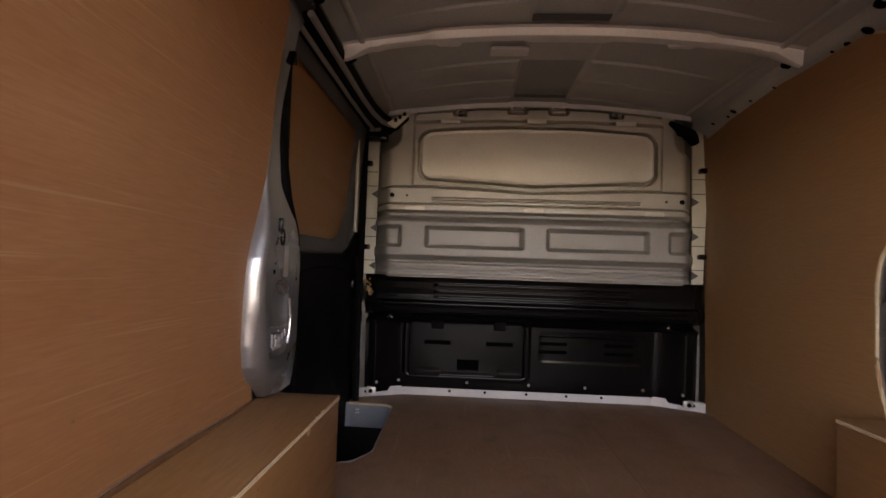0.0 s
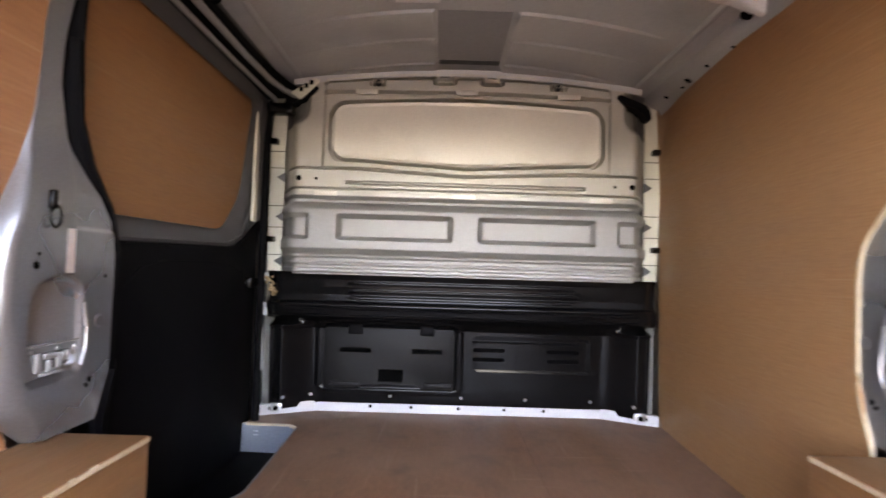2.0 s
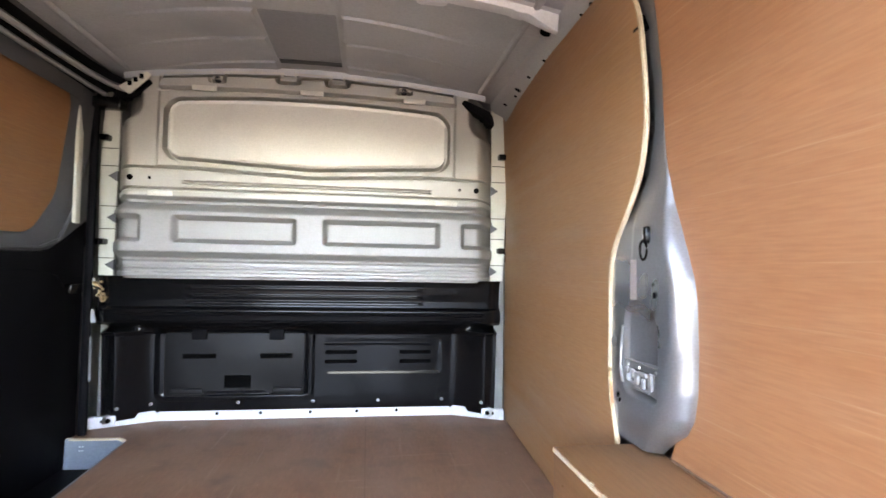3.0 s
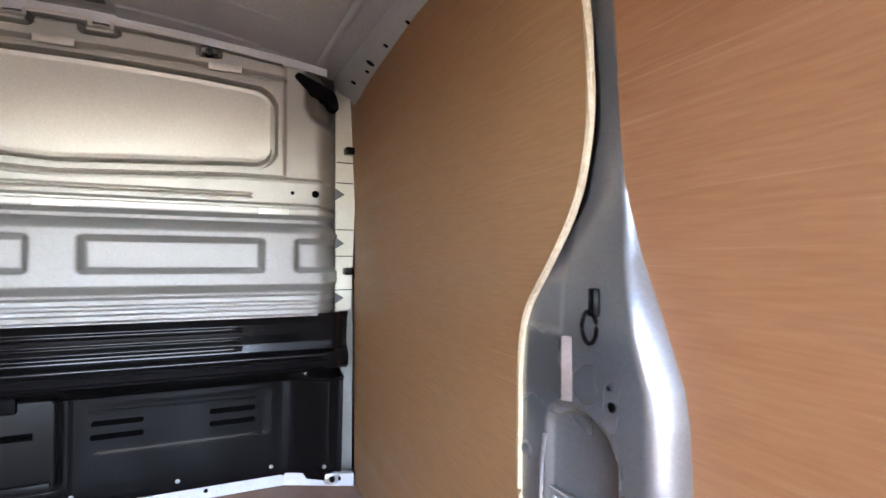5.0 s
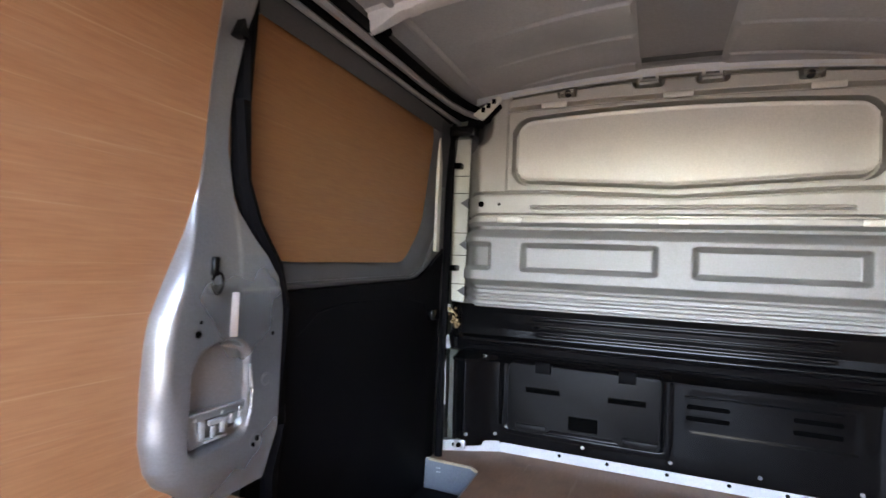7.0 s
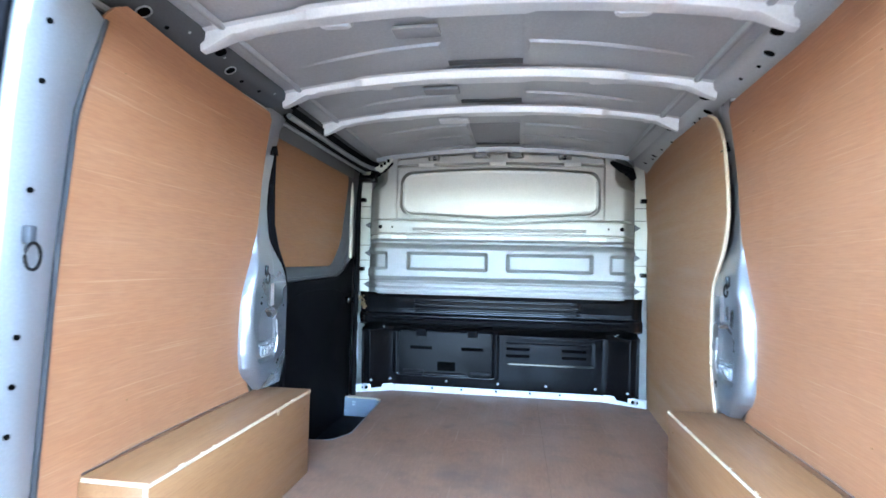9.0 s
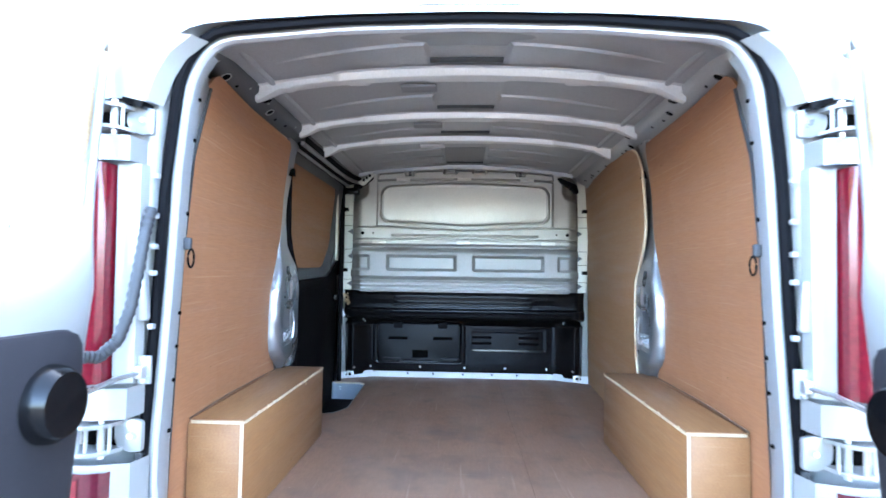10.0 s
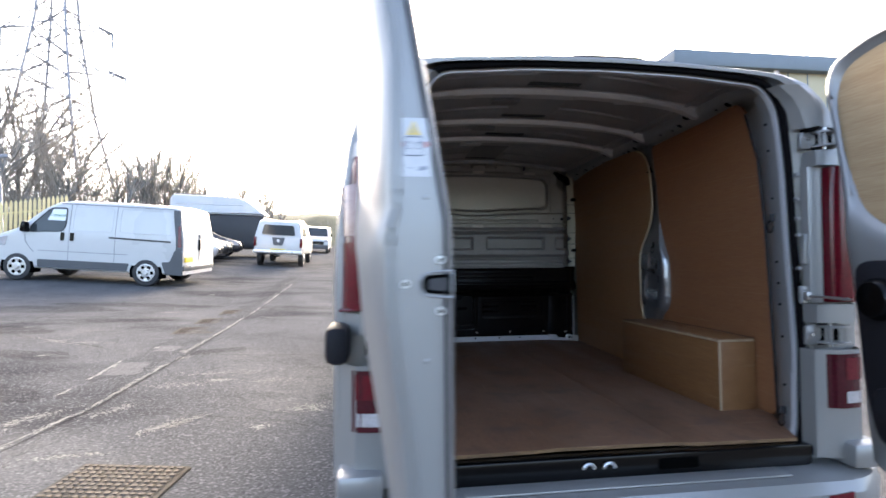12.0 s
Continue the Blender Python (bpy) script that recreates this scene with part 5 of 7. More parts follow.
# bumper
bsec = [(0.27, 0.31), (0.13, 0.30), (0.085, 0.36), (0.08, 0.43), (0.1, 0.462), (0.14, 0.47), (0.25, 0.475), (0.27, 0.5)]
loops = []
for x in steps(-0.93, 0.93, 40):
    wrap = 0.10 * (max(abs(x) - 0.72, 0) / 0.21) ** 2
    loops.append([(x, y + wrap, z) for y, z in bsec])
bump = part("bumper", loft(loops, ring=False), SILVER, van, "silver step bumper", angle=35)
part("tread_strip", boxm(-0.55, 0.55, 0.135, 0.235, 0.471, 0.478, 0.003), SILVER, bump)
for s in (-1, 1):
    part("reflector", prism([(s * 0.63, 0.405), (s * 0.72, 0.41), (s * 0.72, 0.435), (s * 0.63, 0.428)], "y", 0.076, 0.09), LAMPRED, bump, "red bumper reflector")
    part("bumper_corner", boxm(min(s * 0.79, s * 0.93), max(s * 0.79, s * 0.93), 0.135, 0.33, 0.475, 0.56, 0.02), SILVER, bump)


def door_x(z):
    return 0.690 + 0.17 * max(z - 1.25, 0.0)


def door_deep(z):
    """Thickness of the door: fullest at the belt, thin at the window and the foot."""
    return curve(z, (0.55, 0.075), (0.85, 0.088), (1.02, 0.108), (1.1, 0.118), (1.235, 0.122), (1.265, 0.108), (1.4, 0.084), (1.54, 0.062), (1.95, 0.045))


DOOR = rounded([(-0.01, 0.545), (0.03, 1.06), (0.08, 1.39), (0.165, 1.664), (0.215, 1.80), (0.2, 1.885), (0.09, 1.93), (-0.12, 1.945), (-0.575, 1.95), (-0.575, 0.545)], [0.05, 0.05, 0.08, 0.06, 0.05, 0.05, 0.06, 0.06, 0.03, 0.05], 4)
WINDOW = rounded([(-0.46, 1.272), (-0.09, 1.272), (0.02, 1.345), (0.12, 1.565), (0.172, 1.76), (0.15, 1.85), (0.05, 1.882), (-0.34, 1.892), (-0.42, 1.862), (-0.485, 1.72), (-0.512, 1.40)], [0.05, 0.05, 0.06, 0.06, 0.05, 0.04, 0.04, 0.05, 0.05, 0.06, 0.06], 4)
LINER_CUT = rounded([(-0.50, 0.63), (-0.05, 0.63), (-0.02, 0.75), (0.012, 1.05), (0.012, 1.175), (-0.25, 1.178), (-0.40, 1.172), (-0.515, 1.14)], [0.04, 0.05, 0.04, 0.04, 0.04, 0.04, 0.04, 0.04], 4)


def rear_door(s, label):
    d = thing("rear_door", label, "rear door", "rear doors")
    C1 = (-0.2, 1.5)
    out, win = star(DOOR, C1, 160), star(WINDOW, C1, 160)
    def at(q, dx):
        return (s * (door_x(q[1]) + dx), q[0], q[1])
    loops = [[at(q, door_deep(q[1])) for q in grow(out, -0.012)], [at(q, door_deep(q[1]) - 0.007) for q in out], [at(q, 0.03) for q in out], [at(q, 0.006) for q in grow(out, -0.004)], [at(q, 0.0) for q in grow(out, -0.014)], [at(q, 0.0) for q in grow(win, 0.06)], [at(q, 0.006) for q in grow(win, 0.03)], [at(q, 0.016) for q in grow(win, 0.014)], [at(q, 0.028) for q in win], [at(q, 0.034) for q in grow(win, -0.006)]]
    # keep the growth inside the outline
    for depth, (inset, outset) in ((5, (-0.02, 0.06)), (6, (-0.026, 0.03))):
        for k, (q, w) in enumerate(zip(grow(out, inset), grow(win, outset))):
            if (Vector(w) - Vector(C1)).length > (Vector(q) - Vector(C1)).length:
                loops[depth][k] = at(q, 0.0 if depth == 5 else 0.006)
    body = part("door_shell", loft(loops), SILVER, d, "silver pressed door frame", angle=50)
    part("outer_skin", loft([[at(q, door_deep(q[1])) for q in grow(out, -0.012)], *[[at((C1[0] + (q[0] - C1[0]) * f, C1[1] + (q[1] - C1[1]) * f), door_deep(C1[1] + (q[1] - C1[1]) * f) + 0.05 * (1 - f * f)) for q in out] for f in (0.93, 0.85, 0.7, 0.5, 0.3, 0.02)]], close_last=True), SILVER, d, angle=50)
    ply = part("window_blank", loft([[at((C1[0] + (q[0] - C1[0]) * f, C1[1] + (q[1] - C1[1]) * f), 0.022) for q in grow(win, 0.004)] for f in (1.0, 0.7, 0.4, 0.03)], close_last=True), PLY_DOOR, d, "pale plywood window blank")
    screws([at((y, z), 0.0215) for y, z in ((-0.24, 1.516), (-0.09, 1.60) if s > 0 else (-0.1, 1.35))], (-s, 0, 0), 0.0045, ply)
    L = (-0.24, 0.9)
    lin = star(LINER_CUT, L, 120)
    liner = part("liner", loft([[at(q, 0.001) for q in grow(lin, 0.006)], [at(q, -0.008) for q in grow(lin, 0.003)], [at(q, -0.012) for q in grow(lin, -0.006)], [at((L[0] + (q[0] - L[0]) * 0.5, L[1] + (q[1] - L[1]) * 0.5), -0.013) for q in lin], [at((L[0] + (q[0] - L[0]) * 0.02, L[1] + (q[1] - L[1]) * 0.02), -0.013) for q in lin]], close_last=True), DOORLINER, d, "charcoal moulded plastic liner")
    part("check_cover", loft([[(s * (0.69 - h), -0.065 + r * math.cos(a) * 0.9, 1.065 + r * math.sin(a)) for a in steps(0, 2 * math.pi, 28)[:-1]] for h, r in ((0.0, 0.066), (0.03, 0.062), (0.045, 0.052), (0.048, 0.02))], close_last=True), BLACKPL, liner, "round black cover")
    if s < 0:
        hb = part("handle_bezel", prism(rounded([(-0.358, 1.012), (-0.26, 1.022), (-0.226, 1.05), (-0.26, 1.08), (-0.352, 1.11)], 0.035, 6), "x", -0.679, -0.668, 0.004), BLACKPL, liner)
        part("handle_recess", prism(rounded([(-0.345, 1.024), (-0.262, 1.032), (-0.238, 1.05), (-0.262, 1.07), (-0.342, 1.096)], 0.03, 6), "x", -0.669, -0.6665), HOLE, hb)
        part("pull_lever", prism(rounded([(-0.30, 1.036), (-0.242, 1.044), (-0.242, 1.057), (-0.275, 1.062)], 0.01, 4), "x", -0.672, -0.657, 0.003), BLACKPL, hb)
        part("grommet", disc((-0.689, -0.475, 1.19), (1, 0, 0), 0.022, 0.018, 0.008, 20), RUBBER, d, "black rubber grommet")
        # lock on the free edge
        lat = part("latch", prism(rounded([(-0.742, 1.131), (-0.6885, 1.129), (-0.6885, 1.163), (-0.742, 1.161)], [0.014, 0.002, 0.002, 0.014], 5), "y", -0.5765, -0.570), HOLE, d, "dark latch mouth in a pressed steel frame")
        part("latch_frame", tube([(x, -0.5765, z) for x, z in ((-0.690, 1.124), (-0.72, 1.1255), (-0.738, 1.129), (-0.7455, 1.139), (-0.7455, 1.153), (-0.738, 1.163), (-0.72, 1.1665), (-0.690, 1.168))], 0.0024, 6), INNER, lat)
        part("latch_claw", prism(rounded([(-0.732, 1.137), (-0.70, 1.135), (-0.70, 1.157), (-0.732, 1.155)], 0.006, 4), "y", -0.5775, -0.5768), RUBBER, lat)
        part("latch_lip", boxm(-0.694, -0.6905, -0.5785, -0.572, 1.126, 1.166, 0.001), INNER, lat)
        for x, z in ((-0.770, 1.147), (-0.712, 1.186), (-0.712, 1.102)):
            b = part("latch_screw", disc((x, -0.5745, z), (0, -1, 0), 0.0085, 0.0065, 0.004, 16), ZINC, d)
            part("drive_socket", disc((x, -0.5783, z), (0, -1, 0), 0.0042, 0.004, 0.0006, 6), HOLE, b)
        st = part("warning_sticker", prism(rounded([(-0.786, 1.315), (-0.736, 1.315), (-0.738, 1.39), (-0.784, 1.39)], 0.004, 3), "y", -0.5752, -0.5745), STICKER, d, "clear sticker with a yellow warning triangle")
        part("triangle", prism([(-0.772, 1.368), (-0.750, 1.368), (-0.761, 1.387)], "y", -0.5758, -0.5752), YELLOW, st)
        part("triangle_mark", boxm(-0.7622, -0.7598, -0.5762, -0.5758, 1.371, 1.38), GREYPRINT, st)
        part("van_outline", tube([(x, -0.5756, z) for x, z in rounded([(-0.776, 1.342), (-0.746, 1.342), (-0.748, 1.366), (-0.774, 1.366)], 0.004, 3)], 0.0009, 4, True), GREYPRINT, st)
        for x in (-0.769, -0.753):
            part("lamp_mark", tube([(x + 0.0045 * math.cos(t), -0.5756, 1.355 + 0.0045 * math.sin(t)) for t in steps(0.3, 5.2, 10)], 0.0008, 4), GREYPRINT, st)
        for x in (-0.779, -0.743):
            part("arrow_mark", disc((x, -0.5752, 1.356), (0, -1, 0), 0.0042, 0.0042, 0.0005, 10), REDPRINT, st)
        part("print_chevron", tube([(-0.776, -0.5756, 1.329), (-0.783, -0.5756, 1.325), (-0.776, -0.5756, 1.321)], 0.0008, 4), GREYPRINT, st)
        part("print_bar", prism([(-0.756, 1.322), (-0.742, 1.324), (-0.742, 1.329), (-0.752, 1.328)], "y", -0.5757, -0.5752), GREYPRINT, st)
        for x in (-0.768, -0.763):
            part("print_bar", boxm(x - 0.0015, x + 0.0015, -0.5757, -0.5752, 1.325, 1.3265), GREYPRINT, st)
        st.matrix_basis = Matrix.Translation((-0.756, 0, 1.372)) @ Matrix.Diagonal((1.15, 1, 1.3, 1)) @ Matrix.Translation((0.762, 0, -1.352))
        for z in (1.02, 1.29):
            part("pressed_dimple", disc((-0.735, -0.5745, z), (0, -1, 0), 0.006, 0.003, 0.0015, 12), SILVER, d)
    else:
        part("pocket", prism(rounded([(-0.15, 0.715), (-0.05, 0.70), (-0.045, 0.80), (-0.14, 0.812)], 0.03, 4), "x", 0.664, 0.678, 0.006), DOORLINER, liner)
    for dx, r in ((-0.022, 0.0045), (-0.01, 0.003)):
        part("edge_bead", tube([(s * (door_x(z) + door_deep(z) + dx), -0.575, z) for z in steps(0.62, 1.86, 40)], r, 6), SILVER, d)
    part("edge_seal", tube([at(q, 0.012) for q in grow(out, -0.002)], 0.004, 6, True), RUBBER, d)
    return d


rear_door(-1, "open silver rear door with plywood blank and black liner")
rear_door(1, "open silver rear door with plywood blank and round cover")
# side handle of the folded-back bumper end cap
part("corner_buffer", boxm(-0.962, -0.89, 0.12, 0.34, 0.885, 1.0, 0.025), DOORLINER, van, "black rubbing strip end")

# ---- the yard outside ----
indoors = set(scene.objects)


def asphalt(name, dark, pale, rough):
    """Rolled asphalt: aggregate speckle, worn pale fields, damp streaks and a net of hairline cracks."""
    m = material(name, dark, pale, rough, 0, 0.9, 75, bump=0.5, blend=0.35, specular=0.0)
    n, link = m.node_tree.nodes, m.node_tree.links.new
    b = n["Principled BSDF"]
    co = n.new("ShaderNodeTexCoord")
    def field_mask(kind, scale, lo, hi, stretch=(1, 1, 1), warp=0.0):
        mp, t, r = n.new("ShaderNodeMapping"), n.new(kind), n.new("ShaderNodeMapRange")
        mp.inputs["Scale"].default_value = stretch
        link(co.outputs["Object"], mp.inputs[0])
        source = mp.outputs[0]
        if warp:
            w, v = n.new("ShaderNodeTexNoise"), n.new("ShaderNodeVectorMath")
            w.inputs["Scale"].default_value, v.operation = 1.2, "MULTIPLY_ADD"
            v.inputs[1].default_value = (warp, warp, warp)
            link(source, w.inputs["Vector"])
            link(w.outputs["Color"], v.inputs[0])
            link(source, v.inputs[2])
            source = v.outputs[0]
        link(source, t.inputs["Vector"])
        t.inputs["Scale"].default_value = scale
        if kind == "ShaderNodeTexNoise":
            t.inputs["Detail"].default_value = 7
        else:
            t.feature = "DISTANCE_TO_EDGE"
        r.inputs["From Min"].default_value, r.inputs["From Max"].default_value = lo, hi
        link(t.outputs[0], r.inputs["Value"])
        return r.outputs[0]
    colour = b.inputs["Base Color"].links[0].from_socket
    def over(mask, tone, amount, old):
        x, k = n.new("ShaderNodeMix"), n.new("ShaderNodeMath")
        x.data_type, k.operation = "RGBA", "MULTIPLY"
        k.inputs[1].default_value = amount
        link(mask, k.inputs[0])
        link(k.outputs[0], x.inputs[0])
        link(old, x.inputs[6])
        x.inputs[7].default_value = (*tone, 1)
        return x.outputs[2]
    colour = over(field_mask("ShaderNodeTexNoise", 0.8, 0.5, 0.7), (0.13, 0.128, 0.125), 0.5, colour)
    colour = over(field_mask("ShaderNodeTexNoise", 0.55, 0.52, 0.66, (0.7, 1.6, 1)), (0.02, 0.02, 0.022), 0.65, colour)
    colour = over(field_mask("ShaderNodeTexNoise", 44.0, 0.54, 0.66), (0.035, 0.035, 0.036), 0.6, colour)
    colour = over(field_mask("ShaderNodeTexNoise", 62.0, 0.54, 0.66), (0.235, 0.236, 0.238), 0.6, colour)
    colour = over(field_mask("ShaderNodeTexVoronoi", 0.4, 0.006, 0.001, (1, 1, 0), 0.9), (0.02, 0.02, 0.02), 0.2, colour)
    link(colour, b.inputs["Base Color"])
    return m


ASPHALT = asphalt("worn_grey_asphalt", (0.05808, 0.05808, 0.05896), (0.1038, 0.1047, 0.1056), (0.95, 1.0))
PATCH = asphalt("grey_mended_asphalt", (0.08, 0.08, 0.08), (0.14, 0.138, 0.135), (0.8, 0.95))
TAR = asphalt("darker_tarred_asphalt", (0.045, 0.045, 0.046), (0.09, 0.09, 0.09), (0.9, 1.0))
CHALK = material("pale_worn_aggregate", (0.2, 0.196, 0.182), (0.31, 0.302, 0.28), (0.9, 1.0), 0, 6, 90, bump=0.4, specular=0.0)
CRACK = material("dark_crack_filler", (0.03, 0.03, 0.03), (0.06, 0.059, 0.057), (0.9, 1.0), 0, 5, 60, bump=0.3, specular=0.0)
DAMP = asphalt("dark_damp_asphalt", (0.036, 0.035, 0.036), (0.075, 0.074, 0.073), (0.85, 1.0))
RUSTY = material("worn_brown_iron_studs", (0.1, 0.083, 0.064), (0.165, 0.14, 0.11), (0.8, 0.95), 0.0, 9, 90, bump=0.3, specular=0.1)
IRON = material("rusty_cast_iron", (0.06, 0.054, 0.047), (0.11, 0.1, 0.088), (0.85, 1.0), 0.0, 9, 90, bump=0.3, specular=0.0)
WHITE = material("white_vehicle_paint", (0.4417, 0.4325, 0.4139), (0.5069, 0.4976, 0.479), (0.25, 0.36), 0.0, 0.7, 200, bump=0.02, coat=0.35, stain=(0.43, 0.42, 0.4), stain_scale=1.3)
GREYCLAD = material("grey_plastic_cladding", (0.06, 0.062, 0.065), (0.085, 0.087, 0.09), (0.5, 0.65), 0, 3, 200, bump=0.1)
DARKCAR = material("black_car_paint", (0.012, 0.013, 0.016), (0.02, 0.021, 0.025), (0.2, 0.3), 0.0, 1, 200, bump=0.0, coat=0.4)
SILVERCAR = material("silver_car_paint", (0.5, 0.52, 0.54), (0.6, 0.62, 0.64), (0.25, 0.32), 0.5, 1, 200, bump=0.0, coat=0.6)
CARGLASS = material("tinted_vehicle_glass", (0.03, 0.036, 0.04), (0.045, 0.052, 0.056), (0.06, 0.1), 0.0, 2, 60, bump=0.0, coat=0.15, specular=0.25)
PLATE = material("yellow_plate", (0.7, 0.5, 0.04), (0.76, 0.56, 0.06), (0.4, 0.5), 0, 20, 90, bump=0)
GREEN = material("green_lettering", (0.015, 0.16, 0.045), (0.025, 0.2, 0.06), (0.4, 0.5), 0, 20, 90, bump=0)
PAPER = material("white_card", (0.7, 0.72, 0.7), (0.78, 0.8, 0.78), (0.6, 0.7), 0, 20, 90, bump=0)
BARK = material("grey_brown_bark", (0.13, 0.118, 0.102), (0.21, 0.192, 0.168), (0.8, 0.95), 0, 3, 40, bump=0.3)
TWIG = material("olive_brown_twigs", (0.2, 0.178, 0.148), (0.32, 0.286, 0.24), (0.8, 0.95), 0, 1.5, 40, bump=0.1)
SCRUB = material("dull_green_scrub", (0.05, 0.055, 0.03), (0.12, 0.115, 0.07), (0.85, 1.0), 0, 0.6, 6, bump=0.5)
GALV = material("weathered_galvanised_steel", (0.22, 0.22, 0.23), (0.33, 0.33, 0.34), (0.5, 0.65), 0.5, 0.6, 30, bump=0.05)
FENCEY = material("yellow_painted_pales", (0.6, 0.47, 0.22), (0.7, 0.57, 0.3), (0.5, 0.65), 0, 2, 60, bump=0.1, each=0.08)
CLAD = material("tan_wall_cladding", (0.46, 0.37, 0.22), (0.54, 0.44, 0.27), (0.5, 0.6), 0, 0.5, 20, bump=0.1)
SLATE = material("grey_roof_trim", (0.14, 0.16, 0.17), (0.2, 0.22, 0.23), (0.5, 0.6), 0, 0.7, 30, bump=0.1)


def ground_z(x, y):
    """The yard rises away from the van, with a shallow hollow where the white van stands."""
    return 0.06 * y - 0.02 * x - 0.12 - 0.12 * soft(-2.2, -3.6, x) * soft(5, 10, y) * (1 - soft(15, 18, y)) + 0.035 * min(max(-x - 2.5, 0.0), 6.0) * soft(6, 12, y)


def stand(x, y, heading, lift=0.0):
    """A pose on the sloping yard; heading in degrees, 0 along +y, positive turning left."""
    up = Vector(((ground_z(x - 1, y) - ground_z(x + 1, y)) / 2, (ground_z(x, y - 1) - ground_z(x, y + 1)) / 2, 1)).normalized()
    f = Vector((-math.sin(radians(heading)), math.cos(radians(heading)), 0))
    f = (f - up * f.dot(up)).normalized()
    m = Matrix((f.cross(up), f, up)).transposed().to_4x4()
    m.translation = Vector((x, y, ground_z(x, y) + lift))
    return m


def yard(us, vs, lift=0.0):
    return field(us, vs, lambda x, y: Vector((x, y, ground_z(x, y) + lift)))


ground = tagged(part("ground", yard([-1500, -300, -60, -20] + steps(-12, 2, 40) + [4, 8, 20, 60, 300, 1500], [-1500, -300, -60, -20, -8, -3] + steps(0, 20, 50) + [30, 60, 300, 1500]), ASPHALT), "worn grey asphalt yard with patches and cracks", "ground", kind="structure")


def strip(name, pts, width, mat, lift, rng, label="", broken=0.0, jitter=0.25):
    """An uneven band laid on the yard, with gaps where it has worn away."""
    bm = bmesh.new()
    last = None
    for a, b in zip(pts, pts[1:]):
        n = max(int((Vector(b) - Vector(a)).length / 0.12), 1)
        d = (Vector(b) - Vector(a)).normalized()
        q = Vector((-d.y, d.x))
        for k in range(n):
            c = Vector(a).lerp(Vector(b), k / n) + q * rng.uniform(-0.15, 0.15) * width
            w = width / 2 * rng.uniform(1 - jitter * 2, 1 + jitter)
            pair = [bm.verts.new((p.x, p.y, ground_z(p.x, p.y) + lift)) for p in (c + q * w, c - q * w)]
            if last and rng.random() > broken:
                bm.faces.new((last[0], last[1], pair[1], pair[0]))
            last = pair
    for v in [v for v in bm.verts if not v.link_faces]:
        bm.verts.remove(v)
    return part(name, bm, mat, ground, label, smooth=False)


def crumbs(name, spots, mat, rng, label=""):
    """Worn aggregate showing through: clusters of small uneven flakes."""
    bm = bmesh.new()
    for x, y, length, width, angle, count in spots:
        ca, sa = math.cos(angle), math.sin(angle)
        for k in range(count * 2):
            u, v = rng.gauss(0, 0.4) * length, rng.gauss(0, 0.4) * width
            cx, cy = x + u * ca - v * sa, y + u * sa + v * ca
            r, t0, sq = rng.uniform(0.003, 0.0085), rng.uniform(0, 6.3), rng.uniform(0.35, 1)
            ring = []
            for j in range(5):
                t = t0 + 2 * math.pi * j / 5
                du, dv = r * 1.2 * math.cos(t) * rng.uniform(0.7, 1.2), r * sq * math.sin(t)
                px, py = cx + du * ca - dv * sa, cy + du * sa + dv * ca
                ring.append(bm.verts.new((px, py, ground_z(px, py) + 0.0035)))
            bm.faces.new(ring)
    ob = part(name, bm, mat, ground, label, smooth=False)
    ob["kind"] = "stuff"
    return ob


rng = random.Random(11)
strip("channel", [(-3.0, -3), (-2.99, 4), (-2.9, 6), (-2.75, 8.5), (-2.7, 16)], 0.36, TAR, 0.0025, rng, "darker tarred drainage line", 0.0, 0.12)
strip("channel_patch", [(-3.02, 3.9), (-3.0, 4.5)], 0.3, PATCH, 0.0045, rng, "grey mended stretch of the drainage line", 0.0, 0.1)
strip("channel_patch", [(-2.92, 4.9), (-2.88, 5.3)], 0.22, PATCH, 0.0045, rng, "", 0.0, 0.1)
edges = []
for pts, gap in (([(-2.98, 2.2), (-2.79, 3.0), (-2.74, 3.83), (-2.68, 4.75), (-2.62, 5.8), (-2.5, 8.5), (-2.45, 13)], 0.25), ([(-3.4, 2.3), (-3.23, 3.14), (-3.17, 3.53), (-3.2, 4.53), (-3.06, 5.2)], 0.55)):
    for a, b in zip(pts, pts[1:]):
        a, b = Vector(a), Vector(b)
        n = int((b - a).length / 0.09)
        for k in range(n):
            if noise.noise(Vector((k * 0.23, a.y, gap))) > gap - 0.45:
                c = a.lerp(b, k / n)
                edges.append((c.x + rng.uniform(-0.015, 0.015), c.y, 0.07, rng.uniform(0.012, 0.035), math.atan2(b.y - a.y, b.x - a.x), rng.randint(14, 34)))
crumbs("channel_edge", edges, CHALK, rng, "crumbled pale edge of the drainage line")
strip("channel_line", [(-2.96, 2.0), (-2.755, 3.0), (-2.70, 3.83), (-2.64, 4.75), (-2.58, 5.8), (-2.46, 8.5), (-2.4, 16)], 0.016, CRACK, 0.0042, rng, "", 0.06, 0.3)
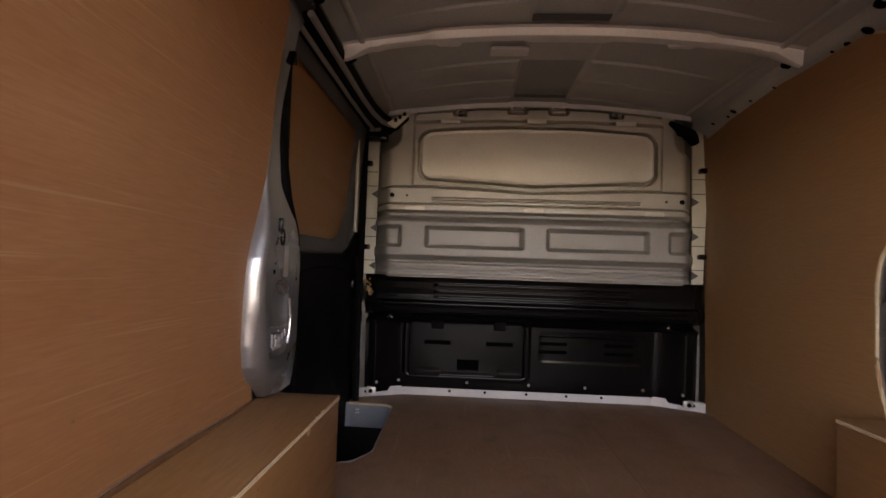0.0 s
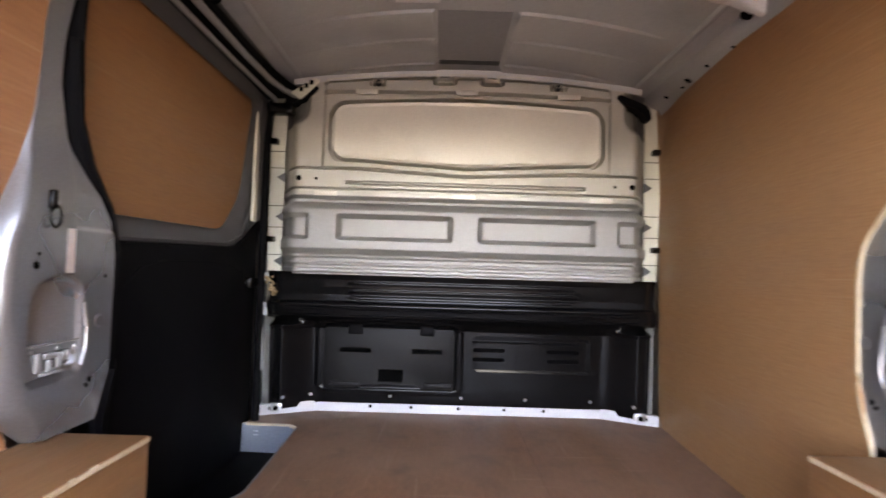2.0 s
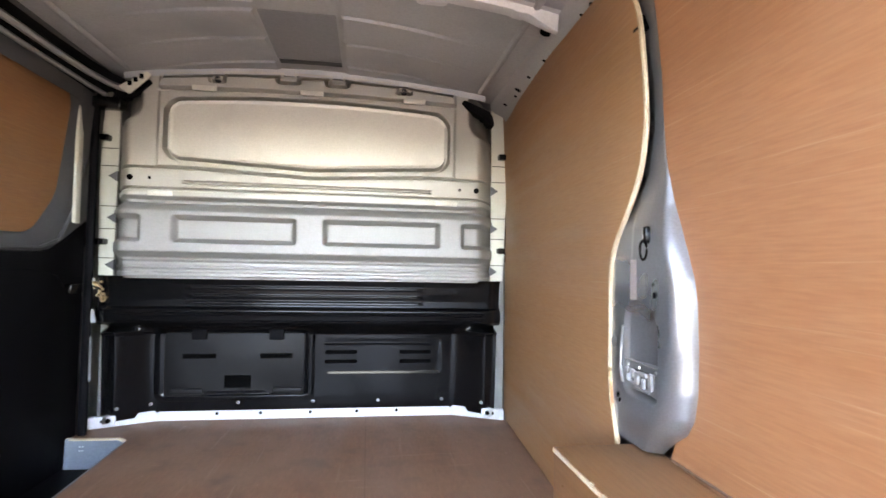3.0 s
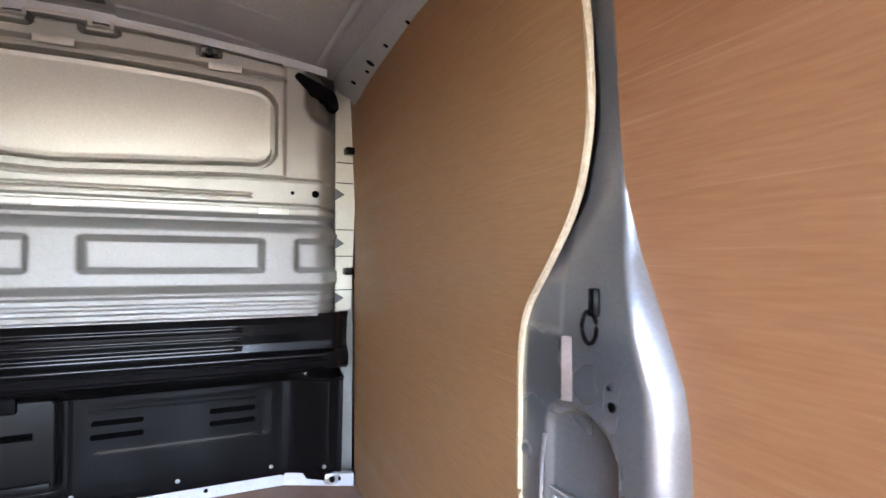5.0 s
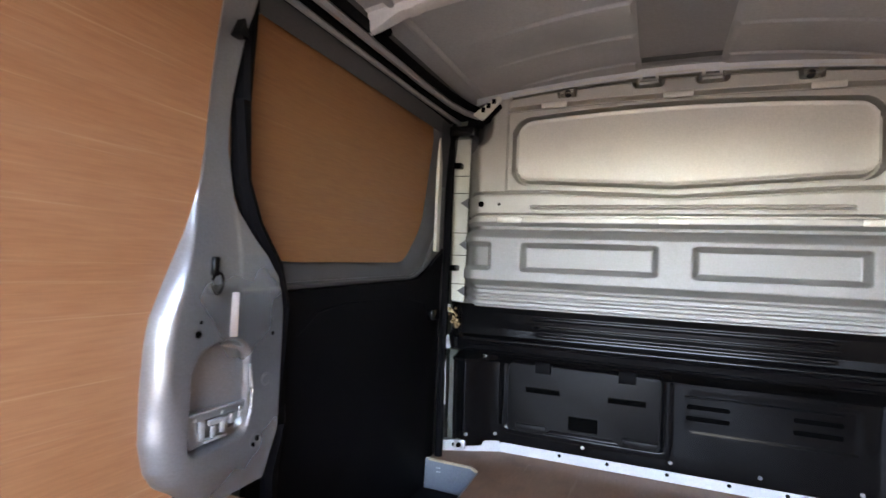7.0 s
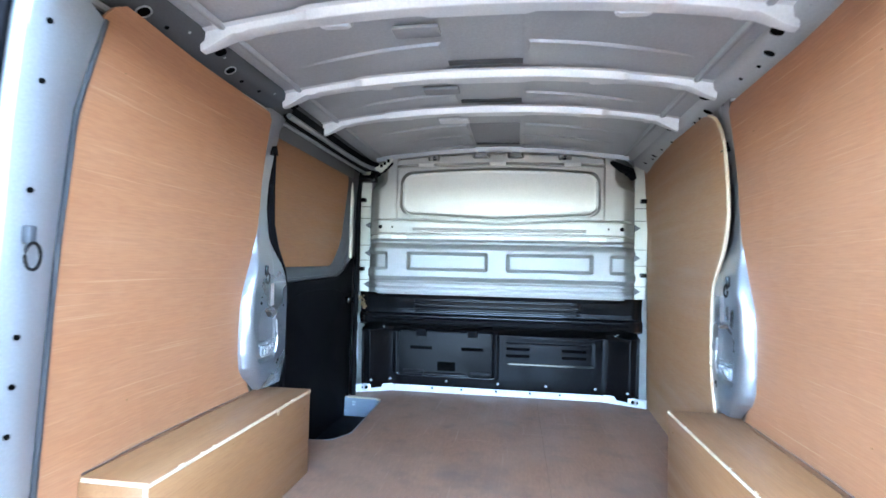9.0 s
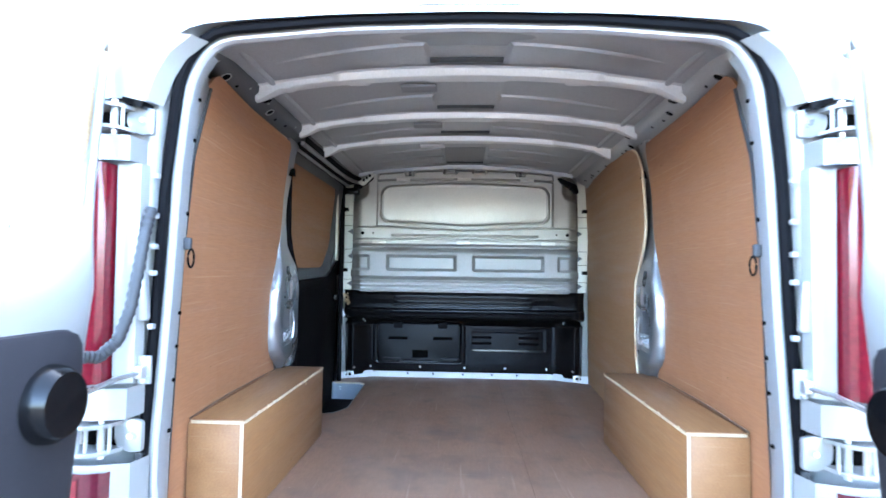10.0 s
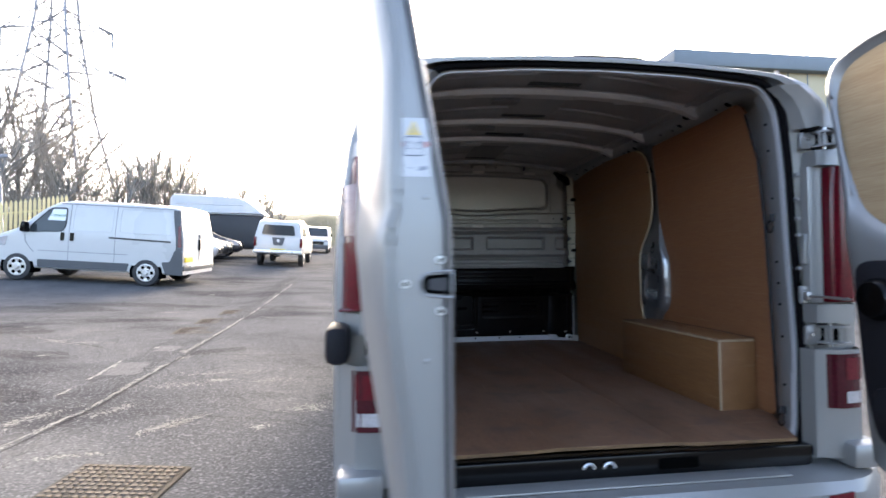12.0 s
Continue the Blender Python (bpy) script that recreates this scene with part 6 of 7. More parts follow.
for pts, w in (([(-2.6, 4.72), (-1.9, 4.66), (-1.0, 4.55)], 0.03), ([(-6.5, 6.7), (-5.2, 6.08), (-3.84, 5.26), (-3.16, 4.79)], 0.025), ([(-2.74, 2.88), (-1.98, 2.7), (-1.35, 2.53), (-1.05, 2.33)], 0.014), ([(-2.55, 7.5), (-1.2, 7.43), (0.5, 7.3)], 0.035), ([(-9, 8.2), (-6, 7.9), (-3.4, 7.67)], 0.03), ([(-2.6, 5.9), (-1.8, 5.86)], 0.02), ([(-7, 4.6), (-5, 4.2), (-3.5, 3.9)], 0.018), ([(-9, 10.6), (-5, 10.2), (-2.9, 10.1)], 0.03), ([(-2.7, 11), (-1.0, 10.9)], 0.03), ([(-6.2, 3.0), (-5.6, 6.0), (-5.7, 9.5)], 0.025)):
    strip("crack", pts, w * 0.6, CRACK, 0.004, rng, "", 0.05, 0.45)
marks = [(-2.16, 2.48, 0.26, 0.07, 1.0, 90), (-2.02, 2.58, 0.26, 0.07, 0.9, 90), (-1.15, 2.8, 0.3, 0.14, 0.1, 120), (-2.35, 3.53, 0.5, 0.16, 0.2, 110), (-2.1, 3.9, 0.6, 0.12, 0.1, 80), (-2.5, 2.05, 0.3, 0.04, 0.1, 50), (-3.35, 2.35, 0.5, 0.14, 0.9, 220), (-3.1, 2.75, 0.35, 0.08, 0.9, 130), (-1.6, 3.6, 0.2, 0.08, 0.1, 40), (-2.6, 13.0, 1.6, 0.09, 1.57, 160), (-2.55, 10.6, 1.0, 0.07, 1.57, 90), (-4.4, 5.6, 0.8, 0.05, -0.6, 90), (-2.6, 2.9, 0.3, 0.1, 0.9, 80)]
for k in range(34):
    marks.append((rng.uniform(-8, -0.9), rng.uniform(1.9, 12), rng.uniform(0.1, 0.5), rng.uniform(0.03, 0.12), rng.uniform(-0.3, 1.2), rng.randint(14, 50)))
crumbs("worn_aggregate", marks, CHALK, rng, "pale aggregate showing through the worn asphalt")


def damp(x, y, rx, ry, angle):
    """A dark damp stain with a ragged outline."""
    bm = bmesh.new()
    ring = []
    for j in range(40):
        t = 2 * math.pi * j / 40
        k = 1 + 0.35 * noise.noise(Vector((math.cos(t) * 1.6 + x, math.sin(t) * 1.6 + y, 0))) + 0.2 * noise.noise(Vector((math.cos(t) * 6 + x, math.sin(t) * 6, y)))
        u, v = rx * k * math.cos(t), ry * k * math.sin(t)
        px, py = x + u * math.cos(angle) - v * math.sin(angle), y + u * math.sin(angle) + v * math.cos(angle)
        ring.append(bm.verts.new((px, py, ground_z(px, py) + 0.0018)))
    bm.faces.new(ring)
    part("damp_patch", bm, DAMP, ground, "dark damp stain")


for v in ((-3.75, 3.4, 0.5, 0.22, -0.5), (-4.3, 4.85, 0.55, 0.18, -0.35), (-5.6, 6.5, 0.9, 0.35, -0.3), (-4.2, 7.4, 0.7, 0.2, 0.1), (-6.2, 8.6, 1.2, 0.4, 0.0), (-2.3, 4.9, 0.35, 0.12, 0.4), (-4.9, 9.3, 1.4, 0.3, 0.0), (-1.7, 8.4, 0.8, 0.25, 0.0)):
    damp(*v)

cover = thing("drain_cover", "rusty studded cast-iron drain cover set in asphalt", "drain cover")
part("frame", prism(rounded([(-0.31, -0.3), (0.31, -0.3), (0.31, 0.3), (-0.31, 0.3)], 0.02, 3), "z", 0.0, 0.012, 0.003), IRON, cover)
part("plate", boxm(-0.285, 0.285, -0.275, 0.275, 0.012, 0.016, 0.001), IRON, cover)
bm = bmesh.new()
for i in range(13):
    for j in range(13):
        w = 0.011 if (i + j) % 2 else 0.015
        add_box(bm, -0.264 + 0.044 * i - w, -0.264 + 0.044 * i + w, -0.258 + 0.043 * j - 0.011, -0.258 + 0.043 * j + 0.011, 0.0155, 0.023)
studs = part("stud", bm, RUSTY, cover)
studs["kind"] = "stuff"
cover.matrix_world = stand(-2.1, 1.56, -10)
for x, y in ((-2.97, 6.26), (-2.93, 7.14), (-2.82, 8.14)):
    g = thing("drain_grate", "small dark cast-iron drain grate in the channel", "drain grate", "drain grates")
    part("frame", loft([[(x, y, z) for x, y in ((-a, -b), (a, -b), (a, b), (-a, b))] for a, b, z in ((0.26, 0.27, 0.0), (0.255, 0.265, 0.004), (0.215, 0.225, 0.004), (0.215, 0.225, 0.0005))]), IRON, g)
    part("shaft", boxm(-0.22, 0.22, -0.23, 0.23, 0.0, 0.0009), HOLE, g, "dark drain shaft")
    for k in range(9):
        part("bar", boxm(-0.2 + 0.047 * k, -0.178 + 0.047 * k, -0.225, 0.225, 0.001, 0.004), IRON, g)
    g.matrix_world = stand(x, y, 3)


# ---- parked vehicles ----
def hull(profile, half, tuck, zw, steps_in=((-1, 0.09), (-0.975, 0.035), (-0.9, 0.0), (0.9, 0.0), (0.975, 0.035), (1, 0.09))):
    """A body from its side outline (y, z), rounded over at both flanks; tuck narrows it above the waist zw."""
    loop = rounded(profile, 0.12, 3)
    def h(z):
        return half - tuck * max(z - zw, 0.0) - 0.03 * max(0.5 - z, 0)
    loops = []
    for f, inset in steps_in:
        loops.append([(f * h(z), y, z) for y, z in grow(loop, -inset)])
    return loft(loops, True, True), h


def side_patch(poly, s, h, d, thick=0.02):
    out = [[(s * (h(z) + e), y, z) for y, z in poly] for e in (d - thick, d)]
    return loft(out, True, True)


def road_wheel(parent, x, s, y, r, rim_mat=ZINC, spokes=6):
    w = part("wheel", loft([[(x + s * dx, y + rr * math.cos(a), r + rr * math.sin(a)) for a in steps(0, 2 * math.pi, 30)[:-1]] for dx, rr in ((-0.19, r * 0.9), (-0.17, r), (-0.02, r), (0.0, r * 0.93), (0.005, r * 0.66), (-0.02, r * 0.62))]), RUBBER, parent, "black tyre")
    rim = part("rim", loft([[(x + s * dx, y + rr * math.cos(a), r + rr * math.sin(a)) for a in steps(0, 2 * math.pi, 30)[:-1]] for dx, rr in ((0.004, r * 0.66), (0.008, r * 0.6), (0.0, r * 0.5), (0.004, r * 0.26), (0.012, 0.02))], close_last=True), rim_mat, w, "silver wheel trim")
    for k in range(spokes):
        m = Matrix.Translation((x, y, r)) @ Matrix.Rotation(2 * math.pi * (k + 0.5) / spokes, 4, "X")
        part("trim_slot", boxm(-0.012, 0.012, -0.115 * r, 0.115 * r, r * 0.33, r * 0.55, 0.006, m), HOLE, w)
    part("hub_cap", disc((x + s * 0.002, y, r), (s, 0, 0), r * 0.22, r * 0.16, 0.03, 16), rim_mat, w)
    return w


def arch(parent, s, h, y, r, half):
    part("wheel_arch", prism([(y + (r + 0.055) * math.cos(a), r + (r + 0.055) * math.sin(a)) for a in steps(-0.35, math.pi + 0.35, 18)], "x", min(s * (half - 0.25), s * (half + 0.004)), max(s * (half - 0.25), s * (half + 0.004))), HOLE, parent)


# white panel van
wv = thing("white_van", "parked white panel van with grey side cladding", "van")
def hw(z):
    """Half width at height z: slab sides below the waist, leaning in above it."""
    e = z - 1.15
    return 0.958 - 0.13 * (e + math.sqrt(e * e + 0.012)) / 2 - 0.05 * max(0.5 - z, 0)


def van_section(y):
    top = curve(y, (0.0, 1.9), (0.12, 1.945), (0.35, 1.965), (1.8, 1.985), (2.75, 1.965), (3.05, 1.915), (3.35, 1.75), (3.92, 1.26), (4.35, 1.09), (4.55, 0.9), (4.63, 0.6))
    pull = 0.035 * (1 - soft(0.0, 0.08, y)) + 0.09 * soft(4.35, 4.63, y)
    r = min(0.13, (top - 0.4) * 0.3)
    side = [(hw(0.31) - pull - 0.04, 0.31)] + [(hw(z) - pull, z) for z in steps(0.35, top - r, 16)]
    side += [(hw(top - r) - pull - r * (1 - math.cos(a)), top - r + r * math.sin(a)) for a in steps(0.3, math.pi / 2, 5)]
    side += [(side[-1][0] * f, top + 0.03 * (1 - f * f)) for f in (0.8, 0.5, 0.2)]
    both = side + [(-x, z) for x, z in reversed(side)]
    return [(x, y + 0.13 * soft(1.0, 1.95, z) * max(0, 1 - y / 0.7), z) for x, z in both]


def seam(pts, s, d=0.0, thick=0.007):
    return tube([(s * (hw(z) + d), y, z) for y, z in pts], thick, 5)


part("body", loft([van_section(y) for y in (0.0, 0.03, 0.08, 0.15, 0.3, 0.5, 0.8, 1.2, 1.6, 2.0, 2.4, 2.75, 2.9, 3.05, 3.2, 3.35, 3.5, 3.7, 3.92, 4.1, 4.3, 4.45, 4.55, 4.6, 4.63)], True, True), WHITE, wv, "white painted steel body", angle=40)
for s in (-1, 1):
    pane = rounded([(2.86, 1.22), (3.62, 1.18), (3.58, 1.34), (3.2, 1.74), (3.1, 1.78), (2.79, 1.79), (2.79, 1.36)], 0.06, 3)
    part("cab_window", side_patch(pane, s, hw, 0.004), CARGLASS, wv, "cab side window")
    part("window_rubber", tube([(s * (hw(z) + 0.004), y, z) for y, z in pane], 0.013, 5, True), RUBBER, wv)
    part("lower_cladding", side_patch(rounded([(1.32, 0.34), (3.4, 0.34), (3.4, 0.53), (1.26, 0.53)], 0.03, 3), s, hw, 0.014), GREYCLAD, wv, "grey plastic sill cladding")
    part("bumper_end", side_patch(rounded([(-0.01, 0.3), (0.4, 0.3), (0.5, 0.6), (0.3, 0.62), (0.2, 0.9), (0.02, 0.9)], 0.04, 3), s, hw, 0.012), GREYCLAD, wv, "grey rear corner trim")
    for z0, z1 in ((0.9, 1.2), (1.2, 1.55), (1.55, 1.88)):
        y0, y1 = 0.13 * soft(1.0, 1.95, z0), 0.13 * soft(1.0, 1.95, z1)
        part("corner_trim", side_patch([(0.02 + y0, z0), (0.17 + y0, z0), (0.17 + y1, z1), (0.02 + y1, z1)], s, hw, 0.01, 0.05), GREYCLAD, wv)
    part("slide_rail", side_patch(rounded([(0.3, 1.08), (1.76, 1.11), (1.76, 1.15), (0.3, 1.12)], 0.015, 2), s, hw, 0.012), RUBBER, wv, "black sliding-door rail")
    for y, z0 in ((1.62, 0.36), (2.7, 0.36)):
        part("panel_gap", seam([(y, z) for z in steps(z0, 1.9, 14)], s), SHUTLINE, wv)
    part("panel_gap", seam([(3.72, 1.12), (3.7, 0.95), (3.6, 0.8), (3.5, 0.7)], s), SHUTLINE, wv)
    for y0, y1 in ((0.3, 1.52), (1.7, 2.62)):
        part("pressed_panel", tube([(s * (hw(z) + 0.001), y, z) for y, z in rounded([(y0, 1.26), (y1, 1.26), (y1, 1.84), (y0, 1.84)], 0.07, 4)], 0.009, 5, True), WHITE, wv)
    part("roof_gutter", seam([(y, 1.895) for y in steps(0.3, 2.95, 10)], s, 0.0, 0.01), SHUTLINE, wv)
    part("swage_line", seam([(y, 0.74) for y in (1.3, 2.0, 3.0, 3.4)], s, 0.0, 0.008), SHUTLINE, wv)
    for y in (2.58, 2.8):
        part("door_handle", side_patch(rounded([(y, 1.0), (y + 0.085, 1.0), (y + 0.085, 1.2), (y, 1.2)], 0.03, 3), s, hw, 0.02), BLACKPL, wv)
    part("tail_lamp", side_patch(rounded([(0.03, 0.98), (0.12, 0.98), (0.15, 1.5), (0.09, 1.5)], 0.03, 3), s, hw, 0.022, 0.06), LAMPRED, wv, "red tail lamp")
    part("head_lamp", side_patch(rounded([(4.15, 0.82), (4.5, 0.8), (4.42, 0.96), (4.1, 1.06)], 0.04, 3), s, hw, 0.008), LAMPCLEAR, wv)
    part("mirror", prism(rounded([(3.58, 1.16), (3.72, 1.18), (3.68, 1.42), (3.6, 1.42)], 0.04, 3), "x", min(s * 0.98, s * 1.15), max(s * 0.98, s * 1.15), 0.02), BLACKPL, wv)
    for y in (0.86, 3.87):
        arch(wv, s, hw, y, 0.33, 0.952)
        road_wheel(wv, s * 0.962, s, y, 0.33)
part("rear_door_gap", boxm(-0.006, 0.006, -0.004, 0.03, 0.6, 1.3), SHUTLINE, wv)
for s in (-1, 1):
    part("rear_panel", tube([(s * x, -0.002 + 0.13 * soft(1.0, 1.95, z), z) for x, z in rounded([(0.08, 1.2), (0.74, 1.2), (0.7, 1.74), (0.08, 1.74)], 0.06, 4)], 0.009, 5, True), WHITE, wv)
part("plate", boxm(-0.85, -0.4, -0.02, 0.03, 0.62, 0.74, 0.004), PLATE, wv, "yellow plate")
part("rear_handle", boxm(-0.06, 0.0, -0.03, 0.05, 0.9, 1.18, 0.012), BLACKPL, wv)
part("rear_bumper", boxm(-0.93, 0.93, -0.03, 0.2, 0.4, 0.54, 0.03), GREYCLAD, wv, "grey rear bumper")
part("bumper_step", boxm(-0.6, 0.6, -0.05, 0.1, 0.5, 0.545, 0.012), PAPER, wv)
part("windscreen", loft([[(x, 3.38, 1.775 - 0.02 * x * x) for x in steps(-0.68, 0.68, 6)], [(x, 3.9, 1.325 - 0.02 * x * x) for x in steps(-0.78, 0.78, 6)]], ring=False), CARGLASS, wv)
sign = part("card_sign", side_patch(rounded([(2.81, 1.48), (3.22, 1.48), (3.12, 1.75), (2.81, 1.76)], 0.02, 2), -1, hw, 0.007, 0.002), PAPER, wv, "white card with green lettering")
txt = bpy.data.curves.new("lettering", "FONT")
txt.body, txt.size, txt.extrude = "Custome", 0.105, 0.001
tob = new("lettering_source", txt)
tob.matrix_world = pose(0, 0, 0)
bpy.context.view_layer.update()
tme = bpy.data.meshes.new_from_object(tob.evaluated_get(bpy.context.evaluated_depsgraph_get()))
bpy.data.objects.remove(tob)
tme.materials.append(GREEN)
lett = new("lettering", tme)
lett.parent = sign
lett.matrix_local = Matrix.Translation((-(hw(1.5) + 0.010), 3.17, 1.58)) @ Matrix(((0, 0, -1, 0), (-1, 0, 0, 0), (0, 1, 0, 0), (0, 0, 0, 1)))
wv.matrix_world = stand(-4.84, 13.08, 83)

# pick-up with hard top, seen from behind
pk = thing("pickup_truck", "white pick-up truck with hard-top canopy, parked", "pickup truck")
bm, hp = hull([(0.04, 0.5), (5.0, 0.4), (5.1, 0.7), (5.0, 1.05), (3.9, 1.15), (3.2, 1.72), (2.9, 1.78), (0.35, 1.8), (0.22, 1.74), (0.06, 1.12), (0.02, 0.8)], 0.9, 0.2, 1.1)
part("body", bm, WHITE, pk, angle=40)
part("canopy_window", prism(rounded([(-0.62, 1.24), (0.62, 1.24), (0.54, 1.62), (-0.54, 1.62)], 0.06, 4), "y", 0.03, 0.16), CARGLASS, pk, "dark canopy window")
part("tailgate_trim", prism(rounded([(-0.24, 1.14), (0.24, 1.14), (0.16, 0.84), (-0.16, 0.84)], 0.03, 3), "y", -0.01, 0.05), GREYCLAD, pk)
part("badge", disc((0, -0.01, 1.02), (0, -1, 0), 0.06, 0.055, 0.012, 18), ZINC, pk)
plate = part("plate", boxm(-0.27, 0.27, -0.05, -0.02, 0.6, 0.71, 0.004), PLATE, pk, "yellow plate")
for k in range(6):
    part("print_bar", boxm(-0.2 + 0.07 * k, -0.165 + 0.07 * k, -0.0525, -0.0495, 0.63, 0.68), HOLE, plate)
part("rear_bumper", boxm(-0.9, 0.9, -0.1, 0.15, 0.52, 0.66, 0.03), ZINC, pk, "grey rear bumper")
for s in (-1, 1):
    part("tail_lamp", boxm(min(s * 0.8, s * 0.9), max(s * 0.8, s * 0.9), 0.0, 0.12, 0.78, 1.14, 0.02), LAMPRED, pk)
    part("roof_rail", tube([(s * 0.66, y, 1.84) for y in (0.5, 1.5, 2.8)], 0.025, 6), BLACKPL, pk)
    part("side_window", side_patch(rounded([(0.6, 1.22), (2.0, 1.22), (2.0, 1.62), (0.7, 1.62)], 0.05, 3), s, hp, 0.004), CARGLASS, pk)
    for y in (1.05, 4.2):
        road_wheel(pk, s * 0.88, s, y, 0.38)
part("tow_bar", boxm(-0.1, 0.1, -0.16, 0.05, 0.4, 0.48, 0.01), BLACKPL, pk)
pk.matrix_world = stand(-3.72, 19.3, 0)

# small white van further back
sv = thing("small_van", "small white van parked nose towards the yard", "van")
bm, hs = hull([(0.03, 0.35), (4.3, 0.3), (4.38, 0.6), (4.3, 0.95), (3.7, 1.15), (3.1, 1.72), (2.8, 1.82), (0.2, 1.84), (0.05, 1.2)], 0.9, 0.16, 1.1)
part("body", bm, WHITE, sv, angle=40)
part("windscreen", loft([[(x, 3.13, 1.74) for x in steps(-0.66, 0.66, 5)], [(x, 3.74, 1.17) for x in steps(-0.78, 0.78, 5)]], ring=False), CARGLASS, sv)
part("grille", boxm(-0.55, 0.55, 4.3, 4.41, 0.62, 0.82, 0.02), BLACKPL, sv)
part("bumper", boxm(-0.88, 0.88, 4.2, 4.42, 0.3, 0.58, 0.04), GREYCLAD, sv)
for s in (-1, 1):
    part("head_lamp", boxm(min(s * 0.58, s * 0.86), max(s * 0.58, s * 0.86), 4.2, 4.37, 0.78, 0.98, 0.03), LAMPCLEAR, sv)
    part("mirror", boxm(min(s * 0.92, s * 1.05), max(s * 0.92, s * 1.05), 3.1, 3.2, 1.15, 1.35, 0.02), BLACKPL, sv)
    for y in (0.8, 3.6):
        road_wheel(sv, s * 0.88, s, y, 0.3)
sv.matrix_world = stand(-3.4, 39.2, 180)


def hatchback(name, label, mat, x, y, heading):
    c = thing(name, label, "car", "parked cars")
    bm, hc = hull([(0.05, 0.3), (4.05, 0.25), (4.15, 0.5), (4.08, 0.72), (3.3, 0.92), (2.5, 1.38), (2.1, 1.46), (0.9, 1.45), (0.3, 1.15), (0.05, 0.9)], 0.86, 0.28, 0.85)
    part("body", bm, mat, c, angle=40)
    part("windscreen", loft([[(q, 2.53, 1.395) for q in steps(-0.58, 0.58, 5)], [(q, 3.28, 0.955) for q in steps(-0.72, 0.72, 5)]], ring=False), CARGLASS, c)
    part("grille", boxm(-0.4, 0.4, 4.06, 4.16, 0.36, 0.55, 0.02), BLACKPL, c)
    for s in (-1, 1):
        part("side_window", side_patch(rounded([(0.75, 0.95), (2.95, 0.92), (2.45, 1.3), (1.0, 1.34)], 0.06, 3), s, hc, 0.004), CARGLASS, c)
        part("head_lamp", side_patch(rounded([(3.62, 0.62), (4.04, 0.56), (3.98, 0.72), (3.5, 0.82)], 0.04, 3), s, hc, 0.006), LAMPCLEAR, c)
        part("mirror", boxm(min(s * 0.88, s * 1.0), max(s * 0.88, s * 1.0), 2.75, 2.85, 0.92, 1.04, 0.02), mat, c)
        for w in (0.75, 3.35):
            arch(c, s, hc, w, 0.3, 0.865)
            road_wheel(c, s * 0.87, s, w, 0.3)
    c.matrix_world = stand(x, y, heading)
    return c


hatchback("silver_car", "silver hatchback parked beside the white van", SILVERCAR, -9.75, 18.3, -84)
hatchback("dark_car", "black hatchback in the parked row", DARKCAR, -9.9, 20.7, -83)
hatchback("dark_car", "black hatchback further down the parked row", DARKCAR, -9.9, 23.0, -83)

# high-roof van behind the cars
hv = thing("high_roof_van", "dark van with a tall white roof cap", "van")
bm, hh = hull([(0.05, 0.35), (5.2, 0.3), (5.3, 0.7), (5.1, 1.1), (4.7, 1.4), (4.3, 2.0), (0.15, 2.0), (0.05, 1.2)], 1.0, 0.1, 1.1)
part("body", bm, RUBBER, hv, "dull black lower body", angle=40)
bm, h2 = hull([(0.1, 1.98), (4.5, 1.98), (3.6, 2.68), (3.1, 2.86), (0.3, 2.92), (0.1, 2.75)], 0.97, 0.2, 2.0)
part("roof_cap", bm, WHITE, hv, "tall white roof cap", angle=40)
for s in (-1, 1):
    part("roof_swage", tube([(s * (h2(2.45)), y, 2.45) for y in (0.3, 2, 3.4)], 0.02, 5), WHITE, hv)
    for y in (0.95, 4.3):
        road_wheel(hv, s * 0.98, s, y, 0.34)
hv.matrix_world = stand(-9.6, 26.0, -88)

# palisade fence
fence = thing("palisade_fence", "yellow palisade fence at the yard's edge", "fence")
mesh0 = None
for k in range(64):
    t = k / 63
    x, y = -16.5 + 6.2 * t, 13.6 + 4.2 * t
    top = 0.9 + 1.4 * t
    if mesh0 is None:
        o = part("pale", prism([(-0.04, 0), (0.04, 0), (0.04, 0.95), (0.0, 1.0), (-0.04, 0.95)], "y", -0.01, 0.01), FENCEY, fence)
        mesh0 = o.data
    else:
        o = new("pale", mesh0)
        o.parent = fence
    o.matrix_local = Matrix.Translation((x, y, ground_z(x, y))) @ Matrix.Rotation(radians(34), 4, "Z") @ Matrix.Diagonal((1, 1, top, 1))
for f in (0.25, 0.8):
    part("rail", tube([(-16.5, 13.63, ground_z(-16.5, 13.6) + 0.9 * f), (-10.3, 17.83, ground_z(-10.3, 17.8) + 2.3 * f)], 0.03, 6), FENCEY, fence)

# lamp column
lp = thing("street_lamp", "slim grey lamp column behind the fence", "street lamp")
part("column", tube([(-19.4, 30, ground_z(-19.4, 30)), (-19.5, 30, 5.5), (-19.75, 30, 7.2)], [0.09, 0.07, 0.05], 8), GALV, lp)
part("lantern", boxm(-19.8, -19.1, 29.85, 30.15, 7.15, 7.35, 0.06), GALV, lp)

# lattice pylon
py = thing("electricity_pylon", "tall grey lattice electricity pylon", "pylon")
PC, PB = Vector((-33.2, 62, 0)), ground_z(-33.2, 62)
def pyl(sx, sy, z):
    h = curve(z, (0, 5.4), (14, 2.7), (24, 1.5), (36, 0.9), (40, 0.3))
    return (PC.x + sx * h, PC.y + sy * h, PB + z)


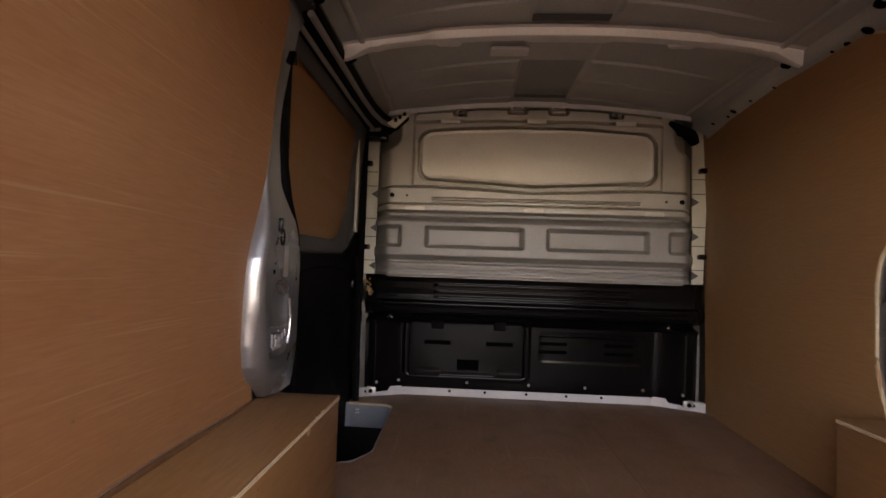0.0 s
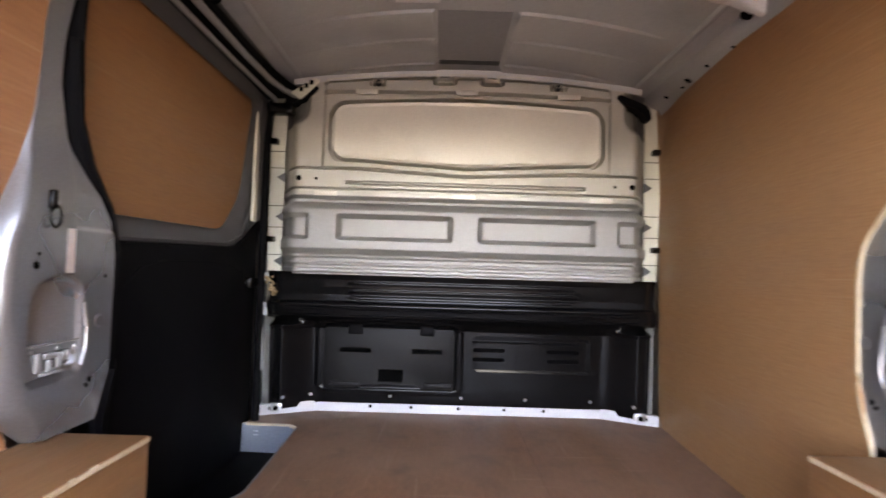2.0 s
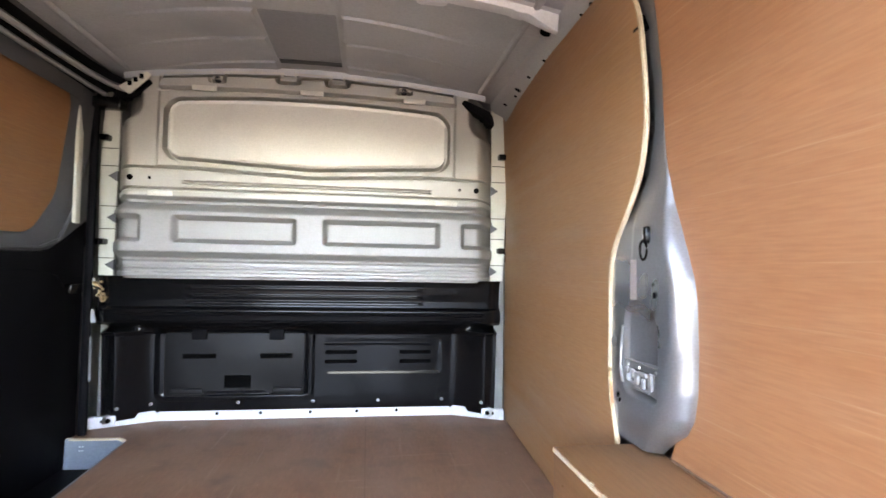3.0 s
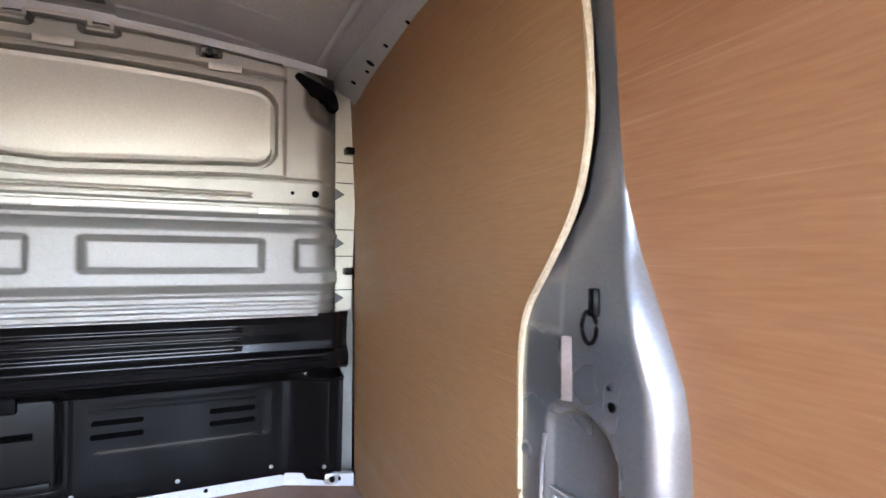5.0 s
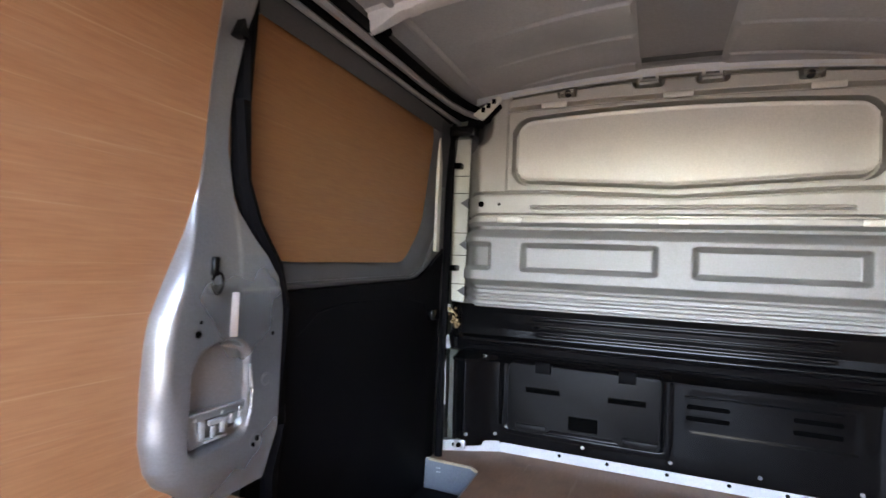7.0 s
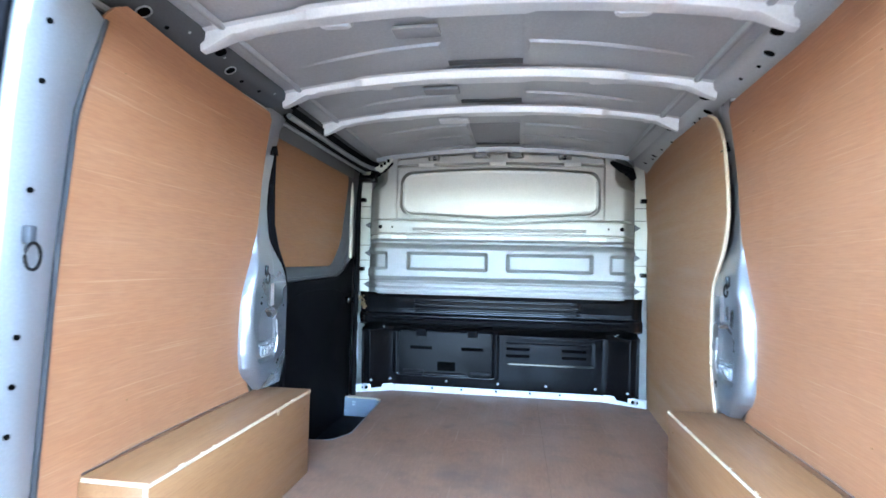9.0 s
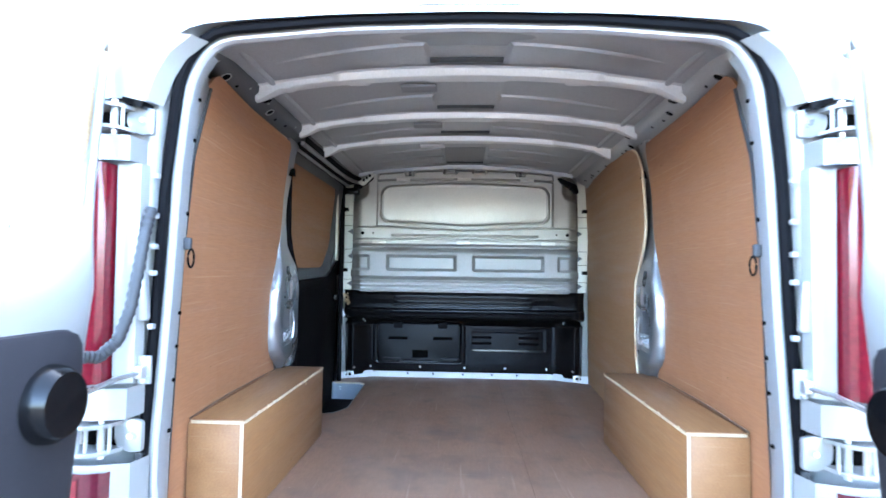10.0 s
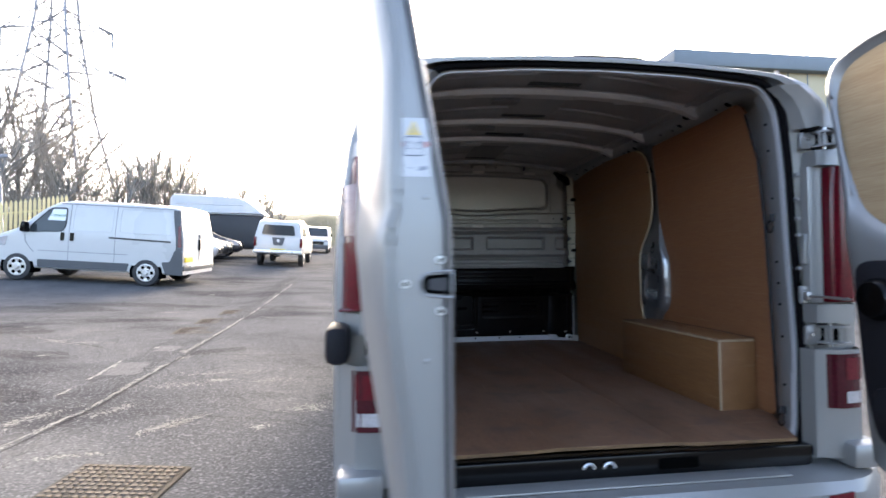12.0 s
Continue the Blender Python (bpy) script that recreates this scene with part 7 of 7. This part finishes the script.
for sx in (-1, 1):
    for sy in (-1, 1):
        part("leg", tube([pyl(sx, sy, z) for z in (0, 5, 10, 14, 19, 24, 30, 36, 40)], 0.15, 5), GALV, py)
levels = [0, 4.5, 8.5, 12, 15, 17.5, 20, 22.5, 25, 27.5, 30, 33, 36]
for a, b in zip(levels, levels[1:]):
    for s in (-1, 1):
        for p0, p1 in (((-1, s), (1, s)), ((s, -1), (s, 1))):
            part("brace", tube([pyl(*p0, a), pyl(*p1, b)], 0.085, 4), GALV, py)
            part("brace", tube([pyl(*p1, a), pyl(*p0, b)], 0.085, 4), GALV, py)
            part("brace", tube([pyl(*p0, b), pyl(*p1, b)], 0.08, 4), GALV, py)
for z, w in ((17.8, 7.0), (22.8, 5.6), (28, 5.0)):
    for s in (-1, 1):
        for sy in (-1, 1):
            a = part("arm", tube([pyl(s, sy, z), (PC.x + s * w, PC.y, PB + z + 0.4)], 0.1, 4), GALV, py)
            part("arm", tube([pyl(s, sy, z + 2.2), (PC.x + s * w, PC.y, PB + z + 0.4)], 0.09, 4), GALV, py)
        for f in (0.3, 0.55, 0.8):
            q0, q1 = Vector(pyl(s, -1, z)), Vector((PC.x + s * w, PC.y, PB + z + 0.4))
            q2 = Vector(pyl(s, -1, z + 2.2))
            part("lacing", tube([q0.lerp(q1, f), q2.lerp(q1, f - 0.12)], 0.07, 4), GALV, py)
        part("insulator", tube([(PC.x + s * w, PC.y, PB + z + 0.4), (PC.x + s * w, PC.y, PB + z - 1.8)], [0.08 if k % 2 else 0.14 for k in range(2)], 6), GALV, py)


# bare trees
def grow_tree(seed, height, spread, stems):
    rng = random.Random(seed)
    trunk, twigs = bmesh.new(), bmesh.new()
    def limb(p, d, length, r, level):
        n = 3 if level < 3 else 2
        pts, q = [p], p
        for k in range(n):
            d = (d + Vector((rng.uniform(-1, 1), rng.uniform(-1, 1), rng.uniform(-0.3, 0.6))) * 0.2).normalized()
            q = q + d * length / n
            pts.append(q)
        rs = [r * (1 - 0.5 * k / n) for k in range(n + 1)]
        add_tube(trunk if level < 2 else twigs, pts, rs, 6 if level == 0 else (4 if level < 2 else 3))
        if level >= 4:
            return
        for k in range(((8, 5, 3, 2) if stems == 1 else (5, 3, 2, 1))[level]):
            f = rng.uniform(0.25, 1.0)
            i = min(int(f * n), n - 1)
            base = pts[i].lerp(pts[i + 1], f * n - i)
            a = rng.uniform(0, 2 * math.pi)
            side = Vector((math.cos(a), math.sin(a), rng.uniform(0.1, 0.7)))
            limb(base, (d * 0.7 + side * spread).normalized(), length * rng.uniform(0.4, 0.66), max(r * 0.45, 0.013), level + 1)
    for k in range(stems):
        a = 2 * math.pi * k / stems
        lean = Vector((math.cos(a), math.sin(a), 0)) * (0.0 if stems == 1 else rng.uniform(0.15, 0.4))
        limb(Vector((0, 0, -0.3)) + lean, (Vector((0, 0, 1)) + lean).normalized(), height * 0.56 * rng.uniform(0.8, 1.05), height * (0.015 if stems == 1 else 0.005), 0)
    return trunk, twigs


kinds = []
for seed, h, sp, stems in ((1, 10, 0.55, 1), (2, 12, 0.36, 1), (3, 7, 0.36, 4), (4, 14, 0.3, 1)):
    bush = stems > 1
    t = thing("bare_shrub" if bush else "bare_tree", "leafless shrub with many thin brown stems" if bush else "leafless tree with grey-brown branches", "shrub" if bush else "tree", "bare shrubs" if bush else "bare trees")
    a, b = grow_tree(seed, h, sp, stems)
    part("trunk", a, BARK, t)
    part("crown", b, TWIG, t, "fine bare twigs")
    kinds.append(t)
rng = random.Random(21)
spots = []
for k in range(30):
    f = k / 29
    x = -48 + 30 * f + rng.uniform(-1, 1)
    y = 48 + 12 * f + rng.uniform(-3, 5)
    top = curve(x, (-50, 1.5), (-38, 1.6), (-31, 1.5), (-26, 1.1), (-18, 0.85))
    spots.append((x, y, top * rng.uniform(0.8, 1.15), rng.choice((0, 1, 3) if x < -27 else (0, 1))))
for k in range(46):
    f = k / 45
    x = -46 + 37 * f + rng.uniform(-0.8, 0.8)
    y = 44 + 16 * f + rng.uniform(-2, 3)
    spots.append((x, y, curve(x, (-46, 1.3), (-24, 1.5), (-17, 1.35), (-12, 0.9), (-9, 0.6)) * rng.uniform(0.75, 1.2), 2))
for k in range(54):
    f = k / 53
    x = -36 + 28 * f + rng.uniform(-1, 1)
    spots.append((x, 44 + 10 * f + rng.uniform(-4, 6), curve(x, (-36, 1.05), (-24, 0.95), (-15, 0.8), (-8, 0.55)) * rng.uniform(0.7, 1.15), rng.choice((0, 1, 2))))
first = set()
for x, y, sc, kind in spots:
    m = Matrix.Translation((x, y, ground_z(x, y))) @ Matrix.Rotation(rng.uniform(0, 6.2), 4, "Z")
    if kind not in first:
        kinds[kind].matrix_world = m @ Matrix.Diagonal((sc, sc, sc, 1))
        first.add(kind)
    else:
        c = copy_thing(kinds[kind], m)
        c.scale = (sc, sc, sc)

# scrub bank and far woods
bank = field(steps(-70, 60, 90), steps(50, 110, 30), lambda x, y: Vector((x, y, ground_z(x, y) - 0.4 + (soft(52, 66, y) * curve(x, (-70, 2.2), (-30, 2.4), (-14, 3.6), (-5, 4.2), (60, 4.2))) + 0.5 * noise.noise(Vector((x * 0.35, y * 0.3, 0))) + 0.35 * noise.noise(Vector((x * 1.3, y * 1.1, 4))))))
tagged(part("scrub_bank", bank, SCRUB), "low bank of dull green scrub behind the yard", "scrub", kind="stuff")
bm = bmesh.new()
for k in range(2600):
    x, y = rng.uniform(-60, 40), rng.uniform(52, 72)
    z = ground_z(x, y) + soft(52, 66, y) * 2.2 - 0.3
    h = rng.uniform(0.9, 2.6) * curve(x, (-60, 1.3), (-20, 1.0), (-8, 0.6), (40, 0.7))
    lean = Vector((rng.uniform(-0.5, 0.5), rng.uniform(-0.5, 0.5), 0))
    p = Vector((x, y, z))
    add_tube(bm, [p, p + lean * 0.4 + Vector((0, 0, h * 0.6)), p + lean + Vector((0, 0, h))], [0.045, 0.03, 0.012], 3)
tagged(part("undergrowth", bm, TWIG), "dense bare undergrowth along the bank", "undergrowth", kind="stuff")

# warehouse beyond
wh = thing("warehouse", "tan clad warehouse with a grey roof edge", "building")
wb = ground_z(22, 21) - 1.0
part("wall", boxm(12.9, 34, 20, 40, wb, 10.0), CLAD, wh)
part("roof_edge", boxm(12.5, 34.4, 19.6, 40.4, 10.0, 10.7, 0.05), SLATE, wh, "dark grey roof edge")
for k in range(21):
    part("cladding_seam", boxm(13.4 + k, 13.44 + k, 19.97, 20.0, wb, 10.0), SLATE, wh)
part("roller_door", boxm(18, 22, 19.94, 19.99, wb, wb + 5.5), GALV, wh)

# the whole yard is turned a little against the van, about the spot behind its open door
YARD = Matrix.Translation((-0.82, -1.42, 0)) @ Matrix.Rotation(radians(1.9), 4, "Z") @ Matrix.Translation((0.82, 1.42, 0))
for ob in [o for o in scene.objects if o not in indoors and o.parent is None and o.name != "warehouse"]:
    ob.matrix_basis = YARD @ ob.matrix_basis
